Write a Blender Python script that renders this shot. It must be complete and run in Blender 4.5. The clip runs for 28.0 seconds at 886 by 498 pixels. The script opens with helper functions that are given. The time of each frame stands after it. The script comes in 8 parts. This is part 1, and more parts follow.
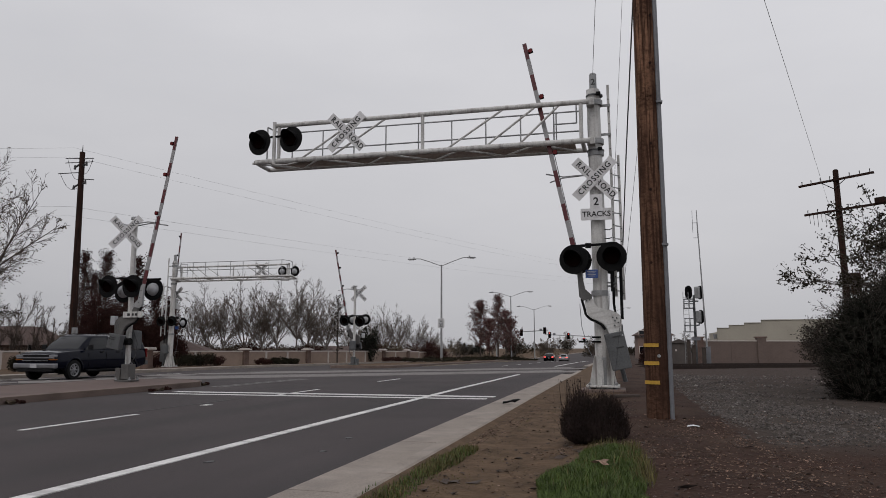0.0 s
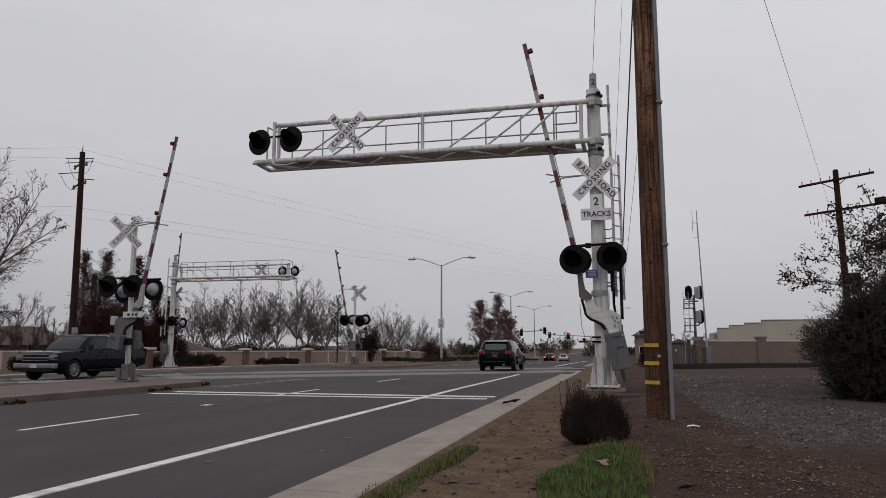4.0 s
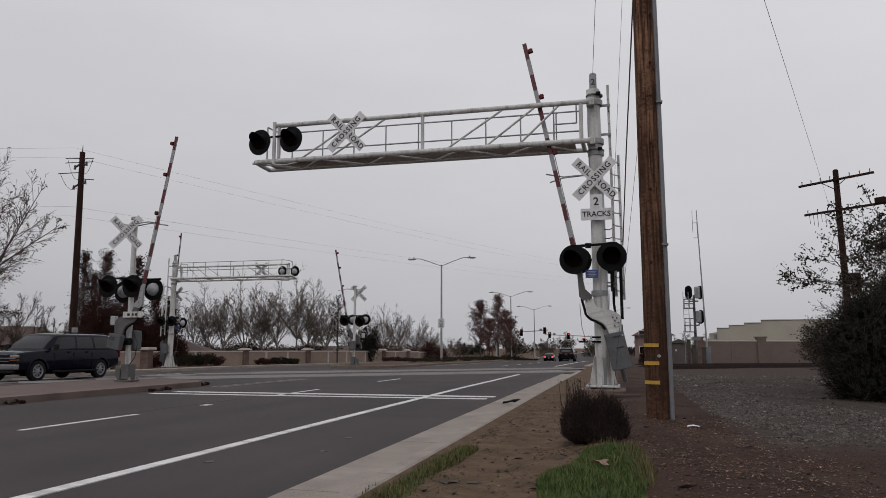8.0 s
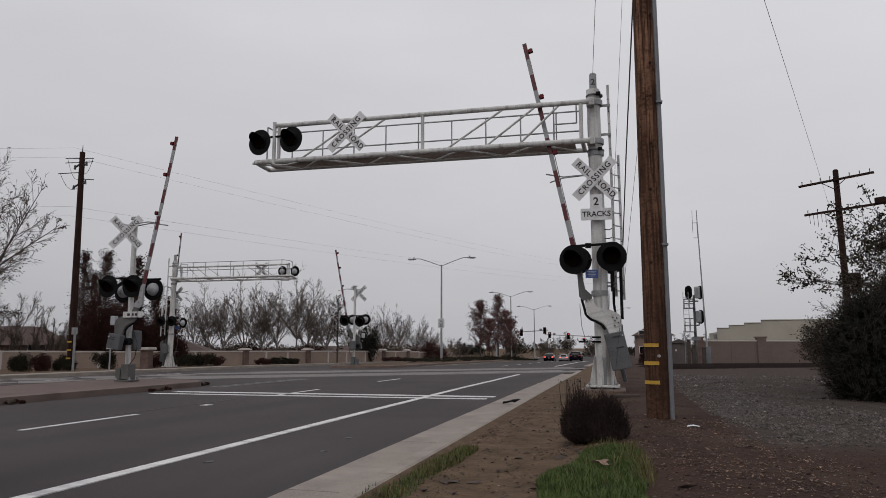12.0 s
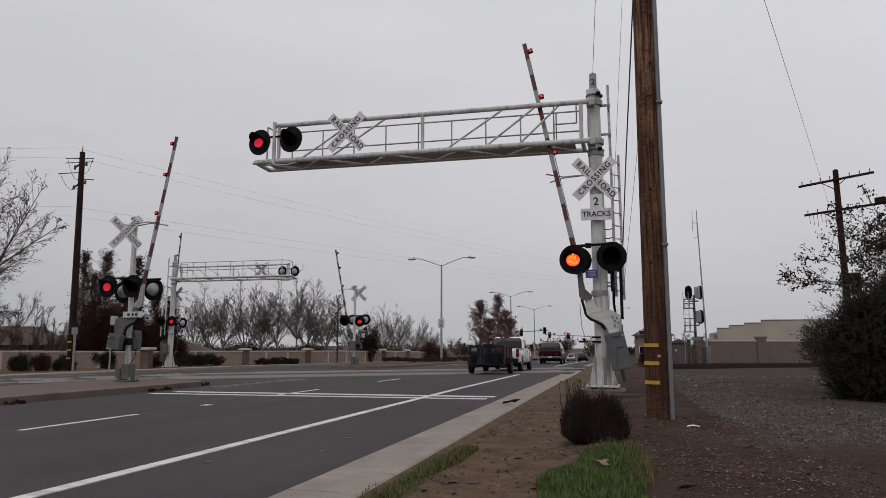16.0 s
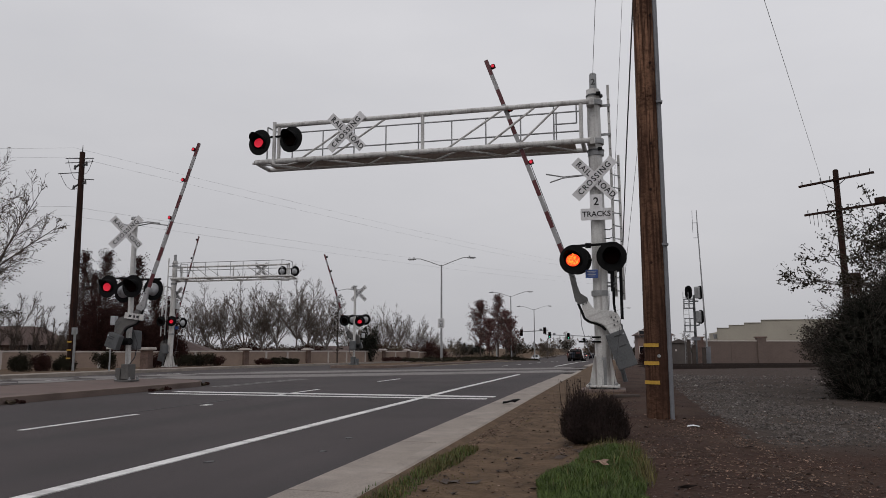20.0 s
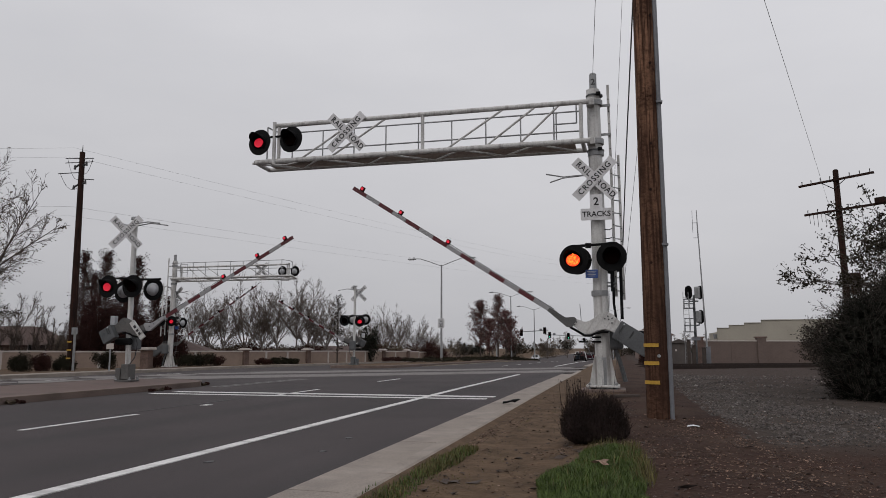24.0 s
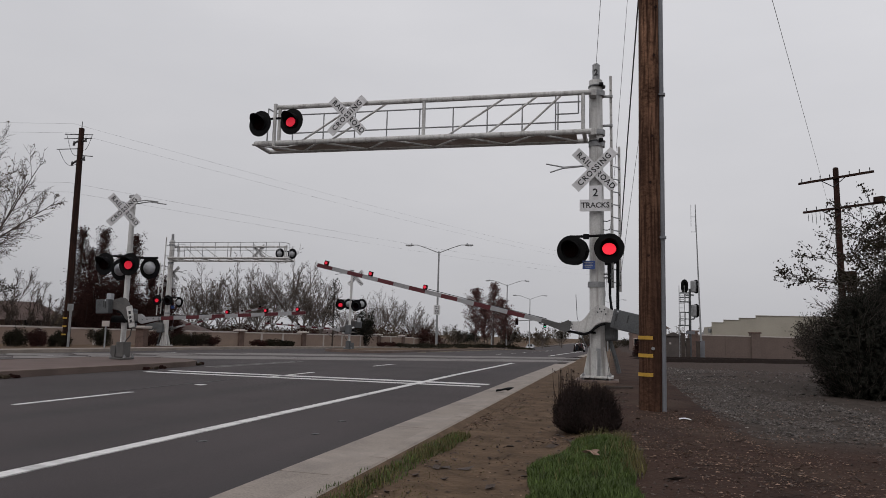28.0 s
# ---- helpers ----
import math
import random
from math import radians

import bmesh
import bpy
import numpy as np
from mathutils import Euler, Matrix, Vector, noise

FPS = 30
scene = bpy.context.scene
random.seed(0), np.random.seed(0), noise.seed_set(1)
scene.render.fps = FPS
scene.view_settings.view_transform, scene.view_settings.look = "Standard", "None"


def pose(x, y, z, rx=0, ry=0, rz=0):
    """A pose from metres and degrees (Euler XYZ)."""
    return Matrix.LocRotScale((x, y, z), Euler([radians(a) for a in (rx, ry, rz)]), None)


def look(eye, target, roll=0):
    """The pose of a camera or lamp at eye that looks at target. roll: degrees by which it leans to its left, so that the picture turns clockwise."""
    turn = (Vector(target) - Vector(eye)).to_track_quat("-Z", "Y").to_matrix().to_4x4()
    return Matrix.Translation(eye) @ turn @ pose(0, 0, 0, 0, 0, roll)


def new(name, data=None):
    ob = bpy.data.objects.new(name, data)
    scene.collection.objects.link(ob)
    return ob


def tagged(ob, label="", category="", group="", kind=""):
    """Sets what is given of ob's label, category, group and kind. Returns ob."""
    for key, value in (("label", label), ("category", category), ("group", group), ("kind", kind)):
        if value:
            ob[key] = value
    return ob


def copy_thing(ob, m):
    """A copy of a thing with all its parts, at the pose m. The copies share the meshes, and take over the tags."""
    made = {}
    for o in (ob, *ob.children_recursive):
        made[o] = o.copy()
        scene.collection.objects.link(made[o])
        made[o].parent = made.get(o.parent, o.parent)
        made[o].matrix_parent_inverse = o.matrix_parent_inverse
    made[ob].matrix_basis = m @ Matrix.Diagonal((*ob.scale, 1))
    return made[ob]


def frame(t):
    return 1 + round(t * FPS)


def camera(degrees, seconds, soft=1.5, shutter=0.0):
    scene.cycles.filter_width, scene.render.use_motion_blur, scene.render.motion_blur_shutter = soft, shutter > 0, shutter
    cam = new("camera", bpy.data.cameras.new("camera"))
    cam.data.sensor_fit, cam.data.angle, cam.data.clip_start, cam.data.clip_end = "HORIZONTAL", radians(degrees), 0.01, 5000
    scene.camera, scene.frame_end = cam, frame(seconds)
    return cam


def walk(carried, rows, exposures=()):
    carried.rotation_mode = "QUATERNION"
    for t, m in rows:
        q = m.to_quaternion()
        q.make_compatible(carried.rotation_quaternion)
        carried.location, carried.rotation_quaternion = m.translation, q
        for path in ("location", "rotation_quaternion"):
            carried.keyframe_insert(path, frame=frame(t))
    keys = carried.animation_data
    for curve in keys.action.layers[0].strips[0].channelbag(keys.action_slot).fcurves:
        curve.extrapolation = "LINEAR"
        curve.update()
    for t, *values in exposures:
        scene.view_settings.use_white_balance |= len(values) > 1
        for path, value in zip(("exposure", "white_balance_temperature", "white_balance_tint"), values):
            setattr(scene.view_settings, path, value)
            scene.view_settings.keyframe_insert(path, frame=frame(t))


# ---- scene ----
# ---- camera and its walk ----
cam = camera(63.14, 28.0, soft=0.85, shutter=0.06)
STAND = pose(0, 0, 0.965, 97.81, 0, 13.74)


def turned(wx, wy, wz):
    """The standing pose, turned by a small rotation given in the camera's own axes (degrees)."""
    w = Vector((radians(wx), radians(wy), radians(wz)))
    return STAND @ Matrix.Rotation(w.length, 4, w.normalized())


PATH = [
    (0.0, STAND), (27.0, STAND), (27.1, STAND), (27.2, STAND),
    (27.3, turned(-0.044, -0.152, 0.201)),
    (27.4, turned(-0.163, -0.260, 0.337)),
    (27.5, turned(-0.390, 0.265, 0.465)),
    (27.6, turned(-0.260, 0.445, 0.447)),
    (27.7, turned(-0.396, 0.248, 0.861)),
    (27.8, turned(-0.587, 0.017, 1.334)),
    (27.9, turned(-0.785, -0.200, 1.534)),
    (28.0, turned(-1.040, -0.176, 1.630)),
]
walk(cam, PATH, [(0.0, 0.0, 6500, 12), (28.0, 0.0, 6500, 12)])

# ---- world, sun, exposure ----
SUN_EL, SUN_AZ = radians(48), radians(200)
world = bpy.data.worlds.new("overcast_sky")
scene.world = world
world.use_nodes = True
wn, wl = world.node_tree.nodes, world.node_tree.links
wn.clear()
w_out = wn.new("ShaderNodeOutputWorld")
w_bg = wn.new("ShaderNodeBackground")
w_sky = wn.new("ShaderNodeTexSky")
w_sky.sky_type = "NISHITA"
w_sky.sun_disc = False
w_sky.sun_elevation, w_sky.sun_rotation = SUN_EL, SUN_AZ
w_sky.air_density, w_sky.dust_density, w_sky.ozone_density = 1.0, 6.0, 1.0
w_hsv = wn.new("ShaderNodeHueSaturation")
w_hsv.inputs["Saturation"].default_value = 0.1
w_hsv.inputs["Value"].default_value = 0.1
wl.new(w_sky.outputs["Color"], w_hsv.inputs["Color"])
# the cloud sheet: soft grey with broad faint patches
w_tc = wn.new("ShaderNodeTexCoord")
w_map = wn.new("ShaderNodeMapping")
w_map.inputs["Scale"].default_value = (1.2, 1.2, 3.5)
w_noise = wn.new("ShaderNodeTexNoise")
w_noise.inputs["Scale"].default_value = 1.3
w_noise.inputs["Detail"].default_value = 5.0
w_noise.inputs["Roughness"].default_value = 0.55
w_ramp = wn.new("ShaderNodeValToRGB")
w_ramp.color_ramp.elements[0].position = 0.28
w_ramp.color_ramp.elements[0].color = (0.560, 0.570, 0.596, 1)
w_ramp.color_ramp.elements[1].position = 0.72
w_ramp.color_ramp.elements[1].color = (0.648, 0.653, 0.673, 1)
wl.new(w_tc.outputs["Generated"], w_map.inputs["Vector"])
wl.new(w_map.outputs["Vector"], w_noise.inputs["Vector"])
wl.new(w_noise.outputs["Fac"], w_ramp.inputs["Fac"])
w_mix = wn.new("ShaderNodeMix")
w_mix.data_type = "RGBA"
w_mix.inputs["Factor"].default_value = 0.88
wl.new(w_hsv.outputs["Color"], w_mix.inputs[6])
wl.new(w_ramp.outputs["Color"], w_mix.inputs[7])
w_sep = wn.new("ShaderNodeSeparateXYZ")
wl.new(w_tc.outputs["Generated"], w_sep.inputs[0])
w_grad = wn.new("ShaderNodeMapRange")
w_grad.inputs["From Min"].default_value, w_grad.inputs["From Max"].default_value = -0.8, 0.5
w_grad.inputs["To Min"].default_value, w_grad.inputs["To Max"].default_value = 0.94, 1.06
wl.new(w_sep.outputs["X"], w_grad.inputs["Value"])
w_rise = wn.new("ShaderNodeMapRange")
w_rise.inputs["From Min"].default_value, w_rise.inputs["From Max"].default_value = 0.0, 0.42
w_rise.inputs["To Min"].default_value, w_rise.inputs["To Max"].default_value = 0.85, 1.12
wl.new(w_sep.outputs["Z"], w_rise.inputs["Value"])
w_both = wn.new("ShaderNodeMath")
w_both.operation = "MULTIPLY"
wl.new(w_grad.outputs[0], w_both.inputs[0])
wl.new(w_rise.outputs[0], w_both.inputs[1])
w_mul = wn.new("ShaderNodeVectorMath")
w_mul.operation = "SCALE"
wl.new(w_mix.outputs[2], w_mul.inputs[0])
wl.new(w_both.outputs[0], w_mul.inputs["Scale"])
wl.new(w_mul.outputs[0], w_bg.inputs["Color"])
w_bg.inputs["Strength"].default_value = 1.0
wl.new(w_bg.outputs["Background"], w_out.inputs["Surface"])

sun = new("sun", bpy.data.lights.new("sun", "SUN"))
sun.data.energy = 0.5
sun.data.angle = radians(40)
sun.data.color = (1.0, 0.93, 0.88)
sun.matrix_world = look((0, 0, 30), Vector((0, 0, 30)) - Vector((math.sin(SUN_AZ) * math.cos(SUN_EL), math.cos(SUN_AZ) * math.cos(SUN_EL), math.sin(SUN_EL))))
scene.view_settings.exposure = 0.0


# ---- materials ----
def mat(name, col, rough=0.6, metal=0.0, var=0.18, scale=3.0, fine=45.0, bump=0.15, tint=None, stain=0.0, glow=0.0, spec=0.5, per_object=0.0):
    """A surface with variation at two scales and a fine relief."""
    m = bpy.data.materials.new(name)
    m.use_nodes = True
    n, l = m.node_tree.nodes, m.node_tree.links
    b = n["Principled BSDF"]
    b.inputs["Roughness"].default_value = rough
    b.inputs["Metallic"].default_value = metal
    b.inputs["Specular IOR Level"].default_value = spec
    tc = n.new("ShaderNodeTexCoord")
    a = n.new("ShaderNodeTexNoise")
    a.inputs["Scale"].default_value = scale
    a.inputs["Detail"].default_value = 6
    c = n.new("ShaderNodeTexNoise")
    c.inputs["Scale"].default_value = fine
    c.inputs["Detail"].default_value = 3
    for t in (a, c):
        l.new(tc.outputs["Object"], t.inputs["Vector"])
    add = n.new("ShaderNodeMath")
    add.operation = "MULTIPLY_ADD"
    add.inputs[1].default_value = 0.45
    l.new(c.outputs["Fac"], add.inputs[0])
    half = n.new("ShaderNodeMath")
    half.operation = "MULTIPLY"
    half.inputs[1].default_value = 0.55
    l.new(a.outputs["Fac"], half.inputs[0])
    l.new(half.outputs[0], add.inputs[2])
    ramp = n.new("ShaderNodeValToRGB")
    dark = tint or tuple(x * (1 - 2.2 * var) for x in col)
    light = tuple(min(1, x * (1 + 1.4 * var)) for x in col)
    e = ramp.color_ramp.elements
    e[0].position, e[1].position = 0.3, 0.7
    e[0].color, e[1].color = (*[max(0, x) for x in dark], 1), (*light, 1)
    mid = e.new(0.5)
    mid.color = (*col, 1)
    l.new(add.outputs[0], ramp.inputs["Fac"])
    last = ramp.outputs["Color"]
    if per_object:
        oi = n.new("ShaderNodeObjectInfo")
        hs = n.new("ShaderNodeHueSaturation")
        mr = n.new("ShaderNodeMapRange")
        mr.inputs["To Min"].default_value, mr.inputs["To Max"].default_value = 1 - per_object, 1 + per_object
        l.new(oi.outputs["Random"], mr.inputs["Value"])
        l.new(mr.outputs[0], hs.inputs["Value"])
        l.new(last, hs.inputs["Color"])
        last = hs.outputs["Color"]
    l.new(last, b.inputs["Base Color"])
    if bump:
        bp = n.new("ShaderNodeBump")
        bp.inputs["Strength"].default_value = bump
        bp.inputs["Distance"].default_value = 0.02
        l.new(c.outputs["Fac"], bp.inputs["Height"])
        l.new(bp.outputs["Normal"], b.inputs["Normal"])
    if glow:
        b.inputs["Emission Color"].default_value = (*col, 1)
        b.inputs["Emission Strength"].default_value = glow
    return m


def streak(m, axis_scale, dark, amount=0.6, lo=0.5, hi=0.66):
    """Dark streaks over a material's colour (grain, drip marks), stretched by axis_scale."""
    n, l = m.node_tree.nodes, m.node_tree.links
    b = n["Principled BSDF"]
    src = b.inputs["Base Color"].links[0].from_socket
    tc = n.new("ShaderNodeTexCoord")
    mp = n.new("ShaderNodeMapping")
    mp.inputs["Scale"].default_value = axis_scale
    no = n.new("ShaderNodeTexNoise")
    no.inputs["Scale"].default_value = 1.0
    no.inputs["Detail"].default_value = 8
    l.new(tc.outputs["Object"], mp.inputs["Vector"])
    l.new(mp.outputs["Vector"], no.inputs["Vector"])
    mr = n.new("ShaderNodeMapRange")
    mr.inputs["From Min"].default_value, mr.inputs["From Max"].default_value = lo, hi
    mr.inputs["To Max"].default_value = amount
    l.new(no.outputs["Fac"], mr.inputs["Value"])
    mx = n.new("ShaderNodeMix")
    mx.data_type = "RGBA"
    mx.inputs[7].default_value = (*dark, 1)
    l.new(mr.outputs[0], mx.inputs["Factor"])
    l.new(src, mx.inputs[6])
    l.new(mx.outputs[2], b.inputs["Base Color"])
    return m


M_ASPHALT = streak(mat("asphalt", (0.0620, 0.0533, 0.0545), 0.9, spec=0.2, var=0.17, scale=0.35, fine=70, bump=0.4), (0.9, 0.05, 1), (0.043, 0.040, 0.041), 0.5)
M_CONC = streak(mat("concrete", (0.262, 0.224, 0.193), 0.85, var=0.18, scale=1.4, fine=60, bump=0.2), (2.5, 2.5, 2.5), (0.19, 0.165, 0.15), 0.55)
M_MEDIAN = mat("median_paving", (0.104, 0.070, 0.061), 0.9, var=0.16, scale=1.0, fine=30, bump=0.25)
M_ISLE = mat("weathered_island_kerb", (0.135, 0.098, 0.083), 0.9, var=0.25, scale=1.2, fine=40, bump=0.2)
M_PANEL = mat("crossing_panel_concrete", (0.160, 0.146, 0.140), 0.85, var=0.2, scale=1.2, fine=40, bump=0.15)
M_MARK = streak(mat("road_paint_white", (0.64, 0.63, 0.62), 0.7, var=0.1, scale=2.5, fine=50, bump=0.1), (1.5, 6, 1), (0.30, 0.29, 0.29), 0.6)
M_YELLOW = mat("road_paint_yellow", (0.42, 0.36, 0.20), 0.7, var=0.14, scale=2.5, bump=0.1)
M_DIRT = streak(mat("dirt", (0.040, 0.0218, 0.0160), 0.95, spec=0.12, var=0.30, scale=1.3, fine=24, bump=0.7), (0.7, 0.7, 0.7), (0.060, 0.0375, 0.0265), 0.7, 0.45, 0.65)


def ground_zone(m, axis, lo, hi, wobble, colour, grain, amount, also=None):
    """Turns a ground material into another soil where axis (0 x, 1 y) runs from lo to hi, with a ragged edge."""
    n, l = m.node_tree.nodes, m.node_tree.links
    b = n["Principled BSDF"]
    src = b.inputs["Base Color"].links[0].from_socket
    tc, sep = n.new("ShaderNodeTexCoord"), n.new("ShaderNodeSeparateXYZ")
    l.new(tc.outputs["Object"], sep.inputs[0])
    edge = n.new("ShaderNodeTexNoise")
    edge.inputs["Scale"].default_value, edge.inputs["Detail"].default_value = 1.5, 7
    l.new(tc.outputs["Object"], edge.inputs["Vector"])
    last = None
    for ax, a0, a1 in ((axis, lo, hi),) + ((also,) if also else ()):
        wob = n.new("ShaderNodeMath")
        wob.operation = "MULTIPLY_ADD"
        wob.inputs[1].default_value = wobble
        l.new(edge.outputs["Fac"], wob.inputs[0])
        l.new(sep.outputs[ax], wob.inputs[2])
        mr = n.new("ShaderNodeMapRange")
        mr.interpolation_type = "SMOOTHSTEP"
        mr.inputs["From Min"].default_value, mr.inputs["From Max"].default_value = a0 + wobble / 2, a1 + wobble / 2
        l.new(wob.outputs[0], mr.inputs["Value"])
        if last:
            mul = n.new("ShaderNodeMath")
            mul.operation = "MULTIPLY"
            l.new(last, mul.inputs[0]), l.new(mr.outputs[0], mul.inputs[1])
            last = mul.outputs[0]
        else:
            last = mr.outputs[0]
    amt = n.new("ShaderNodeMath")
    amt.operation = "MULTIPLY"
    amt.inputs[1].default_value = amount
    l.new(last, amt.inputs[0])
    soil = n.new("ShaderNodeTexNoise")
    soil.inputs["Scale"].default_value, soil.inputs["Detail"].default_value, soil.inputs["Roughness"].default_value = grain, 9, 0.72
    l.new(tc.outputs["Object"], soil.inputs["Vector"])
    ramp = n.new("ShaderNodeValToRGB")
    e = ramp.color_ramp.elements
    e[0].position, e[1].position = 0.33, 0.68
    e[0].color, e[1].color = (*[0.55 * c for c in colour], 1), (*[1.5 * c for c in colour], 1)
    l.new(soil.outputs["Fac"], ramp.inputs["Fac"])
    mx = n.new("ShaderNodeMix")
    mx.data_type = "RGBA"
    l.new(amt.outputs[0], mx.inputs["Factor"])
    l.new(src, mx.inputs[6]), l.new(ramp.outputs["Color"], mx.inputs[7])
    l.new(mx.outputs[2], b.inputs["Base Color"])


# grey gravel bank toward the tracks, browner beyond; the trodden path along the kerb is paler
ground_zone(M_DIRT, 0, 1.15, 1.75, 0.55, (0.052, 0.0425, 0.0365), 7.0, 0.92, (1, 7.0, 8.6))
ground_zone(M_DIRT, 0, 1.0, 1.9, 0.8, (0.046, 0.031, 0.026), 5.0, 0.8, (1, 14.0, 24.0))
ground_zone(M_DIRT, 0, 0.05, -0.40, 0.8, (0.104, 0.070, 0.045), 3.0, 0.88)
M_STEEL = streak(mat("grey_painted_steel", (0.50, 0.497, 0.485), 0.5, spec=0.35, metal= 0.0, var=0.16, scale=2.0, fine=30, bump=0.06), (9, 9, 0.7), (0.17, 0.15, 0.14), 0.65, 0.50, 0.68)
M_GALV = mat("galvanised_steel", (0.27, 0.275, 0.28), 0.5, 0.3, spec=0.3, var=0.16, scale=4, fine=40, bump=0.08)
M_WHITE = streak(mat("sign_white_sheeting", (0.60, 0.60, 0.61), 0.5, var=0.07, scale=3, bump=0.03), (5, 5, 1.2), (0.34, 0.33, 0.32), 0.5)
M_BLACK = mat("black_painted_metal", (0.0045, 0.0045, 0.005), 0.75, spec=0.15, var=0.2, scale=5, bump=0.05)
M_LETTER = mat("black_lettering", (0.015, 0.015, 0.017), 0.6, var=0.1, bump=0.0)
M_LENS = mat("dark_red_lens", (0.005, 0.002, 0.002), 0.8, spec=0.0, var=0.1, bump=0.0)
M_LENSBACK = mat("silver_lamp_back", (0.36, 0.37, 0.39), 0.5, 0.2, var=0.12, bump=0.05)
M_BULB = mat("lit_red_lamp", (0.80, 0.020, 0.040), 0.4, var=0.1, bump=0.0, glow=1.05)
M_BULB_SIDE = mat("lit_red_lamp_seen_off_axis", (0.60, 0.008, 0.030), 0.4, var=0.1, bump=0.0, glow=0.62)
M_BULB_HOT = mat("lit_orange_red_lamp", (1.0, 0.050, 0.008), 0.4, var=0.1, bump=0.0, glow=1.1)
M_CWT = mat("dull_counterweight_steel", (0.092, 0.096, 0.10), 0.6, 0.1, var=0.2, scale=3, fine=30, bump=0.08, spec=0.3)
M_CASTING = mat("grey_cast_iron", (0.105, 0.101, 0.098), 0.7, 0.0, var=0.18, scale=3, fine=30, bump=0.08, spec=0.2)
M_ADAPT = mat("dark_arm_adapter", (0.105, 0.104, 0.102), 0.6, 0.1, var=0.2, scale=4, bump=0.08, spec=0.2)
M_PEBBLE = mat("pale_pebble", (0.26, 0.24, 0.22), 0.9, var=0.3, scale=6, bump=0.1)
M_SHEDWALL = mat("weathered_shed_metal", (0.085, 0.072, 0.066), 0.8, var=0.2, scale=1.5, bump=0.1)
M_SIGGREEN = mat("lit_traffic_green", (0.05, 0.9, 0.45), 0.3, var=0.05, bump=0.0, glow=1.5)
M_BULB_CORE = mat("lit_lamp_core", (1.0, 0.27, 0.025), 0.4, var=0.1, bump=0.0, glow=1.5)
M_RED = mat("red_reflective_band", (0.080, 0.0055, 0.010), 0.5, var=0.12, bump=0.03)
M_ARMWHITE = mat("white_arm_paint", (0.265, 0.265, 0.27), 0.5, var=0.12, scale=4, bump=0.05)
M_BLUE = mat("blue_enamel_plate", (0.03, 0.075, 0.26), 0.45, var=0.1, bump=0.02)
M_WOODPOLE = streak(streak(mat("weathered_pole_wood", (0.180, 0.098, 0.062), 0.9, spec=0.08, var=0.40, scale=3, fine=26, bump=0.8), (34, 34, 1.6), (0.022, 0.011, 0.008), 0.85, 0.46, 0.62), (7, 7, 0.55), (0.036, 0.018, 0.013), 0.75, 0.47, 0.62)
# paler above, darker toward the butt
ground_zone(M_WOODPOLE, 2, 5.2, 0.6, 1.2, (0.034, 0.0175, 0.0125), 9.0, 0.7)
M_DARKPOLE = streak(mat("dark_pole_wood", (0.038, 0.0195, 0.0150), 0.9, spec=0.1, var=0.25, scale=2, fine=30, bump=0.4), (14, 14, 0.5), (0.016, 0.011, 0.010), 0.8, 0.42, 0.6)
M_BAND = mat("yellow_plastic_strip", (0.46, 0.27, 0.03), 0.6, var=0.12, bump=0.03)
M_CONDUIT = mat("grey_conduit", (0.15, 0.155, 0.17), 0.5, var=0.12, bump=0.03)
M_WIRE = mat("wire", (0.03, 0.03, 0.033), 0.6, var=0.1, bump=0.0)
M_WALL = mat("tan_stucco_wall", (0.258, 0.192, 0.154), 0.9, var=0.12, scale=0.8, fine=14, bump=0.2)
M_CAP = mat("pale_wall_cap", (0.45, 0.405, 0.375), 0.85, var=0.12, scale=1.2, bump=0.15)
M_PILLAR = mat("brown_brick_pillar", (0.12, 0.078, 0.064), 0.9, var=0.28, scale=2.2, fine=12, bump=0.3)
M_BLOCK = streak(mat("brown_block_wall", (0.135, 0.100, 0.086), 0.92, var=0.12, scale=0.7, fine=9, bump=0.3), (0.8, 0.8, 0.25), (0.12, 0.09, 0.08), 0.5)
M_BLDG = mat("cream_building_wall", (0.34, 0.315, 0.262), 0.9, var=0.06, scale=0.3, fine=6, bump=0.1)
M_HOUSE = mat("beige_house_wall", (0.175, 0.120, 0.100), 0.9, var=0.1, scale=0.5, bump=0.1)
M_ROOF = mat("brown_shingle_roof", (0.075, 0.047, 0.040), 0.9, var=0.2, scale=1.0, fine=10, bump=0.4)
M_GLASSDARK = mat("dark_window_glass", (0.004, 0.005, 0.0065), 0.04, var=0.1, bump=0.0, spec=0.32)
M_SCREEN = mat("windscreen_glass", (0.006, 0.007, 0.009), 0.08, var=0.1, bump=0.0, spec=0.5)
M_CHROMEWHEEL = mat("chrome_wheel", (0.42, 0.42, 0.44), 0.22, 0.95, var=0.05, bump=0.0)
M_RAIL = mat("rail_steel", (0.028, 0.019, 0.016), 0.75, 0.1, spec=0.2, var=0.2, bump=0.1)
M_TIE = mat("creosoted_tie", (0.05, 0.038, 0.032), 0.9, var=0.2, bump=0.3)
M_TWIG = mat("grey_brown_bare_bark", (0.132, 0.111, 0.100), 0.9, spec=0.1, var=0.2, scale=1.5, bump=0.2)
M_BARK = mat("dark_bark", (0.060, 0.045, 0.038), 0.95, var=0.25, scale=2, bump=0.4)
M_LEAF_DRY = mat("dry_brown_leaf", (0.085, 0.062, 0.040), 0.8, var=0.3, scale=2, bump=0.05)
M_LEAF_RED = mat("dark_red_leaf", (0.078, 0.028, 0.024), 0.8, var=0.3, scale=2, bump=0.05)
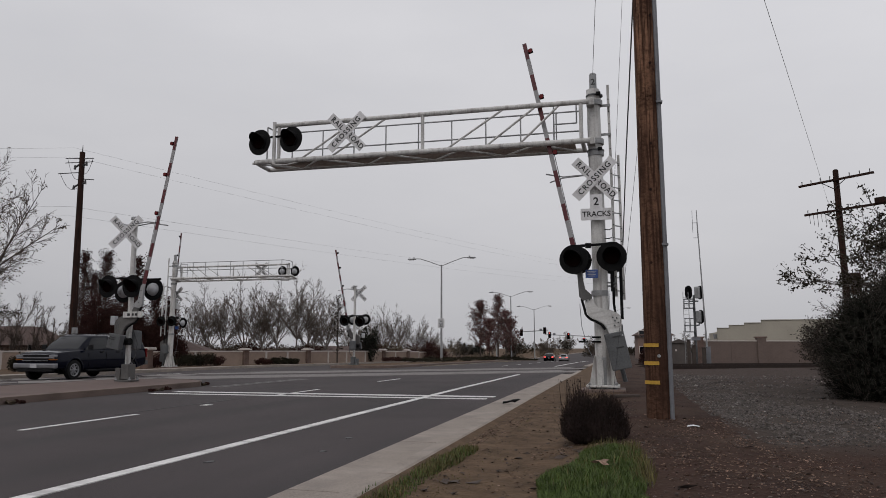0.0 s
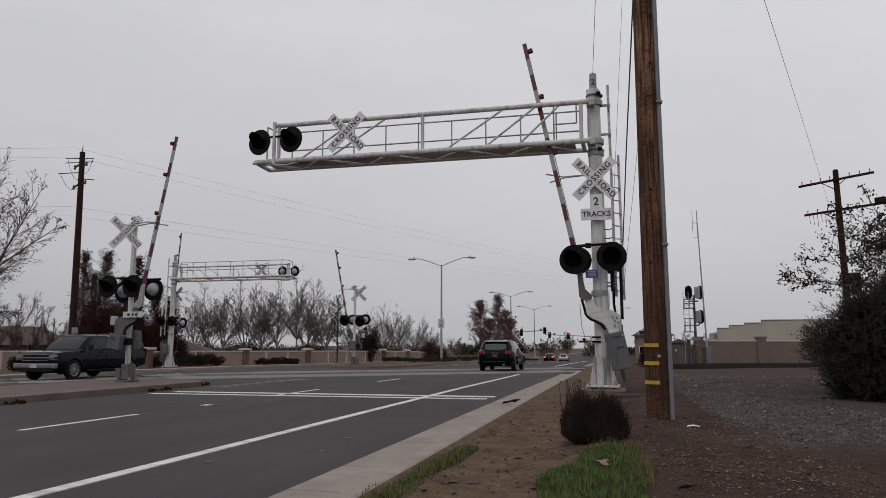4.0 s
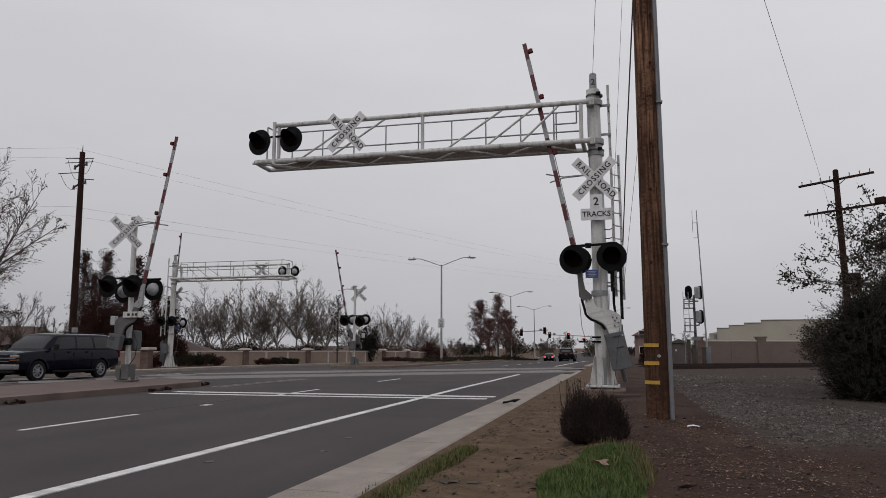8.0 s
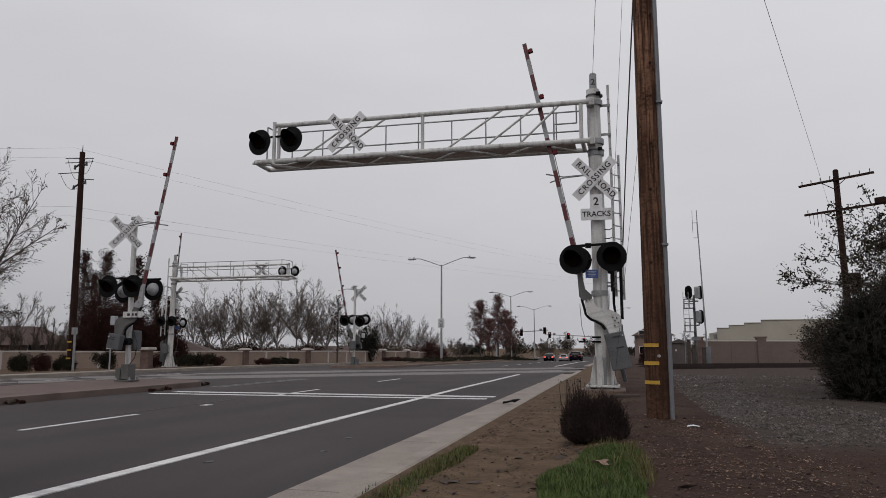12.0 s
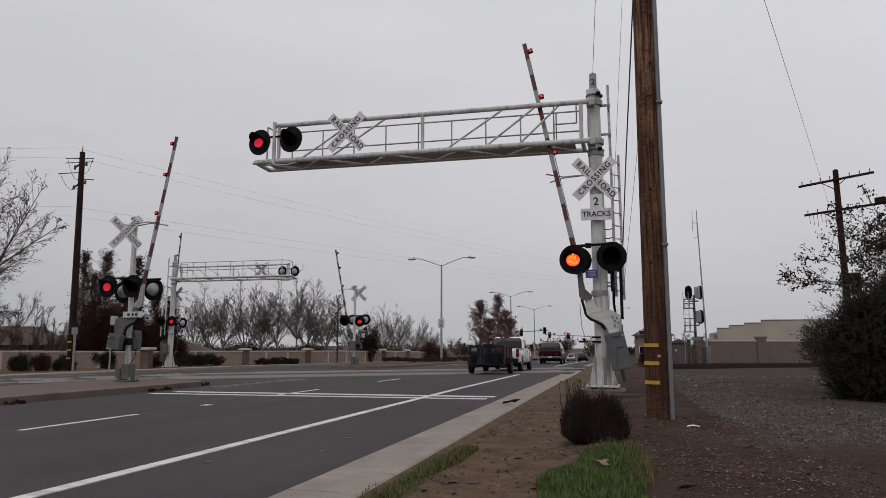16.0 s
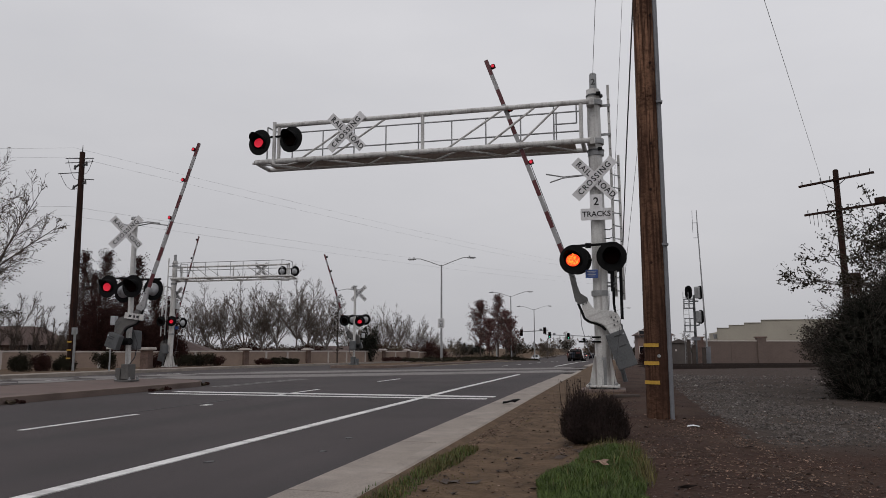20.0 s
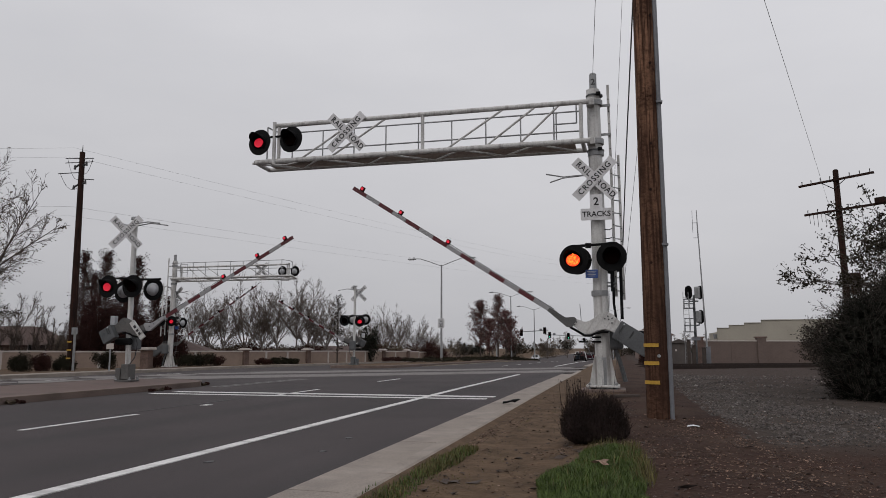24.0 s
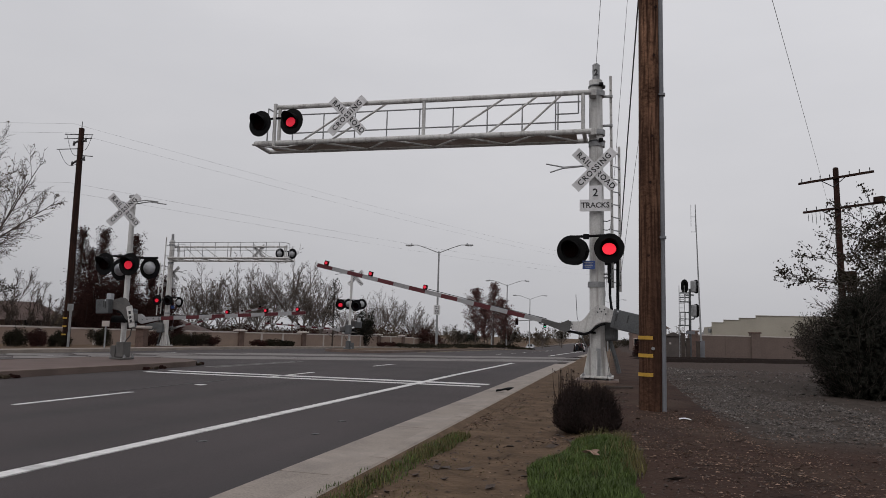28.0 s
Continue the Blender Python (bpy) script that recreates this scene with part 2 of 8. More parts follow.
M_LEAF_DARK = mat("dark_evergreen_leaf", (0.021, 0.0215, 0.0175), 0.9, spec=0.05, var=0.35, scale=1.5, bump=0.05)
M_LEAF_OLIVE = mat("olive_leaf", (0.034, 0.029, 0.020), 0.9, spec=0.1, var=0.3, scale=1.5, bump=0.05)
M_LEAF_PURPLE = mat("dark_plum_leaf", (0.043, 0.0205, 0.0180), 0.9, spec=0.05, var=0.3, scale=1.5, bump=0.05)
M_HEDGE = mat("hedge_leaf", (0.022, 0.020, 0.013), 0.9, spec=0.1, var=0.3, scale=1.5, bump=0.05)
M_GRASS = mat("green_grass_blade", (0.054, 0.087, 0.012), 0.7, var=0.3, scale=4, bump=0.0)
M_GRASSDRY = mat("yellowing_grass_blade", (0.105, 0.090, 0.030), 0.8, var=0.3, scale=4, bump=0.0)
M_SHRUB = mat("dry_shrub_stem", (0.028, 0.020, 0.018), 0.9, spec=0.1, var=0.3, scale=4, bump=0.0)
M_FALLEN = mat("fallen_leaf", (0.150, 0.098, 0.072), 0.85, var=0.35, scale=3, bump=0.05, per_object=0.3)
M_GRAVEL = mat("gravel_stone", (0.076, 0.056, 0.049), 0.9, var=0.3, scale=5, bump=0.2)
M_STONE = mat("grey_track_stone", (0.080, 0.069, 0.063), 0.9, var=0.25, scale=9, bump=0.2)
# walkway steel with the brown shade of the deck's underside put into its colour
M_DECK = mat("shaded_walkway_steel", (0.115, 0.090, 0.076), 0.8, var=0.25, scale=3, fine=30, bump=0.1, spec=0.2)
M_PAPER = mat("white_paper", (0.68, 0.70, 0.72), 0.7, var=0.05, bump=0.05)
M_RUBBER = mat("tyre_rubber", (0.010, 0.010, 0.0105), 0.9, spec=0.15, var=0.15, scale=6, bump=0.1)
M_RIM = mat("silver_wheel", (0.26, 0.26, 0.275), 0.35, 0.35, var=0.08, bump=0.0)
M_RIMGREY = mat("machined_dark_wheel", (0.12, 0.12, 0.13), 0.35, 0.4, var=0.08, bump=0.0)
# shade inside the wheels, put into a metal's colour; counterweight handles use it too
M_RIMDARK = mat("wheel_shadow_metal", (0.05, 0.05, 0.052), 0.5, 0.5, var=0.1, bump=0.0)
M_TRIM = mat("black_plastic_trim", (0.009, 0.009, 0.010), 0.65, spec=0.15, var=0.1, bump=0.05)
M_CHROME = mat("chrome", (0.24, 0.24, 0.255), 0.3, 1.0, var=0.05, bump=0.0)
M_TAIL = mat("tail_lamp_red", (0.115, 0.006, 0.007), 0.25, spec=0.2, var=0.08, bump=0.0)
M_TAILBRIGHT = mat("bright_tail_lamp_red", (0.20, 0.010, 0.012), 0.15, spec=0.4, var=0.12, scale=8, bump=0.0)
M_TAILGLOW = mat("lit_tail_lamp", (1.0, 0.10, 0.08), 0.3, var=0.08, bump=0.0, glow=1.6)
M_AMBER = mat("amber_lamp", (0.25, 0.075, 0.015), 0.25, spec=0.2, var=0.08, bump=0.0)
M_HEADLAMP = mat("headlamp_lens", (0.19, 0.195, 0.21), 0.12, 0.2, var=0.05, bump=0.0)
M_PLATE = mat("number_plate", (0.38, 0.38, 0.40), 0.5, var=0.05, bump=0.0)
M_PAINT_DARK = mat("near_black_car_paint", (0.0020, 0.0024, 0.0046), 0.08, var=0.06, bump=0.0, spec=0.11)
M_PAINT_NAVY = mat("navy_car_paint", (0.0034, 0.0042, 0.010), 0.12, var=0.06, bump=0.0, spec=0.13)
M_PAINT_MAROON = mat("maroon_car_paint", (0.022, 0.0019, 0.0056), 0.08, var=0.06, bump=0.0, spec=0.15)
M_PAINT_WHITE = mat("white_truck_paint", (0.72, 0.72, 0.73), 0.3, var=0.05, bump=0.0)
M_PAINT_SILVER = mat("silver_car_paint", (0.35, 0.35, 0.36), 0.25, 0.4, var=0.05, bump=0.0)
M_PAINT_RED = mat("red_car_paint", (0.15, 0.012, 0.012), 0.25, var=0.05, bump=0.0)
M_RUST = streak(mat("rusty_trailer_steel", (0.050, 0.0215, 0.0115), 0.8, var=0.2, scale=1.5, fine=18, bump=0.15), (4, 4, 1.0), (0.026, 0.016, 0.013), 0.7)
M_TOOLRED = mat("faded_red_machine_paint", (0.085, 0.014, 0.018), 0.6, var=0.2, bump=0.1)
M_BINBLUE = mat("dark_blue_plastic", (0.02, 0.03, 0.05), 0.5, var=0.15, bump=0.05)
M_SIGRED = mat("lit_traffic_red", (1.0, 0.06, 0.05), 0.3, var=0.05, bump=0.0, glow=2.0)
M_LAMPGLASS = mat("lamp_glass", (0.45, 0.46, 0.48), 0.2, var=0.05, bump=0.0)


def island_vary(m, lo, hi):
    """Lets every loose piece of a joined mesh take its own lightness."""
    n, l = m.node_tree.nodes, m.node_tree.links
    b = n["Principled BSDF"]
    src = b.inputs["Base Color"].links[0].from_socket
    geo, mr, hs = n.new("ShaderNodeNewGeometry"), n.new("ShaderNodeMapRange"), n.new("ShaderNodeHueSaturation")
    mr.inputs["To Min"].default_value, mr.inputs["To Max"].default_value = lo, hi
    l.new(geo.outputs["Random Per Island"], mr.inputs["Value"])
    l.new(mr.outputs[0], hs.inputs["Value"])
    l.new(src, hs.inputs["Color"])
    l.new(hs.outputs["Color"], b.inputs["Base Color"])


for vm, v0, v1 in ((M_FALLEN, 0.25, 2.2), (M_GRAVEL, 0.5, 1.5), (M_STONE, 0.35, 1.75), (M_PEBBLE, 0.25, 1.2), (M_GRASS, 0.6, 1.35), (M_GRASSDRY, 0.6, 1.3), (M_LEAF_DARK, 0.5, 1.6), (M_LEAF_OLIVE, 0.6, 1.4), (M_LEAF_RED, 0.6, 1.5), (M_HEDGE, 0.5, 1.6), (M_SHRUB, 0.6, 1.5), (M_LEAF_PURPLE, 0.6, 1.4)):
    island_vary(vm, v0, v1)


# ---- mesh helpers ----
def part(name, bm, material, parent=None, label="", smooth=False):
    me = bpy.data.meshes.new(name)
    bm.to_mesh(me)
    bm.free()
    me.materials.append(material)
    if smooth:
        for p in me.polygons:
            p.use_smooth = True
        me.set_sharp_from_angle(angle=radians(38))
    ob = new(name, me)
    if parent:
        ob.parent = parent
    if label:
        ob["label"] = label
    return ob


def raw(name, verts, faces, material, parent=None, label="", smooth=False):
    me = bpy.data.meshes.new(name)
    me.from_pydata([tuple(v) for v in verts], [], faces)
    me.update()
    me.materials.append(material)
    if smooth:
        for p in me.polygons:
            p.use_smooth = True
    ob = new(name, me)
    if parent:
        ob.parent = parent
    if label:
        ob["label"] = label
    return ob


def thing(name, loc, label, category, group="", rz=0.0, kind=""):
    e = new(name)
    e.empty_display_size = 0.2
    e.matrix_basis = pose(*loc, 0, 0, rz)
    return tagged(e, label, category, group, kind)


def box(bm, c, s, m=None, bevel=0.0):
    """A box at c with sizes s, turned by m about its own centre."""
    mat4 = Matrix.Translation(c) @ (m or Matrix.Identity(4)) @ Matrix.Diagonal((*s, 1))
    r = bmesh.ops.create_cube(bm, size=1.0, matrix=mat4)
    if bevel:
        ed = list({e for v in r["verts"] for e in v.link_edges})
        bmesh.ops.bevel(bm, geom=ed, offset=bevel, segments=2, affect="EDGES", profile=0.6)
    return bm


def tube(bm, p0, p1, r0, r1=None, seg=10, caps=True):
    """A round bar from p0 to p1."""
    p0, p1 = Vector(p0), Vector(p1)
    d = p1 - p0
    q = d.to_track_quat("Z", "Y").to_matrix().to_4x4()
    bmesh.ops.create_cone(bm, cap_ends=caps, segments=seg, radius1=r0, radius2=r0 if r1 is None else r1, depth=d.length, matrix=Matrix.Translation((p0 + p1) / 2) @ q)
    return bm


def run(bm, pts, r, seg=8):
    for a, b in zip(pts, pts[1:]):
        tube(bm, a, b, r, seg=seg)
    return bm


def B():
    return bmesh.new()


def outline(bm, pts, y0, y1):
    """A plate with the outline pts (x, z), from y0 to y1."""
    a = [bm.verts.new((x, y0, z)) for x, z in pts]
    b = [bm.verts.new((x, y1, z)) for x, z in pts]
    n = len(pts)
    bm.faces.new(a)
    bm.faces.new(b[::-1])
    for i in range(n):
        bm.faces.new((a[i], b[i], b[(i + 1) % n], a[(i + 1) % n]))
    bmesh.ops.recalc_face_normals(bm, faces=bm.faces)
    return bm


def letters(name, text, size, m, material, parent, squeeze=1.0, spread=1.0):
    """Raised lettering in the built-in font, as a mesh; m places it (x along the line, y up)."""
    cu = bpy.data.curves.new(name, "FONT")
    cu.body, cu.size, cu.align_x, cu.align_y, cu.extrude = text, size, "CENTER", "CENTER", 0.003
    cu.resolution_u = 3
    cu.offset = size * 0.017
    cu.space_character = spread
    tmp = bpy.data.objects.new("tmp", cu)
    me = bpy.data.meshes.new_from_object(tmp)
    bpy.data.objects.remove(tmp)
    me.transform(m @ Matrix.Diagonal((squeeze, 1, 1, 1)))
    me.materials.clear()
    me.materials.append(material)
    ob = new(name, me)
    ob.parent = parent
    return ob


# ---- lie of the land: the level of kerb tops and verges ----
ROAD = -0.155


def land(x, y):
    z = -0.0035 * min(max(y - 20, 0), 25) - 0.009 * min(max(y - 45, 0), 85)
    z -= 0.022 * min(max(-x - 17, 0), 26)
    # the road drops away beyond the rise
    z -= 0.014 * min(max(y - 93, 0), 75) * min(max((x + 32) / 5, 0), 1) * min(max((8 - x) / 5, 0), 1)
    return z


# ---- ground, road, kerbs, track ----
def sheet(name, xs, ys, z_of, material, parent=None, smooth=True):
    v = [(x, y, z_of(x, y)) for y in ys for x in xs]
    n = len(xs)
    f = [(j * n + i, j * n + i + 1, (j + 1) * n + i + 1, (j + 1) * n + i) for j in range(len(ys) - 1) for i in range(n - 1)]
    return raw(name, v, f, material, parent, smooth=smooth)


def rough_ground(x, y):
    if -26.0 < x < -1.78:
        return land(x, y) - 0.45
    z = land(x, y)
    if x > -1.7 and y < 60:
        # worn footpath, a low mound round the shrub and grass, a shallow swale by the gravel
        z += 0.035 * noise.noise(Vector((x * 0.9, y * 0.6, 3))) + 0.012 * noise.noise(Vector((x * 5, y * 5, 1)))
        z += 0.05 * math.exp(-((x - 0.2) ** 2) / 0.6) - 0.05 * math.exp(-((x + 0.9) ** 2) / 0.35) * (1 if y < 16 else 0.3)
        if x > 0.8:
            z += 0.10 * math.sin(min(x - 0.8, 6) / 6 * math.pi) * max(0, 1 - abs(y - 20) / 10) - 0.13 * min(max((y - 24) / 8, 0), 1) * min(max((x - 0.8) / 1.5, 0), 1)
        if x < -1.3:
            z = land(x, y) - 0.03
    return z


GX = [-2500, -900, -300, -120, -80, -60, -50, -44, -38, -33, -30, -28.1, -26.2, -26.0, -25.9, -14, -1.79, -1.78, -1.70] + [-1.6 + 0.2 * i for i in range(50)] + [9, 11, 14, 18, 24, 32, 45, 70, 120, 300, 900, 2500]
GY = [-2500, -300, -60, -20, -8, -3] + [-1 + 0.3 * i for i in range(70)] + [20.5, 22, 24, 26, 28, 31, 34, 38, 42, 46, 50, 56, 62, 70, 80, 95, 110, 130, 160, 220, 300, 600, 1200, 3000]
ground = tagged(sheet("ground", GX, GY, rough_ground, M_DIRT), "bare brown dirt verge with fallen leaves and gravel", "ground", kind="structure")

RX = [-25.5, -21.4, -17, -15.6, -11.9, -8, -5, -2.55]
RY = [-60, -10, 10, 20, 30, 38, 45, 60, 80, 100, 130, 180, 260, 420, 700]
road = tagged(sheet("road", RX, RY, lambda x, y: land(x, y) + ROAD, M_ASPHALT), "dark grey asphalt road with white lane lines", "road", kind="structure")


def flat_mark(name, pts, material=M_MARK):
    """A painted mark, 4 mm proud of the asphalt, outline pts (x, y)."""
    n = len(pts)
    up = 0.009 if name == "edge_line" else 0.005
    v = [(x, y, land(x, y) + ROAD + up) for x, y in pts] + [(x, y, land(x, y) + ROAD - 0.01) for x, y in pts]
    f = [tuple(range(n))] + [(i, i + n, (i + 1) % n + n, (i + 1) % n) for i in range(n)]
    return raw(name, v, f, material, road)


def line_mark(name, x, w, y0, y1, material=M_MARK, step=2.0):
    k = max(1, int((y1 - y0) / step))
    for i in range(k):
        a, b = y0 + (y1 - y0) * i / k, y0 + (y1 - y0) * (i + 1) / k
        flat_mark(name, [(x - w / 2, a), (x + w / 2, a), (x + w / 2, b), (x - w / 2, b)], material)


line_mark("edge_line", -4.40, 0.15, -10, 32.0)
line_mark("edge_line", -4.40, 0.15, 50, 140, step=20)
for y0 in (-13.2, -5.9, 1.4, 8.45, 16.1, 23.6):
    line_mark("lane_dash", -8.03, 0.10, y0, y0 + 2.5)
for i in range(14):
    line_mark("lane_dash", -8.0, 0.10, 50 + 7.3 * i, 52.4 + 7.3 * i)
for i in range(7):
    line_mark("lane_dash", -21.3, 0.10, -14 + 7.3 * i, -11.6 + 7.3 * i)
# two stop lines across the near lanes
flat_mark("stop_line", [(-2.86, 16.55), (-2.86, 16.92), (-11.2, 16.92), (-11.2, 16.6)])
flat_mark("stop_line", [(-2.92, 15.85), (-2.92, 16.10), (-11.35, 16.08), (-11.35, 15.85)])
flat_mark("road_marker", [(-8.08, 12.9), (-7.92, 12.9), (-7.92, 13.12), (-8.08, 13.12)])
M_WORN = mat("worn_road_paint", (0.16, 0.155, 0.15), 0.8, var=0.25, scale=3, bump=0.1)
line_mark("centre_line", -11.55, 0.10, 19.0, 25.0, M_WORN)
line_mark("centre_line", -11.25, 0.10, 19.0, 25.0, M_WORN)
line_mark("centre_line", -12.9, 0.10, 47, 110, M_YELLOW, 16)
# tar patches and joints in the asphalt
M_TAR = mat("tar_seal", (0.030, 0.030, 0.032), 0.6, var=0.15, bump=0.1)
rng = random.Random(4)
for cx, y0, y1, w in ((-8.35, 10.8, 16.0, 0.05), (-8.3, 2, 8.3, 0.05)):
    pts, back, y = [], [], y0
    while y < y1:
        x = cx + 0.03 * rng.uniform(-1, 1)
        pts.append((x, y))
        back.append((x + w * rng.uniform(0.6, 1.2), y))
        y += 0.9
    for a in range(len(pts) - 1):
        flat_mark("tar_seam", [pts[a], back[a], back[a + 1], pts[a + 1]], M_TAR)
for x, y in ((-3.35, 8.75), (-3.2, 7.55), (-4.0, 6.6)):
    flat_mark("tar_spot", [(x + 0.06 * math.cos(a) * rng.uniform(0.5, 1), y + 0.09 * math.sin(a) * rng.uniform(0.5, 1)) for a in [i * math.pi / 4 for i in range(8)]], M_TAR)

# near kerb with its gutter, cast in lengths
kerb = thing("kerb", (0, 0, 0), "pale concrete kerb and gutter along the near lane", "kerb", kind="structure")


def kerb_mesh(length):
    prof = [(-1.70, -0.3), (-1.70, 0.0), (-1.72, 0.012), (-1.85, 0.012), (-1.875, -0.01), (-1.90, -0.135), (-1.95, -0.15), (-2.60, ROAD + 0.012), (-2.60, -0.3)]
    bm = B()
    a = [bm.verts.new((x, 0.008, z)) for x, z in prof]
    b = [bm.verts.new((x, length - 0.008, z)) for x, z in prof]
    bm.faces.new(a[::-1]), bm.faces.new(b)
    for i in range(len(prof) - 1):
        bm.faces.new((a[i], a[i + 1], b[i + 1], b[i]))
    bmesh.ops.recalc_face_normals(bm, faces=bm.faces)
    me = bpy.data.meshes.new("kerb_length")
    bm.to_mesh(me)
    bm.free()
    me.materials.append(M_CONC)
    return me


k_me = kerb_mesh(3.05)
for i in range(15):
    o = new("kerb_length", k_me)
    o.parent = kerb
    y0 = -12.85 + 3.05 * i
    o.matrix_basis = pose(0, y0, land(-2, y0 + 1.5))
far_kerb = thing("kerb", (0, 0, 0), "pale concrete kerb beyond the crossing", "kerb", kind="structure")
for i in range(30):
    o = new("kerb_length", k_me)
    o.parent = far_kerb
    y0 = 52 + 3.05 * i
    o.matrix_basis = pose(0, y0, land(-2, y0 + 1.5) + 0.002)
# flattened scrap of dark rubber lying on the kerb
drain = thing("rubber_scrap", (-2.02, 14.55, -0.135), "dark scrap of torn rubber lying in the gutter", "litter")
sc_v, sc_f = [], []
for i in range(7):
    u = i / 6
    lift = 0.02 + 0.055 * math.sin(math.pi * u) ** 2 + (0.03 if i == 6 else 0)
    wd = 0.10 * (0.45 + math.sin(math.pi * (0.12 + 0.76 * u)))
    for q, dz in ((-1, 0.0), (0, 0.022), (1, 0.0)):
        sc_v.append((-0.30 + 0.6 * u, q * wd + 0.05 * math.sin(4 * u), lift + dz))
    for q in (1, -1):
        sc_v.append((-0.30 + 0.6 * u, q * wd * 0.9 + 0.05 * math.sin(4 * u), 0.0 if i in (0, 3) else lift - 0.016))
for i in range(6):
    for q in range(5):
        a, b = 5 * i + q, 5 * i + (q + 1) % 5
        sc_f.append((a, b, b + 5, a + 5))
raw("strip", sc_v, sc_f, M_BLACK, drain, smooth=True)


# medians: low islands with a kerb round them
def island(name, x0, x1, y0, y1, label, top_mat, nose0=False, nose1=False):
    e = thing(name, (0, 0, 0), label, "median", kind="structure")
    w, c = (x1 - x0) / 2, (x0 + x1) / 2

    def edge(inset):
        pts = []
        for sgn, yy, nose in ((-1, y0, nose0), (1, y1, nose1)):
            k = 10 if nose else 1
            for i in range(k + 1):
                a = math.pi * i / k
                px = c + sgn * -math.cos(a) * (w - inset) * -1
                py = yy - sgn * (w if nose else 0) + sgn * math.sin(a) * (w - inset) * (1 if nose else 0)
                pts.append((px, py))
        return pts

    # kerb: a band of wall and rim; top: paving strip by strip
    out, inn = edge(0.0), edge(0.16)
    n = len(out)
    v = [(x, y, land(x, y) + ROAD - 0.1) for x, y in out] + [(x, y, land(x, y) - 0.012) for x, y in out] + [(x, y, land(x, y) + 0.004) for x, y in inn] + [(x, y, land(x, y) - 0.02) for x, y in inn]
    f = []
    for i in range(n):
        j = (i + 1) % n
        for k in range(3):
            f.append((k * n + i, k * n + j, (k + 1) * n + j, (k + 1) * n + i))
    raw("island_kerb", v, f, M_ISLE, e)
    raw("island_top", [(x, y, land(x, y) - 0.004) for x, y in inn], [tuple(range(n))], top_mat, e)
    return e


island("median", -15.7, -11.95, -40, 20.5, "paved median island with a low concrete kerb", M_MEDIAN, nose1=True)
for ya, yb, n0, n1 in ((40.2, 60, True, False), (60, 85, False, False), (85, 112, False, False), (112, 142, False, True)):
    island("median_planted", -17.4, -13.2, ya, yb, "planted median island beyond the crossing", M_DIRT, n0, n1)
sw = sheet("sidewalk", [-28.2, -27, -25.5], RY, lambda x, y: land(x, y) + 0.004, M_CONC)
tagged(sw, "pale concrete sidewalk along the far side of the road", "sidewalk", kind="structure")
skirt = B()
for a, b in zip(RY, RY[1:]):
    v = [skirt.verts.new((-25.48, y, land(-25.5, y) + z)) for y, z in ((a, 0.006), (b, 0.006), (b, -0.4), (a, -0.4))]
    skirt.faces.new(v)
tagged(part("kerb_face", skirt, M_CONC), "concrete kerb of the far sidewalk", "kerb", kind="structure")

# two skewed tracks: rails, ties, ballast, concrete panels across the road
TA = radians(43.5)
TD, TN = Vector((math.cos(TA), math.sin(TA), 0)), Vector((-math.sin(TA), math.cos(TA), 0))


def on_track(c, s, n):
    """A point s metres along track c and n metres to its far side."""
    p = Vector((-2.6, c, 0)) + TD * s + TN * n
    return p.x, p.y


TRACKS = (37.9, 44.6)
for ti, c in enumerate(TRACKS):
    tr = thing("railway_track", (0, 0, 0), "railway track of rusty rails on ties crossing the road", "railway track", "railway tracks", kind="structure")
    for off in (-0.7525, 0.7525):
        segs = [-150, -90, -60, -40, -34, -25, -15, -8, 0, 6, 12, 20, 35, 60, 110, 180]
        v, f = [], []
        for s in segs:
            x, y = on_track(c, s, off)
            z = land(x, y) + ROAD + 0.012 + (0.20 if (s > 5 or s < -36) else 0)
            for w, h in ((-0.036, -0.19), (-0.036, 0.0), (0.036, 0.0), (0.036, -0.19)):
                p = Vector((x, y, z + h)) + TN * w
                v.append(p)
        for k in range(len(segs) - 1):
            for q in range(3):
                f.append((4 * k + q, 4 * k + q + 1, 4 * k + 5 + q, 4 * k + 4 + q))
        raw("rail", v, f, M_RAIL, tr)
    # ties outside the road
    tie_me = bpy.data.meshes.new("tie")
    bm = box(B(), (0, 0, 0), (0.23, 2.6, 0.18), bevel=0.015)
    bm.to_mesh(tie_me)
    bm.free()
    tie_me.materials.append(M_TIE)
    for k in range(70):
        s = 5.2 + 0.55 * k
        x, y = on_track(c, s, 0)
        o = new("tie", tie_me)
        o.parent = tr
        o.matrix_basis = pose(x, y, land(x, y) + ROAD - 0.06, 0, 0, math.degrees(TA))
    # crossing panels
    for k in range(-14, 4):
        for n0, n1 in ((-1.48, -0.83), (-0.66, 0.66), (0.83, 1.48)):
            s0, s1 = 2.44 * k + 0.012, 2.44 * (k + 1) - 0.012
            x, y = on_track(c, (s0 + s1) / 2, (n0 + n1) / 2)
            if not -26.4 < x < 1.6:
                continue
            bm = box(B(), (0, 0, -0.06), (s1 - s0, n1 - n0, 0.16), bevel=0.012)
            o = part("crossing_panel", bm, M_PANEL, tr)
            o.matrix_basis = pose(x, y, land(x, y) + ROAD - 0.008, 0, 0, math.degrees(TA))
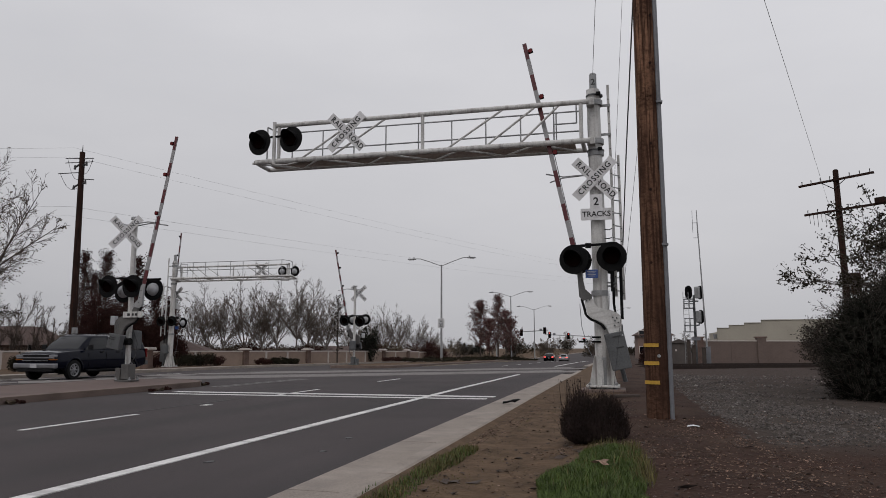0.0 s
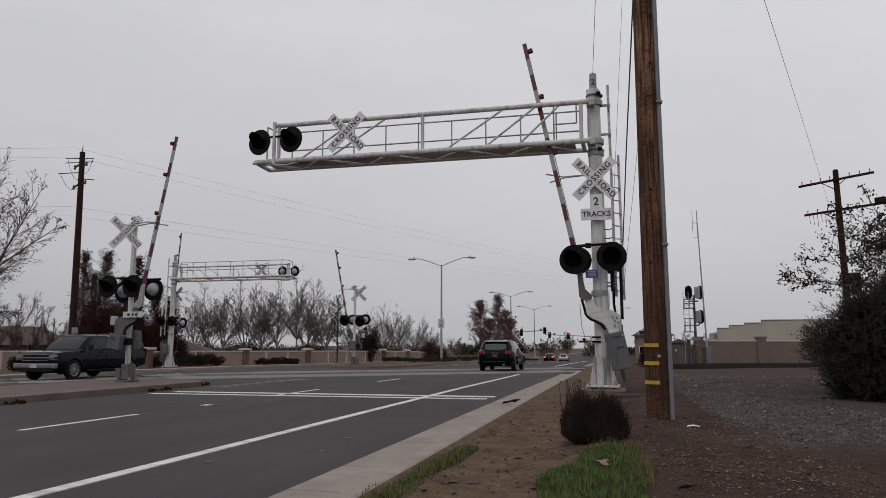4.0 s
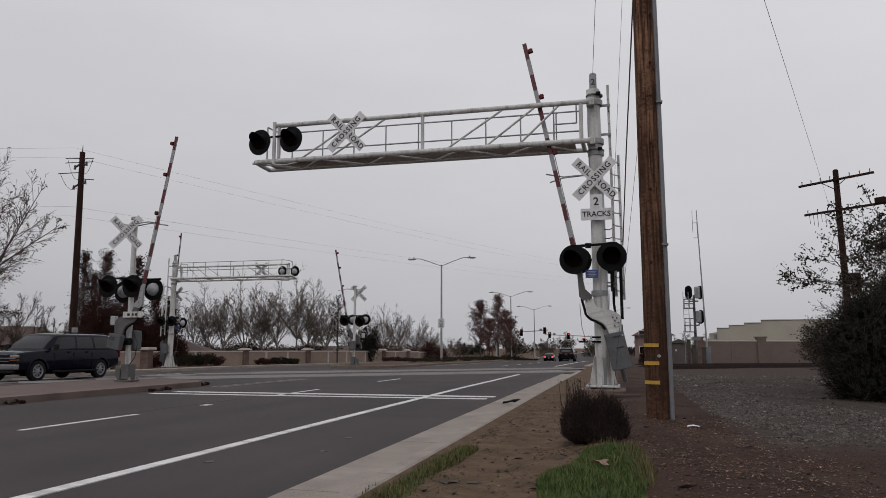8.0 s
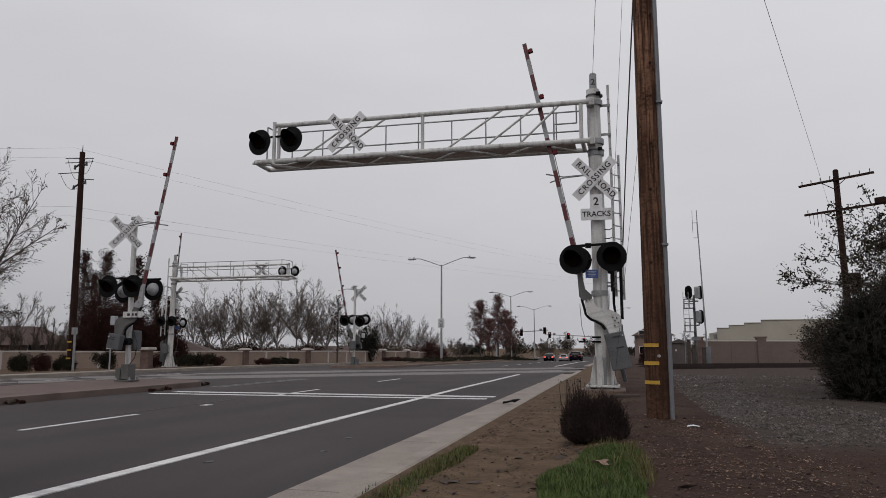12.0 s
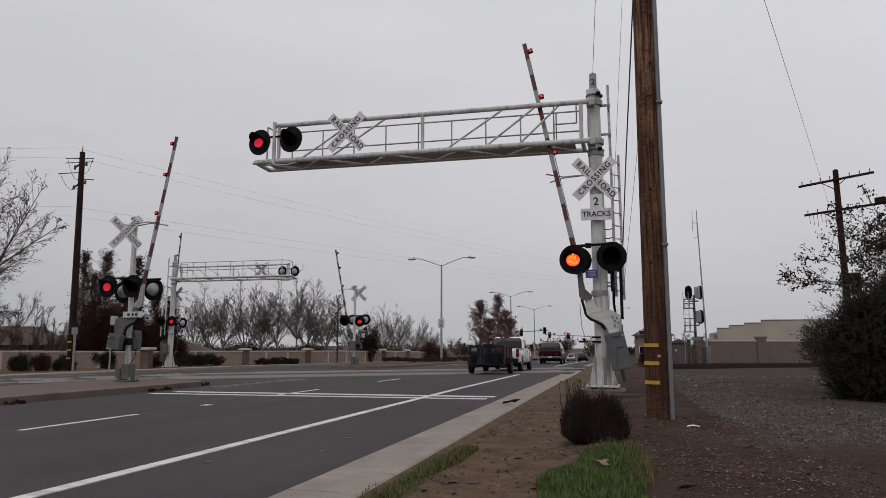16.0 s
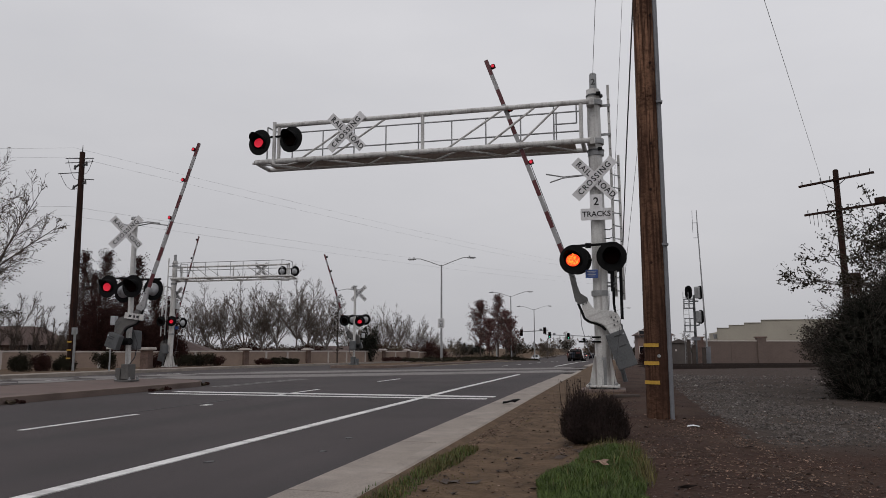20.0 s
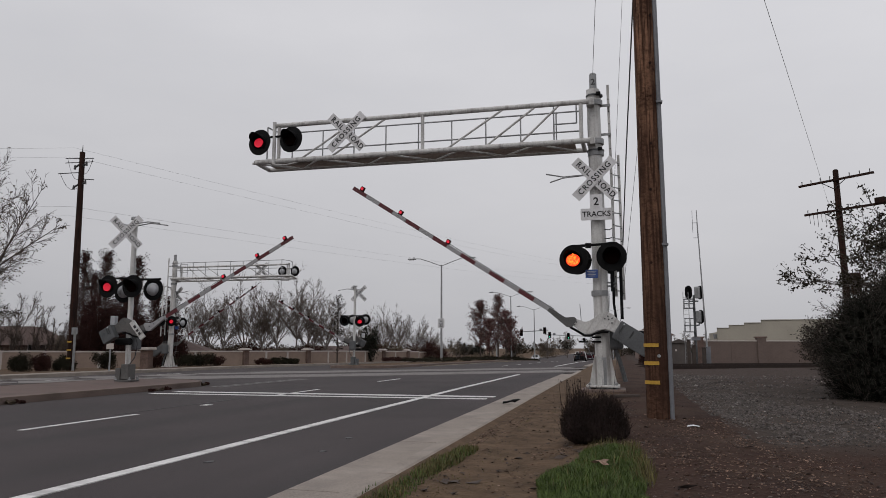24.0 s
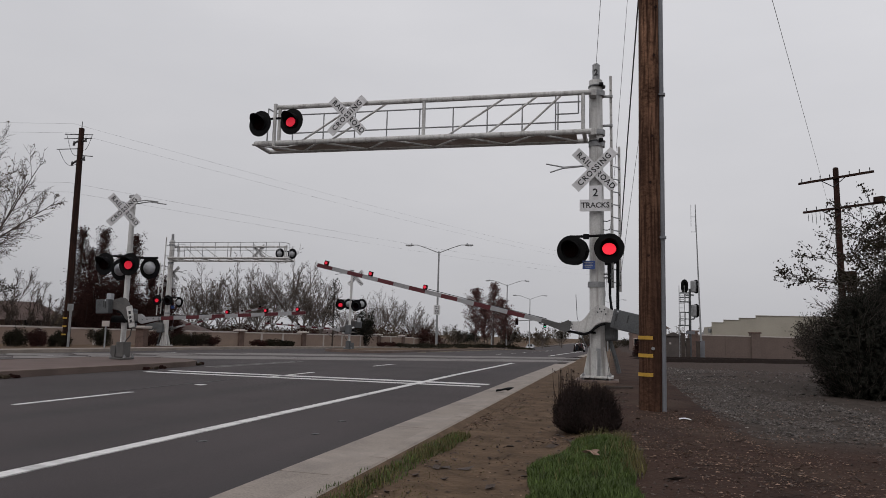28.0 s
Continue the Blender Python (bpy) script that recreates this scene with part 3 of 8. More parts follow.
# ballast: a low bank of stones under the tracks on the verge
bv, bf = [], []
for k in range(26):
    s = 4.5 + 3.0 * k
    for n, z in ((-2.6, -0.12), (-1.6, 0.0), (1.6, 0.0), (3.05, -0.02), (4.9, 0.0), (8.0, 0.0), (9.2, -0.12)):
        x, y = on_track(TRACKS[0], s, n * 0.72)
        bv.append((x, y, land(x, y) + z - 0.15))
for k in range(25):
    for q in range(6):
        bf.append((7 * k + q, 7 * k + q + 1, 7 * k + 8 + q, 7 * k + 7 + q))
tagged(raw("ballast_bed", bv, bf, M_GRAVEL), "bed of grey track ballast", "ballast", kind="stuff")


# ---- crossing signals ----

def crossbuck(parent, x, y, z, size=1.22, rz=0.0):
    """Two crossed blades with their words, facing the near road (toward -y)."""
    w = 0.229
    e = part("crossbuck", outline(B(), [(math.cos(a) * 0.0 + px, pz) for px, pz, a in
             [(-size / 2, -w / 2, 0), (size / 2, -w / 2, 0), (size / 2, w / 2, 0), (-size / 2, w / 2, 0)]], -0.006, 0.006), M_WHITE, parent, "white crossed sign blades with black words")
    e.matrix_basis = pose(x, y, z, 0, 0, rz) @ pose(0, 0, 0, 0, -45, 0)
    b2 = part("blade", outline(B(), [(-size / 2, -w / 2), (size / 2, -w / 2), (size / 2, w / 2), (-size / 2, w / 2)], 0.008, 0.018), M_WHITE, e)
    b2.matrix_basis = pose(0, 0, 0, 0, 90, 0)
    up = pose(0, -0.0085, 0, 90, 0, 0)
    letters("lettering", "CROSSING", 0.182, up, M_LETTER, e, 0.96, 1.22)
    down = pose(0, 0.0055, 0, 0, 90, 0) @ pose(-0.33, 0, 0, 90, 0, 0)
    letters("lettering", "RAIL", 0.182, down, M_LETTER, e, 0.96, 1.18)
    down = pose(0, 0.0055, 0, 0, 90, 0) @ pose(0.345, 0, 0, 90, 0, 0)
    letters("lettering", "ROAD", 0.182, down, M_LETTER, e, 0.96, 1.12)
    # the same words on the back
    letters("lettering", "CROSSING", 0.182, pose(0, 0.0205, 0, 0, 90, 0) @ pose(0, 0, 0, 90, 0, 180), M_LETTER, e, 0.96, 1.22)
    letters("lettering", "RAIL", 0.182, pose(0.33, 0.0085, 0, 90, 0, 180), M_LETTER, e, 0.96, 1.18)
    letters("lettering", "ROAD", 0.182, pose(-0.345, 0.0085, 0, 90, 0, 180), M_LETTER, e, 0.96, 1.12)
    return e


def flasher(parent, x, y, z, face, phase, hot=False, rz=0.0, r=0.33):
    """A round flashing lamp: black background disc, hood, dark lens, lamp housing and the glowing lamp that comes forward."""
    g = part("flasher", tube(B(), (0, 0.005, 0), (0, -0.012, 0), r, seg=36), M_BLACK, parent, "black round flashing signal lamp")
    g.matrix_basis = pose(x, y, z, 0, 0, (0 if face < 0 else 180) + rz)
    # hood: an open half tube longer at the top, closed in below
    hv, hf, n = [], [], 20
    rr = 0.195
    for i in range(n + 1):
        a = radians(-58 + 296 * i / n)
        reach = 0.07 + 0.24 * max(0, math.sin(a)) ** 0.8
        for q in (rr, rr + 0.008):
            hv += [(q * math.cos(a), -0.012, q * math.sin(a)), (q * math.cos(a), -reach, q * math.sin(a) - 0.035 * reach)]
    for i in range(n):
        k = 4 * i
        hf += [(k, k + 1, k + 5, k + 4), (k + 2, k + 6, k + 7, k + 3), (k + 1, k + 3, k + 7, k + 5)]
    raw("hood", hv, hf, M_BLACK, g, smooth=True)
    part("lens", tube(B(), (0, -0.012, 0), (0, -0.045, 0), 0.172, 0.165, seg=28), M_LENS, g, "dark red lens")
    bm = B()
    bmesh.ops.create_uvsphere(bm, u_segments=20, v_segments=12, radius=0.19, matrix=Matrix.Translation((0, 0.01, 0)) @ Matrix.Diagonal((1, 0.8, 1, 1)))
    bmesh.ops.delete(bm, geom=[v for v in bm.verts if v.co.y < 0.004], context="VERTS")
    part("housing", bm, M_LENSBACK, g, "rounded silver lamp back", smooth=True)
    if hot:
        # the lamp glows dull red for a moment as it comes on or goes out
        bm = tube(B(), (0, -0.002, 0), (0, -0.012, 0), 0.150, 0.146, seg=28)
        # flattened and set low: the hood's shade over the lens top, put into the shape
        bm.transform(Matrix.Translation((0, 0, -0.018)) @ Matrix.Diagonal((1, 1, 0.86, 1)))
        part("lamp", bm, M_BULB, g, "dull red glowing lamp")["phase"] = 6 + phase
    bm = tube(B(), (0, -0.002, 0), (0, -0.012, 0), 0.160 if hot else 0.138, 0.156 if hot else 0.134, seg=28)
    # the same hood shade, shaped into the disc by lowering and flattening it
    bm.transform(Matrix.Translation((0, -0.004 if hot else 0, -0.022)) @ Matrix.Diagonal((1, 1, 0.86, 1)))
    b = part("lamp", bm, M_BULB_HOT if hot else M_BULB_SIDE, g, "glowing red lamp")
    if hot:
        # uneven bright facets of the lit lens
        rg = random.Random(int(phase * 7 + 3))
        bm = B()
        for k in range(44):
            a, q = rg.uniform(0, 6.28), 0.13 * math.sqrt(rg.random())
            box(bm, (q * math.cos(a), -0.0165, q * math.sin(a) - 0.012), (rg.uniform(0.012, 0.03), 0.003, rg.uniform(0.02, 0.045)), Matrix.Rotation(rg.uniform(-0.5, 0.5), 4, "Y"))
        part("lamp", bm, M_BULB_CORE, b, "bright facets of the lit lens")
        phase += 8
    b["phase"] = phase
    return g


def gate_arm(parent, pivot, length, side, start=1.15, cast=None, adapt=None, cw=(-0.53, 0.04, 0.80, 0.42)):
    """A striped arm in the closed pose along side * x, turning on its pivot, with counterweight and three lamps."""
    s = side
    off = -0.368
    a = part("gate_arm", box(B(), (s * (start + (length - start) / 2), -0.02, off), (length - start, 0.028, 0.10), bevel=0.004), M_ARMWHITE, parent, "gate arm with red and white bands")
    a.matrix_basis = Matrix.Translation(pivot)
    k = length - 0.40
    while k > start + 0.1:
        e = k + 0.40 + (0.004 if k > length - 0.5 else 0)
        t = 0.115 - 0.02 * (k / length)
        part("band", box(B(), (s * (k + e) / 2, -0.02, off), (e - k, 0.034, t - 0.008), bevel=0.003), M_RED, a, "red reflective band")
        k -= 0.80
    # adapter and the cranked casting
    sh = [(0.73, -0.39), (0.73, -0.24), (0.66, -0.22), (0.56, -0.20), (0.50, -0.17), (0.45, -0.10), (0.40, 0.0), (0.36, 0.10), (0.29, 0.20), (0.22, 0.26), (0.11, 0.275), (-0.02, 0.24), (-0.22, 0.19), (-0.24, -0.04), (-0.10, -0.06), (-0.02, -0.075), (0.06, -0.10), (0.13, -0.15), (0.20, -0.23), (0.26, -0.33), (0.32, -0.38), (0.40, -0.415), (0.56, -0.415)]
    bm = outline(B(), [(s * px, pz) for px, pz in sh], -0.085, -0.005)
    bmesh.ops.bevel(bm, geom=[q for q in bm.edges if abs(q.verts[0].co.y - q.verts[1].co.y) < 1e-4 and q.verts[0].co.y < -0.08], offset=0.014, segments=2, affect="EDGES")
    part("arm_casting", bm, cast or M_STEEL, a, "grey cast-iron arm bracket")
    ad = [(1.35, -0.42), (1.35, -0.33), (0.93, -0.33), (0.78, -0.22), (0.70, -0.24), (0.70, -0.44), (0.80, -0.50), (0.93, -0.48)]
    part("arm_adapter", outline(B(), [(s * px, pz) for px, pz in ad], -0.095, -0.015), adapt or M_ADAPT, a, "tapered arm adapter")
    bm = B()
    run(bm, [(s * px, -0.05, pz) for px, pz in ((0.74, -0.46), (0.55, -0.45), (0.38, -0.45), (0.27, -0.38), (0.19, -0.27), (0.10, -0.17), (-0.02, -0.11))], 0.028, 8)
    part("rubber_stop", bm, M_BLACK, a, "black rubber strip along the bracket")
    for px, pz in ((0.02, 0.10), (0.12, 0.13), (0.20, 0.10), (0.17, 0.18), (0.07, 0.19), (0.68, -0.29), (0.68, -0.36), (0.85, -0.38), (1.0, -0.38), (1.2, -0.37)):
        part("bolt", tube(B(), (s * px, -0.08, pz), (s * px, -0.106, pz), 0.018, seg=8), M_CWT, a)
    # counterweight plates
    bm = B()
    box(bm, (s * cw[0], -0.17, cw[1]), (cw[2], 0.20, cw[3]), bevel=0.02)
    part("counterweight", bm, M_CWT, a, "dull grey steel counterweight box")
    top = cw[0] + cw[2] / 2
    for q, w in ((top - 0.09, 0.04), (top - 0.27 * (cw[2] > 0.6) - 0.09 * (cw[2] < 0.6) - 0.06, 0.06)):
        part("counterweight_handle", box(B(), (s * q, -0.275, cw[1] + w), (0.03, 0.02, 0.17), bevel=0.005), M_RIMDARK, a)
    part("counterweight_stud", tube(B(), (s * (top - 0.09), -0.26, cw[1] + 0.17), (s * (top - 0.09), -0.29, cw[1] + 0.17), 0.02, seg=8), M_LENSBACK, a)
    # three lamps on the upper edge
    for q, lit in ((length - 0.22, 2), (length * 0.80, 2), (length * 0.60, 2)):
        lb = part("arm_lamp", box(B(), (0, 0.0, 0.015), (0.11, 0.05, 0.112), bevel=0.012), M_BLACK, a, "small lamp on the arm")
        lb.matrix_basis = Matrix.Translation((s * q, -0.02, off + 0.085))
        part("lens", tube(B(), (0, -0.024, 0.015), (0, -0.05, 0.015), 0.05, seg=14), M_TAIL, lb, "small red lens")
        b = part("lamp", tube(B(), (0, -0.022, 0.015), (0, -0.045, 0.015), 0.036, seg=14), M_BULB_SIDE, lb, "small glowing red lamp")
        b["phase"] = 2
    bm = B()
    run(bm, [(s * (start + 0.1), -0.03, off + 0.06), (s * (length * 0.45), -0.03, off + 0.065), (s * (length * 0.6), -0.03, off + 0.075)], 0.008, 6)
    part("lamp_cable", bm, M_WIRE, a)
    return a


def cantilever(loc, rz, label):
    """A cantilever crossing signal: tubular mast, truss arm with walkway, signs, flashers, ladder and gate. Base at loc, arm toward -x."""
    e = thing("cantilever_signal", loc, label, "crossing signal", "cantilever crossing signals", rz)
    # mast with a welded foot and bolted base plate
    part("mast", tube(B(), (0.04, 0, 0.05), (-0.03, 0, 6.95), 0.178, 0.150, seg=32), M_STEEL, e, "grey tubular steel mast", smooth=True)
    bm = B()
    tube(bm, (-0.02, 0, 6.95), (-0.02, 0, 7.32), 0.085, seg=14)
    tube(bm, (-0.02, 0, 7.32), (-0.02, 0, 7.36), 0.09, 0.06, seg=14)
    part("mast_top", bm, M_GALV, e)
    for a in range(30, 390, 60):
        bm = B()
        pts = [(0.15, 0.15), (0.33, 0.15), (0.33, 0.19), (0.20, 0.80), (0.15, 0.75)]
        outline(bm, pts, -0.012, 0.012)
        part("foot_gusset", bm, M_STEEL, e).matrix_basis = pose(0.02, 0, 0, 0, 0, a)
    part("channel_cover", box(B(), (0.05, -0.19, 0.42), (0.10, 0.06, 0.68), bevel=0.01), M_GALV, e)
    letters("lettering", "2", 0.20, pose(-0.02, -0.088, 7.12, 90, 0, 0), M_LETTER, e)
    part("base_plate", box(B(), (0.02, 0, 0.135), (0.72, 0.72, 0.045), bevel=0.01), M_STEEL, e)
    part("foundation", box(B(), (0.02, 0, 0.02), (0.95, 0.95, 0.11), bevel=0.02), M_ISLE, e)
    bolt = tube(B(), (0, 0, 0), (0, 0, 0.15), 0.022, seg=8)
    tube(bolt, (0, 0, 0.10), (0, 0, 0.13), 0.04, seg=6)
    b0 = part("bolt", bolt, M_GALV, e)
    b0.matrix_basis = pose(0.30, 0.30, 0.06)
    for x, y in ((-0.27, 0.30), (0.30, -0.30), (-0.27, -0.30)):
        o = new("bolt", b0.data)
        o.parent = e
        o.matrix_basis = pose(x, y, 0.06)
    # collars
    for z, r in ((6.62, 0.185), (5.69, 0.19), (5.42, 0.185), (2.18, 0.19)):
        part("clamp", tube(B(), (0, 0, z - 0.06), (0, 0, z + 0.06), r, seg=24), M_GALV, e)
    # truss arm: one top chord and front bottom chord, a rear bottom chord, walkway and handrail
    top, low, rear, lf = 6.56, 5.69, 5.72, 5.64
    x1, x2, FY = -0.12, -8.55, -0.375
    for z in (top, lf):
        part("chord_mount", box(B(), (-0.08, -0.25, z), (0.16, 0.26, 0.16), bevel=0.015), M_STEEL, e)
    part("top_chord", tube(B(), (x1, FY, top), (-7.92, FY, top), 0.058, seg=14), M_STEEL, e)
    part("bottom_chord", tube(B(), (x1, FY, lf), (x2 + 0.09, FY, lf), 0.062, seg=14), M_STEEL, e)
    part("rear_chord", tube(B(), (x1 - 0.1, 0.72, rear), (x2 - 0.1, 0.72, rear), 0.062, seg=14), M_STEEL, e)
    part("end_chord", tube(B(), (x2 + 0.09, FY, lf), (x2 - 0.1, 0.72, rear), 0.055, seg=12), M_STEEL, e)
    part("end_chord", tube(B(), (-0.28, FY, lf), (-0.28, 0.72, rear), 0.05, seg=10), M_STEEL, e)
    for x in (-0.30, -4.06, -7.83):
        part("truss_post", tube(B(), (x, FY, lf), (x, FY, top), 0.045, seg=12), M_STEEL, e)
    for xa, xb in ((-7.25, -5.75), (-6.85 + 0.4, -4.95), (-3.5, -2.05), (-1.75, -0.75)):
        part("truss_brace", tube(B(), (xa, FY, lf), (xb, FY, top), 0.026, seg=8), M_STEEL, e)
    part("truss_brace", tube(B(), (-3.05 + 0.5, FY, lf), (-1.1 - 0.2, FY, top), 0.026, seg=8), M_STEEL, e)
    nb = 9
    for i in range(nb):
        xa, xb = x1 - 0.3 + (x2 - x1 + 0.3) * i / nb, x1 - 0.3 + (x2 - x1 + 0.3) * (i + 1) / nb
        a, b = ((xa, FY, lf - 0.02), (xb, 0.72, rear - 0.02)) if i % 2 else ((xa, 0.72, rear - 0.02), (xb, FY, lf - 0.02))
        part("floor_brace", tube(B(), a, b, 0.026, seg=6), M_STEEL, e)
    # walkway grating of long bars
    bm = B()
    for k in range(9):
        y = 0.02 + 0.075 * k
        box(bm, ((x1 + x2) / 2 - 0.1, y, low + 0.03), (abs(x2 - x1) - 0.5, 0.008, 0.035))
    for k in range(42):
        box(bm, (-0.6 - 0.19 * k, 0.32, low + 0.04), (0.012, 0.64, 0.012))
    part("walkway_grating", bm, M_DECK, e)
    # handrail behind the walkway
    for z in (low + 0.52, low + 1.02):
        part("handrail", tube(B(), (-0.35, 0.72, z), (-8.1, 0.72, z), 0.020, seg=8), M_GALV, e)
    for i in range(9):
        x = -0.95 - 0.88 * i
        part("handrail_post", tube(B(), (x, 0.72, rear), (x, 0.72, low + 1.02), 0.018, seg=8), M_GALV, e)
    part("handrail", run(B(), [(-8.1, 0.72, low + 1.02), (-8.35, 0.45, low + 1.0), (-8.35, 0.0, low + 0.98), (-8.35, 0.0, low + 0.05)], 0.018), M_GALV, e)
    part("handrail_gate", run(B(), [(-0.95, 0.0, low + 0.05), (-0.95, 0.0, low + 1.0), (-0.42, 0.0, low + 1.0), (-0.42, 0.0, low + 0.5), (-0.95, 0.0, low + 0.5)], 0.018), M_GALV, e)
    # arm-end flashers on a cross bar, facing both ways
    part("lamp_bar", tube(B(), (-8.5, -0.42, low + 0.56), (-7.3, -0.42, low + 0.59), 0.03, seg=10), M_BLACK, e)
    part("lamp_bracket", tube(B(), (-7.94, -0.42, low - 0.15), (-7.94, -0.42, low + 0.95), 0.045, seg=10), M_STEEL, e)
    part("lamp_bracket", run(B(), [(-7.94, -0.42, low - 0.15), (-7.6, -0.42, low - 0.17), (-7.3, -0.36, low - 0.10)], 0.018), M_STEEL, e)
    flasher(e, -8.30, -0.50, low + 0.43, -1, 1, rz=-10)
    flasher(e, -7.44, -0.50, low + 0.45, -1, 0, rz=-10)
    # signs
    crossbuck(e, -5.99, -0.46, low + 0.55)
    crossbuck(e, -0.04, -0.26, 4.78)
    pl = part("track_count_plate", outline(B(), [(-0.14, -0.17), (0.14, -0.17), (0.14, 0.17), (-0.14, 0.17)], -0.006, 0.006), M_WHITE, e, "white plate reading 2")
    pl.matrix_basis = pose(-0.02, -0.25, 4.24)
    letters("lettering", "2", 0.25, pose(0, -0.008, 0.0, 90, 0, 0), M_LETTER, pl)
    rp = [(-0.35, -0.13), (-0.33, -0.15), (0.33, -0.15), (0.35, -0.13), (0.35, 0.10), (0.33, 0.12), (-0.33, 0.12), (-0.35, 0.10)]
    pl = part("tracks_plate", outline(B(), rp, -0.006, 0.006), M_WHITE, e, "white plate reading TRACKS")
    pl.matrix_basis = pose(-0.02, -0.25, 3.97)
    letters("lettering", "TRACKS", 0.17, pose(0, -0.008, -0.015, 90, 0, 0), M_LETTER, pl, 1.0)
    bl = part("notice_plate", box(B(), (0, 0, 0), (0.27, 0.012, 0.19), bevel=0.008), M_BLUE, e, "small blue notice plate")
    bl.matrix_basis = pose(-0.16, -0.30, 2.60)
    for i, (w, dz) in enumerate(((0.20, 0.055), (0.16, 0.02), (0.18, -0.015), (0.14, -0.05))):
        part("print_bar", box(B(), (0, -0.008, dz), (w, 0.004, 0.014)), M_LENSBACK, bl)
    # mast flashers, front and back
    part("lamp_bar", tube(B(), (-0.62, -0.30, 3.23), (0.42, -0.30, 3.27), 0.03, seg=10), M_BLACK, e)
    part("junction_box", box(B(), (-0.22, -0.28, 3.24), (0.13, 0.1, 0.11), bevel=0.01), M_BLACK, e)
    part("lamp_post", tube(B(), (0.28, -0.30, 2.2), (0.28, -0.30, 3.0), 0.032, seg=10), M_BLACK, e)
    flasher(e, -0.54, -0.42, 2.92, -1, 1, hot=True, rz=-14)
    flasher(e, 0.285, -0.42, 2.96, -1, 0, hot=True, rz=2)
    part("lamp_bar", tube(B(), (-0.55, 0.42, 3.0), (0.6, 0.42, 3.0), 0.03, seg=10), M_BLACK, e)
    flasher(e, -0.32, 0.50, 3.0, 1, 1)
    flasher(e, 0.46, 0.50, 3.0, 1, 0)
    # spike arms for the gate to rest against
    part("arm_rest", run(B(), [(-0.15, 0.05, 4.95), (-0.75, -0.05, 4.90), (-1.15, -0.08, 4.98)], 0.016), M_GALV, e)
    part("arm_rest", run(B(), [(-0.15, -0.05, 4.92), (-0.75, -0.12, 4.86), (-1.05, -0.16, 4.76)], 0.016), M_GALV, e)
    # ladder behind the mast, seen nearly edge on: punched channel rails and short rungs
    for x0, x1, y, za, zb in ((0.36, 0.31, 0.20, 2.12, 7.12), (0.53, 0.50, 0.36, 2.05, 5.45)):
        rail = part("ladder_rail", box(B(), (0, 0, (zb - za) / 2), (0.062, 0.04, zb - za), bevel=0.004), M_STEEL, e, "punched steel ladder rail")
        rail.matrix_basis = Matrix.Translation((x0, y, za)) @ Matrix.Rotation(math.atan2(x1 - x0, zb - za), 4, "Y")
        for q in range(int((zb - za) / 0.30)):
            part("punched_hole", tube(B(), (0, -0.0215, 0.15 + 0.30 * q), (0, -0.018, 0.15 + 0.30 * q), 0.014, seg=8), M_BLACK, rail)
    for i in range(11):
        z = 2.25 + 0.3 * i
        part("rung", tube(B(), (0.36, 0.20, z), (0.52, 0.36, z), 0.014, seg=6), M_GALV, e)
    for z in (4.0, 5.2, 5.9, 6.6):
        part("ladder_bracket", box(B(), (0.23, 0.12, z), (0.26, 0.05, 0.045)), M_GALV, e)
    for z, dz in ((6.80, 0.014), (5.48, 0.016)):
        part("u_bolt", tube(B(), (0, 0, z - dz), (0, 0, z + dz), 0.196, seg=24), M_CWT, e, "dark clamp band")
        part("clamp_nut", box(B(), (0.10, -0.20, z), (0.10, 0.07, 0.07), bevel=0.012), M_BLACK, e)
    part("step_bracket", run(B(), [(0.36, 0.1, 2.42), (0.12, -0.1, 2.42), (0.12, -0.1, 2.34), (0.36, 0.1, 2.34)], 0.02, 6), M_GALV, e)
    for z in (4.02, 3.62, 3.42):
        part("cable_hook", run(B(), [(0.15, -0.1, z), (0.24, -0.16, z - 0.02), (0.31, -0.1, z + 0.02)], 0.010, 6), M_BLACK, e)
    # conduits down the mast
    part("conduit", run(B(), [(0.30, 0.1, 3.0), (0.30, 0.1, 1.95), (0.34, 0.0, 1.6)], 0.03), M_BLACK, e)
    part("conduit", run(B(), [(0.47, 0.05, 2.9), (0.47, 0.05, 1.6)], 0.035), M_BLACK, e)
    part("cable", run(B(), [(-0.45, -0.06, 1.95), (-0.42, -0.06, 1.45), (-0.30, -0.1, 0.98), (-0.18, -0.1, 0.72)], 0.007), M_CONDUIT, e)
    # gate mechanism on the mast
    part("gate_mechanism", box(B(), (0.26, 0.14, 1.22), (0.44, 0.42, 0.58), bevel=0.06), M_CWT, e, "dark grey gate motor housing")
    part("mechanism_foot", run(B(), [(0.30, 0.1, 0.95), (0.42, 0.05, 0.55), (0.50, 0.05, 0.22)], 0.05), M_CWT, e)
    part("mechanism_mount", box(B(), (0.16, 0.1, 1.02), (0.36, 0.30, 0.10), bevel=0.01), M_CWT, e)
    for z in (1.10, 1.20):
        part("mount_clamp", box(B(), (-0.10, -0.16, z), (0.20, 0.08, 0.04), bevel=0.01), M_BLACK, e)
    arm = gate_arm(e, (0.21, -0.26, 1.41), 6.95, -1)
    return e, arm


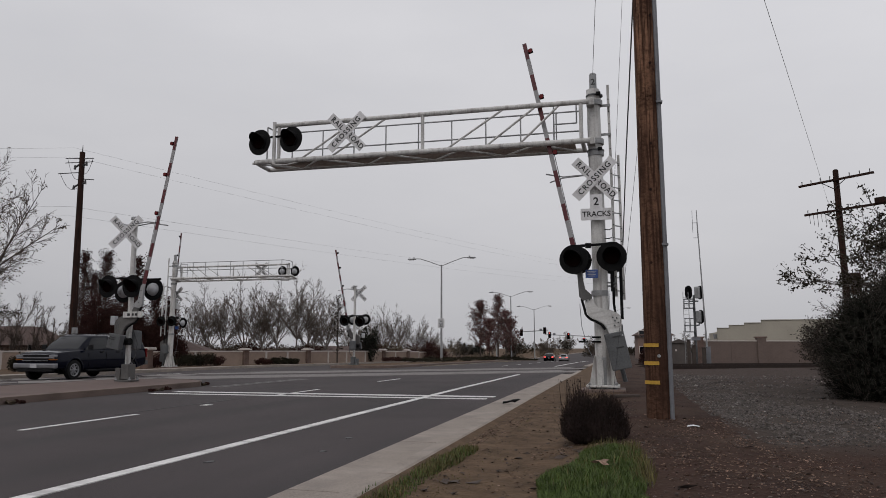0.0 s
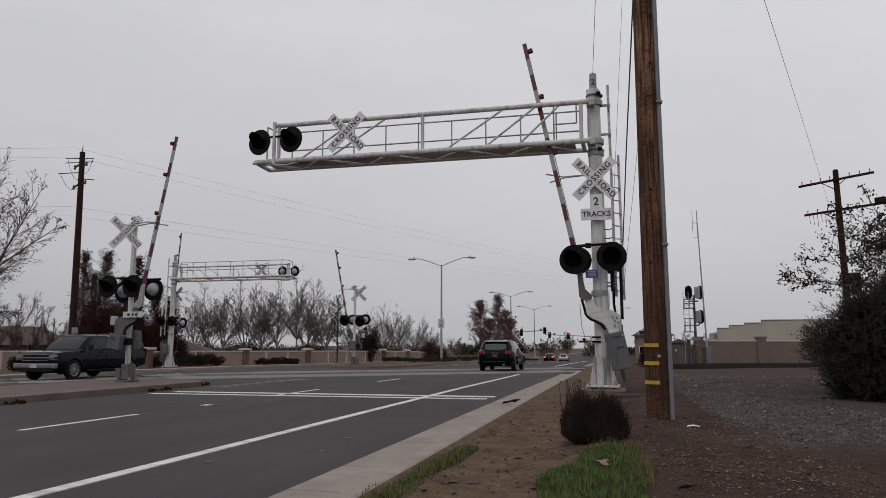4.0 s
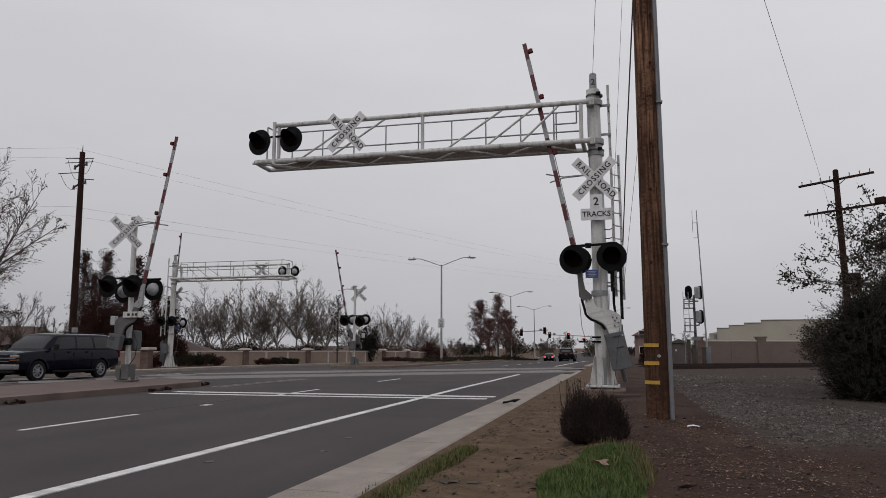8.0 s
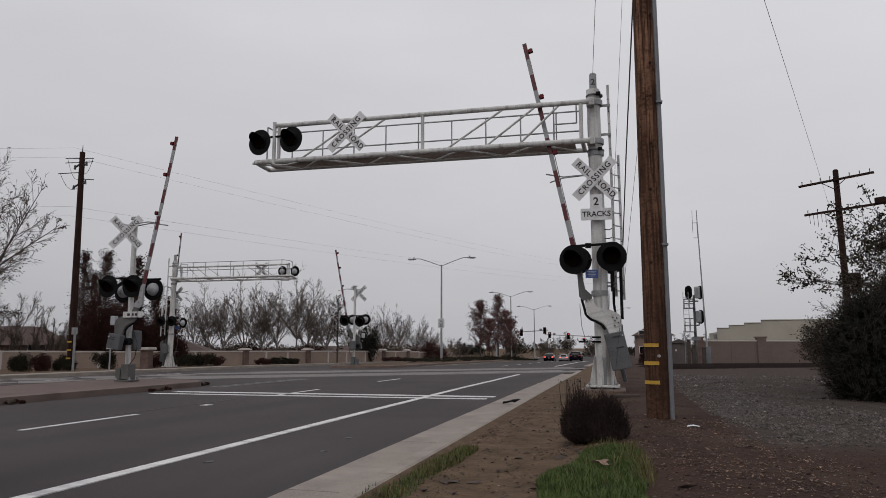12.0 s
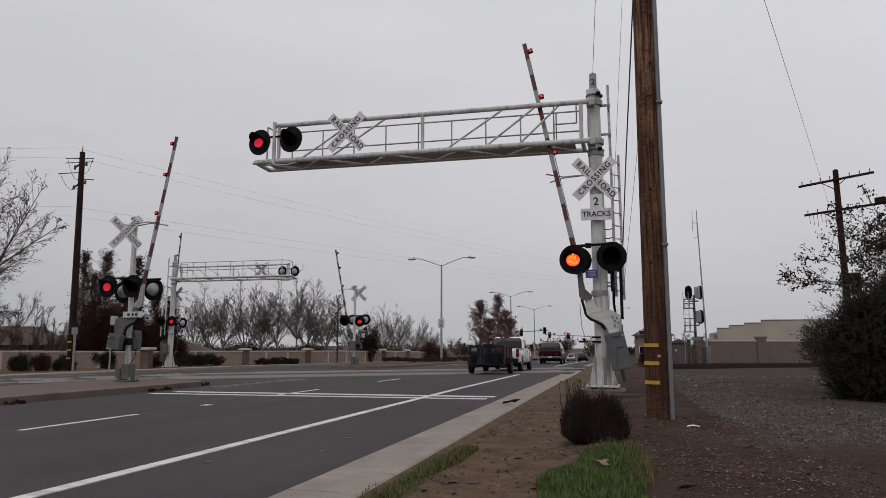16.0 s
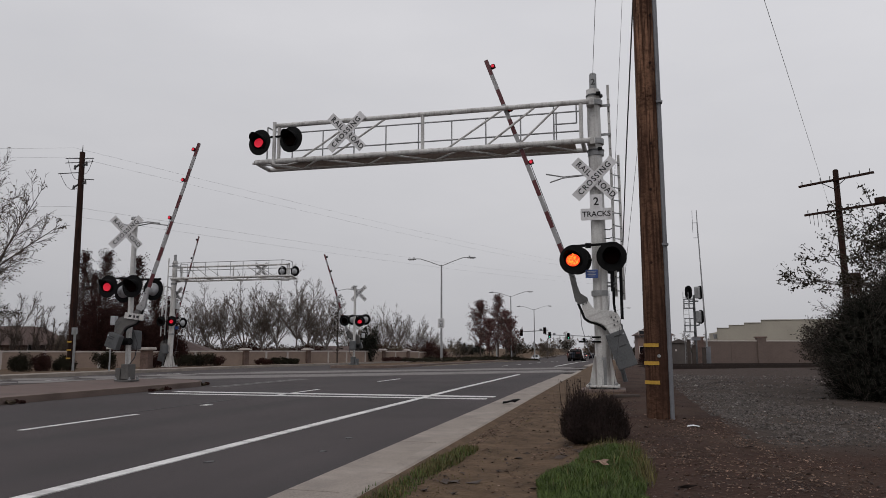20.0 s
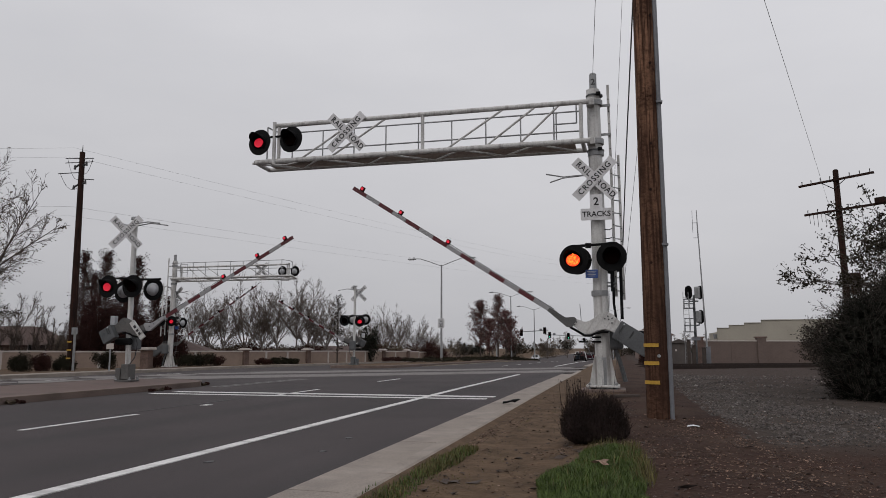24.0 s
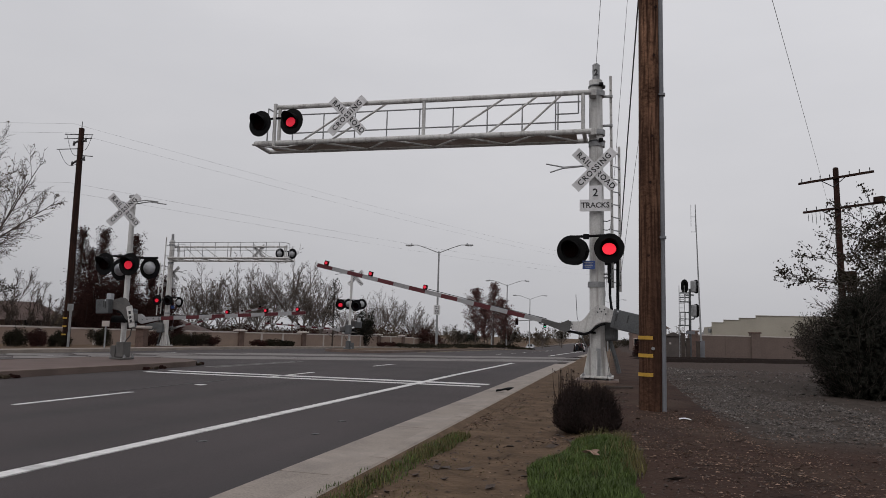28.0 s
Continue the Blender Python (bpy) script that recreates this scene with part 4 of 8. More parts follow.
def post_gate(loc, rz, label):
    """A median gate: slim mast, crossbuck, four flashers, gate arm toward +x."""
    e = thing("gate_signal", loc, label, "crossing signal", "median crossing gates", rz)
    part("mast", tube(B(), (0.0, 0, 0.4), (-0.02, 0, 4.78), 0.078, 0.074, seg=18), M_STEEL, e, "grey steel post")
    part("mast_cap", tube(B(), (-0.02, 0, 4.76), (-0.02, 0, 4.83), 0.13, 0.12, seg=16), M_GALV, e)
    part("base_housing", box(B(), (0.03, 0, 0.29), (0.25, 0.34, 0.44), bevel=0.03), M_CASTING, e)
    part("junction_case", box(B(), (-0.18, -0.05, 0.22), (0.16, 0.28, 0.36), bevel=0.02), M_CASTING, e)
    part("base_plate", box(B(), (0, 0, 0.04), (0.50, 0.44, 0.04), bevel=0.008), M_CASTING, e)
    bolt = tube(B(), (0, 0, 0), (0, 0, 0.10), 0.02, seg=8)
    tube(bolt, (0, 0, 0.01), (0, 0, 0.05), 0.04, seg=6)
    b0 = part("bolt", bolt, M_GALV, e)
    b0.matrix_basis = pose(0.22, -0.18, 0.05)
    for x, y in ((-0.22, 0.18), (0.22, 0.18), (-0.22, -0.18)):
        o = new("bolt", b0.data)
        o.parent = e
        o.matrix_basis = pose(x, y, 0.05)
    crossbuck(e, -0.20, -0.16, 4.37, rz=12)
    part("arm_rest", run(B(), [(-0.5, -0.02, 4.66), (-0.1, 0.03, 4.56), (0.5, 0.03, 4.64), (1.08, 0.02, 4.55)], 0.018), M_GALV, e)
    part("arm_rest", run(B(), [(0.0, -0.08, 4.62), (0.5, -0.10, 4.66), (0.9, -0.12, 4.60)], 0.018), M_GALV, e)
    part("lamp_bar", tube(B(), (-0.72, -0.14, 3.0), (0.28, -0.14, 3.0), 0.03, seg=10), M_BLACK, e)
    flasher(e, -0.63, -0.24, 2.76, -1, 1, rz=-4)
    flasher(e, 0.19, -0.24, 2.75, -1, 0)
    part("lamp_bar", tube(B(), (-0.4, 0.14, 2.98), (0.85, 0.14, 2.98), 0.03, seg=10), M_BLACK, e)
    flasher(e, -0.45, 0.24, 2.64, 1, 1)
    flasher(e, 0.54, 0.24, 2.69, 1, 0)
    part("gate_mechanism", box(B(), (0.0, 0.20, 1.20), (0.34, 0.34, 0.56), bevel=0.06), M_CWT, e, "dark grey gate motor housing")
    part("mechanism_shaft", tube(B(), (-0.30, -0.12, 1.16), (0.14, -0.12, 1.16), 0.10, seg=16), M_BLACK, e, "black gate motor drum")
    part("cable", run(B(), [(0.2, -0.1, 1.5), (0.36, -0.1, 1.1), (0.30, -0.1, 0.7), (0.12, -0.08, 0.5)], 0.014), M_WIRE, e)
    part("light_box", box(B(), (-0.62, 0.1, 1.78), (0.16, 0.14, 0.26), bevel=0.015), M_LENSBACK, e)
    arm = gate_arm(e, (-0.02, -0.26, 1.5), 5.8, 1, start=0.75, cast=M_CASTING, adapt=M_ARMWHITE, cw=(-0.36, 0.03, 0.42, 0.40))
    # bracket plate that turns with the arm, level while the arm stands up
    gd = part("arm_bracket", box(B(), (0, 0, 0), (0.62, 0.05, 0.17), bevel=0.008), M_STEEL, arm, "pale bracket plate with black print")
    gd.matrix_basis = pose(0, 0, 0, 0, 79, 0) @ pose(0.38, -0.12, 0.42)
    for x, w in ((-0.12, 0.09), (0.02, 0.06), (0.13, 0.08)):
        part("print_bar", box(B(), (x, -0.027, 0), (w, 0.006, 0.07)), M_LETTER, gd)
    return e, arm


sig_near, arm_near = cantilever((-0.42, 16.62, 0.0), 0, "grey cantilever railroad crossing signal with walkway truss over the lanes")
gate_left, arm_left = post_gate((-13.92, 18.40, land(-13.9, 18.4) - 0.01), 0, "grey median crossing gate post with crossbuck and flashers")
sig_far = copy_thing(sig_near, pose(-28.2, 41.4, land(-28.2, 41.4) - 0.02, 0, 0, 180))
sig_far["label"] = "far cantilever crossing signal seen from behind"
gate_far = copy_thing(gate_left, pose(-15.77, 41.7, land(-15.8, 41.7), 0, 0, 180))
gate_far["label"] = "far median crossing gate seen from behind"
arm_far = [o for o in sig_far.children if o.name.startswith("gate_arm")][0]
arm_far_left = [o for o in gate_far.children if o.name.startswith("gate_arm")][0]
# the far arm hangs further out from its mast
arm_far.location.x += 0.5
arm_far.scale = (1.075, 1, 1)
for o in gate_far.children:
    if o.name.split(".")[0] in ("arm_guide", "base_housing", "junction_case", "base_plate"):
        o.data = o.data.copy()
        o.data.materials[0] = M_CWT
for o in arm_far.children:
    if o.name.split(".")[0] == "arm_casting":
        o.data = o.data.copy()
        o.data.materials[0] = M_CASTING
for o in sig_near.children:
    if o.name.split(".")[0] == "flasher" and o.location.y > 0.3:
        o.location.x = -0.51 if o.location.x < 0 else 0.26


# ---- vehicles (front toward +y) ----
M_RUSTDARK = mat("dark_rusted_steel", (0.030, 0.019, 0.015), 0.85, var=0.25, scale=2, fine=20, bump=0.15)
def loft(bm, rings):
    """Bridges rings of equal length and closes both ends."""
    vs = [[bm.verts.new(p) for p in r] for r in rings]
    n = len(vs[0])
    for a, b in zip(vs, vs[1:]):
        for i in range(n):
            bm.faces.new((a[i], a[(i + 1) % n], b[(i + 1) % n], b[i]))
    bm.faces.new(vs[0])
    bm.faces.new(vs[-1][::-1])
    bmesh.ops.recalc_face_normals(bm, faces=bm.faces)
    return bm


def lathe(prof, side, n=32):
    """Turns the profile (radius, x) about the x axis."""
    bm = B()
    rings = []
    for k in range(n):
        a = 2 * math.pi * k / n
        rings.append([bm.verts.new((side * w, q * math.cos(a), q * math.sin(a))) for q, w in prof])
    for k in range(n):
        a, b = rings[k], rings[(k + 1) % n]
        for i in range(len(prof) - 1):
            bm.faces.new((a[i], a[i + 1], b[i + 1], b[i]))
    bmesh.ops.recalc_face_normals(bm, faces=bm.faces)
    return bm


def wheel(parent, x, y, r, side, rim_mat=None, spokes=5, wide=0.23, rim=0.68):
    """A wheel turning on its hub: tyre, bright rim, spokes, hub cap. side: +1 right, -1 left."""
    h, m = wide / 2, rim_mat or M_RIM
    w = part("wheel", lathe([(r * q, v) for q, v in ((rim - 0.06, -h), (0.80, -h), (0.95, -h + 0.02), (1.0, -h + 0.05), (1.0, h - 0.05), (0.96, h - 0.015), (0.86, h), (rim + 0.03, h - 0.01), (rim, h - 0.03))], side), M_RUBBER, parent, "black tyre on its wheel", smooth=True)
    w.matrix_basis = pose(x, y, r)
    part("rim_well", lathe([(0.001, h - 0.13), (r * (rim - 0.07), h - 0.13), (r * (rim - 0.04), h - 0.05)], side, 28), M_RIMDARK, w, "wheel barrel with shade put into its colour")
    part("rim_lip", lathe([(r * (rim + 0.015), h - 0.012), (r * (rim - 0.02), h - 0.004), (r * (rim - 0.07), h - 0.02), (r * (rim - 0.08), h - 0.06)], side, 32), m, w, "bright rim edge", smooth=True)
    for k in range(spokes):
        a = Matrix.Rotation(2 * math.pi * k / spokes, 4, "X")
        t0, t1 = r * (0.10 if spokes < 7 else 0.055), r * (0.075 if spokes < 7 else 0.035)
        bm = B()
        vs = [bm.verts.new(a @ Vector((side * xx, yy, zz))) for xx, yy, zz in ((h - 0.02, -t0, r * 0.10), (h - 0.02, t0, r * 0.10), (h - 0.035, t1, r * (rim - 0.06)), (h - 0.035, -t1, r * (rim - 0.06)), (h - 0.08, -t0 * 1.3, r * 0.10), (h - 0.08, t0 * 1.3, r * 0.10), (h - 0.08, t1 * 1.3, r * (rim - 0.06)), (h - 0.08, -t1 * 1.3, r * (rim - 0.06)))]
        for q in ((0, 1, 2, 3), (0, 4, 5, 1), (1, 5, 6, 2), (2, 6, 7, 3), (3, 7, 4, 0)):
            bm.faces.new([vs[z] for z in q])
        bmesh.ops.recalc_face_normals(bm, faces=bm.faces)
        part("spoke", bm, m, w)
    part("hub_cap", lathe([(0.001, h - 0.005), (r * 0.10, h - 0.008), (r * 0.16, h - 0.03), (r * 0.17, h - 0.09)], side, 16), m, w, smooth=True)
    return w


def even(st, k=5):
    """Fills in rows between the given ones along a smooth curve."""
    out = []
    for i in range(len(st) - 1):
        p = [np.array(st[max(0, min(len(st) - 1, i + d))], float) for d in (-1, 0, 1, 2)]
        for j in range(k):
            u = j / k
            q = 0.5 * (2 * p[1] + (p[2] - p[0]) * u + (2 * p[0] - 5 * p[1] + 4 * p[2] - p[3]) * u * u + (3 * p[1] - p[0] - 3 * p[2] + p[3]) * u ** 3)
            q[0] = p[1][0] + (p[2][0] - p[1][0]) * u
            lo, hi = np.minimum(p[1], p[2]), np.maximum(p[1], p[2])
            out.append(tuple(np.clip(q, lo - 0.01, hi + 0.01)))
    out.append(tuple(st[-1]))
    return out


def body_rings(st):
    """Rings across a body: st rows (y, low, belt, w_low, w_belt, crown)."""
    out = []
    for y, lo, hi, wl_, wb, cr in even(st, 14):
        h = hi - lo
        half = [(wl_ * 0.80, lo), (wl_ * 0.94, lo + 0.03), (wl_ * 0.985, lo + 0.10), (wl_, lo + 0.26 * h), (wl_ * 1.0 + 0.010, lo + 0.50 * h), (wl_ * 0.5 + wb * 0.5 + 0.012, lo + 0.70 * h), (wb + 0.004, lo + 0.86 * h), (wb * 0.985, hi - 0.045), (wb * 0.95, hi - 0.012), (wb * 0.88, hi), (wb * 0.45, hi + cr)]
        fine = [half[0]]
        for (xa, za), (xb, zb) in zip(half, half[1:]):
            k = max(1, int(math.hypot(xb - xa, zb - za) / 0.06))
            fine += [(xa + (xb - xa) * q / k, za + (zb - za) * q / k) for q in range(1, k + 1)]
        # the same number of points on every ring
        n, m = 26, len(fine) - 1
        ring = []
        for q in range(n + 1):
            f = q / n * m
            a = min(int(f), m - 1)
            ring.append((fine[a][0] + (fine[a + 1][0] - fine[a][0]) * (f - a), fine[a][1] + (fine[a + 1][1] - fine[a][1]) * (f - a)))
        out.append([(x, y, z) for x, z in ring] + [(-x, y, z) for x, z in ring[::-1]])
    return out


def shell(st, axles, r, W):
    """A body with round openings cut for the wheels."""
    bm = loft(B(), body_rings(st))
    cut = []
    for f in bm.faces:
        c = f.calc_center_median()
        if abs(c.x) > 0.45 * W and any((c.y - a) ** 2 + (c.z - r) ** 2 < (r + 0.072) ** 2 for a in axles):
            cut.append(f)
    bmesh.ops.delete(bm, geom=cut, context="FACES")
    return bm


def solid_patch(name, grid, parent, material, label="", proud=0.007, deep=0.016):
    """A pane over a grid of points, lifted off the surface and given thickness."""
    bm = B()
    n, m = len(grid), len(grid[0])
    g = [[Vector(p) for p in row] for row in grid]
    mid = sum((p for row in g for p in row), Vector()) / (n * m)
    nr = (g[0][-1] - g[0][0]).cross(g[-1][0] - g[0][0]).normalized()
    if nr.dot(mid - Vector((0, mid.y * 0.75, 0.9))) < 0:
        nr = -nr
    top = [[bm.verts.new(p + nr * proud) for p in row] for row in g]
    low = [[bm.verts.new(p - nr * deep) for p in row] for row in g]
    for a in range(n - 1):
        for b in range(m - 1):
            bm.faces.new((top[a][b], top[a][b + 1], top[a + 1][b + 1], top[a + 1][b]))
    edge = [(a, 0) for a in range(n)] + [(n - 1, b) for b in range(1, m)] + [(a, m - 1) for a in range(n - 2, -1, -1)] + [(0, b) for b in range(m - 2, 0, -1)]
    for (a, b), (c, d) in zip(edge, edge[1:] + edge[:1]):
        bm.faces.new((top[a][b], low[a][b], low[c][d], top[c][d]))
    bmesh.ops.recalc_face_normals(bm, faces=bm.faces)
    return part(name, bm, material, parent, label, smooth=True)


def greenhouse(parent, paint, st, sides, front, rear, glass=None, u_glass=0.86):
    """The upper body: st rows (y, belt, roof, half width at belt, at roof); sides rows (bottom y0, y1, top y0, y1)."""
    ev = even(st, 8)
    ys = [q[0] for q in ev]

    def row(y):
        return [float(np.interp(y, ys, [q[k] for q in ev])) for k in range(1, 5)]

    def side(y, v, sg):
        zb, zt, wb, wt = row(y)
        k = min(1, (zt - zb) / 0.45)
        return (sg * (wb + (wt - wb) * v + 0.022 * k * math.sin(math.pi * v)), y, zb + (zt - 0.085 * k - zb) * v)

    def top(y, u):
        zb, zt, wb, wt = row(y)
        k = min(1, (zt - zb) / 0.45)
        return (u * wt * 0.95, y, zt + 0.018 * k * (1 - u * u) - 0.045 * k * abs(u) ** 6)
    rings = []
    for y in ys:
        half = [side(y, v, 1) for v in (0, 0.2, 0.4, 0.6, 0.8, 0.93, 1.0)] + [top(y, u) for u in (1.0, 0.93, 0.8, 0.6, 0.35, 0.1)]
        rings.append(half + [(-x, yy, z) for x, yy, z in half[::-1]])
    part("cabin", loft(B(), rings), paint, parent, smooth=True)
    for b0, b1, t0, t1 in sides:
        for sg in (1, -1):
            grid = []
            for a in range(7):
                v = 0.07 + 0.86 * a / 6
                f = a / 6
                inset = 0.025 * ((1 - min(1, f * 5)) + (1 - min(1, (1 - f) * 5)))
                y0, y1 = b0 + (t0 - b0) * f + inset, b1 + (t1 - b1) * f - inset
                grid.append([side(y0 + (y1 - y0) * c / 7, v, sg) for c in range(8)])
            solid_patch("side_window", grid, parent, glass or M_GLASSDARK)
    for name, (ya, yb), m in (("windscreen", front, M_SCREEN), ("rear_window", rear, glass or M_GLASSDARK)):
        grid = []
        for a in range(7):
            y = ya + (yb - ya) * a / 6
            sh = 0.03 * ((1 - min(1, a / 6 * 5)) + (1 - min(1, (1 - a / 6) * 5)))
            grid.append([top(y, (u_glass - sh) * (c / 5 - 1)) for c in range(11)])
        solid_patch(name, grid, parent, m, proud=0.010)


def arches(parent, w, axles, r, material=None, flare=0.0):
    """Dark wells behind the wheels and a lip round each opening."""
    for y in axles:
        for sg in (-1, 1):
            bm = B()
            n = 18
            pts = [((r + 0.10) * math.cos(math.pi * k / n), (r + 0.10) * math.sin(math.pi * k / n)) for k in range(n + 1)]
            vv = [bm.verts.new((sg * (w - 0.02), y + p, r + q)) for p, q in pts]
            bw = [bm.verts.new((sg * (w - 0.34), v.co.y, v.co.z)) for v in vv]
            for k in range(n):
                bm.faces.new((vv[k], bw[k], bw[k + 1], vv[k + 1]))
            lo = [bm.verts.new((sg * (w - 0.34), y + q * (r + 0.10), 0.22)) for q in (-1, 1)]
            bm.faces.new(bw + lo)
            part("wheel_well", bm, M_BLACK, parent)
            bm = B()
            for k in range(0, n):
                a, b = math.pi * k / n, math.pi * (k + 1) / n
                f0 = []
                for rad, xx in ((r + 0.045, w - 0.06), (r + 0.05, w + 0.004 + flare), (r + 0.058, w + 0.011 + flare), (r + 0.080 + flare, w + 0.011 + flare), (r + 0.105 + 2.5 * flare, w + 0.002)):
                    f0.append([bm.verts.new((sg * xx, y + rad * math.cos(an), r + rad * math.sin(an))) for an in (a, b)])
                for p, q in zip(f0, f0[1:]):
                    bm.faces.new((p[0], p[1], q[1], q[0]))
            bmesh.ops.remove_doubles(bm, verts=bm.verts, dist=0.0005)
            bmesh.ops.recalc_face_normals(bm, faces=bm.faces)
            part("arch_lip", bm, material or M_TRIM, parent, smooth=True)


def lamps(parent, items):
    for name, c, s, m, lab in items:
        part(name, box(B(), c, s, bevel=min(s) * 0.25), m, parent, lab)


def suv(name, label, paint, kind):
    e = thing(name, (0, 0, 0), label, "car", "cars")
    axle_r, axle_f = -1.445, 1.445
    if kind == "crossover":
        half, wbase, W, r, belt, roof = 2.44, 1.445, 0.92, 0.36, 1.06, 1.58
        st = [(-2.46, 0.46, 0.80, 0.42, 0.40, 0.0), (-2.44, 0.36, 0.95, 0.62, 0.60, 0.0), (-2.36, 0.29, 1.03, 0.78, 0.76, 0.0), (-2.2, 0.25, 1.08, 0.87, 0.85, 0.0), (-1.9, 0.24, 1.09, 0.91, 0.89, 0.0), (-1.4, 0.24, 1.08, W, 0.90, 0.0), (0.0, 0.23, 1.05, W, 0.90, 0.0), (0.85, 0.23, 1.02, W, 0.90, 0.01), (1.5, 0.25, 0.97, 0.91, 0.87, 0.02), (2.1, 0.29, 0.88, 0.86, 0.80, 0.02), (2.34, 0.34, 0.78, 0.74, 0.68, 0.01), (2.43, 0.45, 0.68, 0.55, 0.50, 0.0)]
        part("body", shell(st, (-1.445, 1.445), r, W), paint, e, smooth=True)
        gh = [(-2.36, 1.02, 1.03, 0.70, 0.60), (-2.28, 1.04, 1.10, 0.76, 0.64), (-2.05, 1.06, 1.44, 0.82, 0.66), (-1.90, 1.06, 1.53, 0.84, 0.68), (-1.5, 1.05, 1.575, 0.85, 0.70), (-0.6, 1.03, roof, 0.86, 0.71), (0.2, 1.01, 1.56, 0.86, 0.70), (0.55, 1.0, 1.46, 0.86, 0.69), (1.0, 0.98, 1.18, 0.85, 0.74), (1.30, 0.97, 0.985, 0.83, 0.76)]
        greenhouse(e, paint, gh, ((-2.0, -1.38, -1.86, -1.40), (-1.30, -0.36, -1.32, -0.42), (-0.28, 0.72, -0.34, 0.34)), (1.24, 0.36), (-2.31, -1.96))
        arches(e, W, (-wbase, wbase), r, paint, 0.03)
        lamps(e, [("tail_lamp_core", (0.60, -2.44, 0.93), (0.16, 0.01, 0.06), M_TAILGLOW, ""), ("tail_lamp_core", (-0.60, -2.44, 0.93), (0.16, 0.01, 0.06), M_TAILGLOW, ""),
                  ("number_plate", (0, -2.462, 0.78), (0.31, 0.02, 0.16), M_TRIM, "black and yellow number plate"), ("plate_bar", (0, -2.475, 0.78), (0.24, 0.008, 0.06), M_AMBER, ""), ("plate_bar", (0, -2.475, 0.835), (0.14, 0.008, 0.018), M_AMBER, ""), ("tail_badge", (0, -2.45, 0.92), (0.36, 0.02, 0.02), M_CHROME, ""),
                  ("rear_bumper", (0, -2.42, 0.44), (1.25, 0.14, 0.16), paint, "black rear bumper"), ("exhaust", (0.45, -2.44, 0.33), (0.10, 0.1, 0.07), M_CHROME, ""),
                  ("headlamp", (0.58, 2.30, 0.72), (0.26, 0.16, 0.12), M_HEADLAMP, ""), ("headlamp", (-0.58, 2.30, 0.72), (0.26, 0.16, 0.12), M_HEADLAMP, ""), ("grille", (0, 2.43, 0.60), (0.8, 0.06, 0.22), M_TRIM, "")])
        for sg in (1, -1):
            # wrap-round lamp: a band bent round the rear corner
            grid = []
            for a in range(4):
                z = 0.875 + 0.15 * a / 3
                grid.append([(sg * x, y, z) for x, y in ((0.56 + 0.02 * a, -2.475), (0.61, -2.468), (0.66, -2.455), (0.72, -2.425), (0.805, -2.365), (0.86, -2.27), (0.893, -2.17), (0.908, -2.08 + 0.02 * a))])
            solid_patch("tail_lamp", grid, e, M_TAILBRIGHT, "red wrap-round tail lamp", proud=0.006, deep=0.08)
        for ob in e.children:
            if ob.name.startswith("tail_lamp_core"):
                ob["phase"] = 5
        for s in (-1, 1):
            part("roof_rail", run(B(), [(s * 0.60, -1.75, 1.53), (s * 0.61, -1.62, 1.60), (s * 0.61, -0.1, 1.62), (s * 0.60, 0.1, 1.55)], 0.02), M_TRIM, e)
            part("side_moulding", box(B(), (s * (W + 0.012), 0, 0.36), (0.02, 2.1, 0.06), bevel=0.005), M_TRIM, e)
            part("mirror", box(B(), (s * 0.99, 0.78, 1.10), (0.20, 0.12, 0.15), bevel=0.03), paint, e)
            for y in (-0.25, 0.72):
                part("door_handle", box(B(), (s * (W + 0.008), y - 0.35, 0.95), (0.03, 0.16, 0.03), bevel=0.006), paint, e)
            for y in (-0.42, 0.62, -1.2):
                part("door_seam", box(B(), (s * (W + 0.002), y, 0.64), (0.012, 0.008, 0.60)), M_BLACK, e)
        part("spoiler", box(B(), (0, -2.02, 1.50), (1.16, 0.26, 0.035), Matrix.Rotation(0.16, 4, "X"), bevel=0.014), paint, e)
        spokes, rim = 10, M_RIMGREY
    else:
        long = kind == "long"
        half, W, r, roof = (2.60 if long else 2.52), 0.98, (0.39 if long else 0.40), (1.79 if long else 1.87)
        wbase = 1.65 if long else 1.47
        fo = 2.74 if long else 2.30
        axle_r, axle_f = (-1.47, 1.83) if long else (-1.42, 1.53)
        st = [(-half, 0.62, 1.10, 0.84, 0.84, 0.0), (-half + 0.06, 0.48, 1.19, 0.95, 0.92, 0.0), (-half + 0.5, 0.38, 1.21, W, 0.94, 0.0), (0.0, 0.36, 1.20, W, 0.945, 0.0), (fo - 1.45, 0.36, 1.18, W, 0.94, 0.0), (fo - 1.15, 0.36, 1.15, W, 0.94, 0.01), (fo - 0.6, 0.38, 1.11, 0.975, 0.92, 0.025), (fo - 0.2, 0.42, 1.06, 0.95, 0.89, 0.02), (fo - 0.05, 0.46, 1.00, 0.92, 0.86, 0.0), (fo, 0.52, 0.92, 0.87, 0.82, 0.0)]
        part("body", shell(st, (axle_r, axle_f), r, W), paint, e, smooth=True)
        yb1 = fo - 1.28
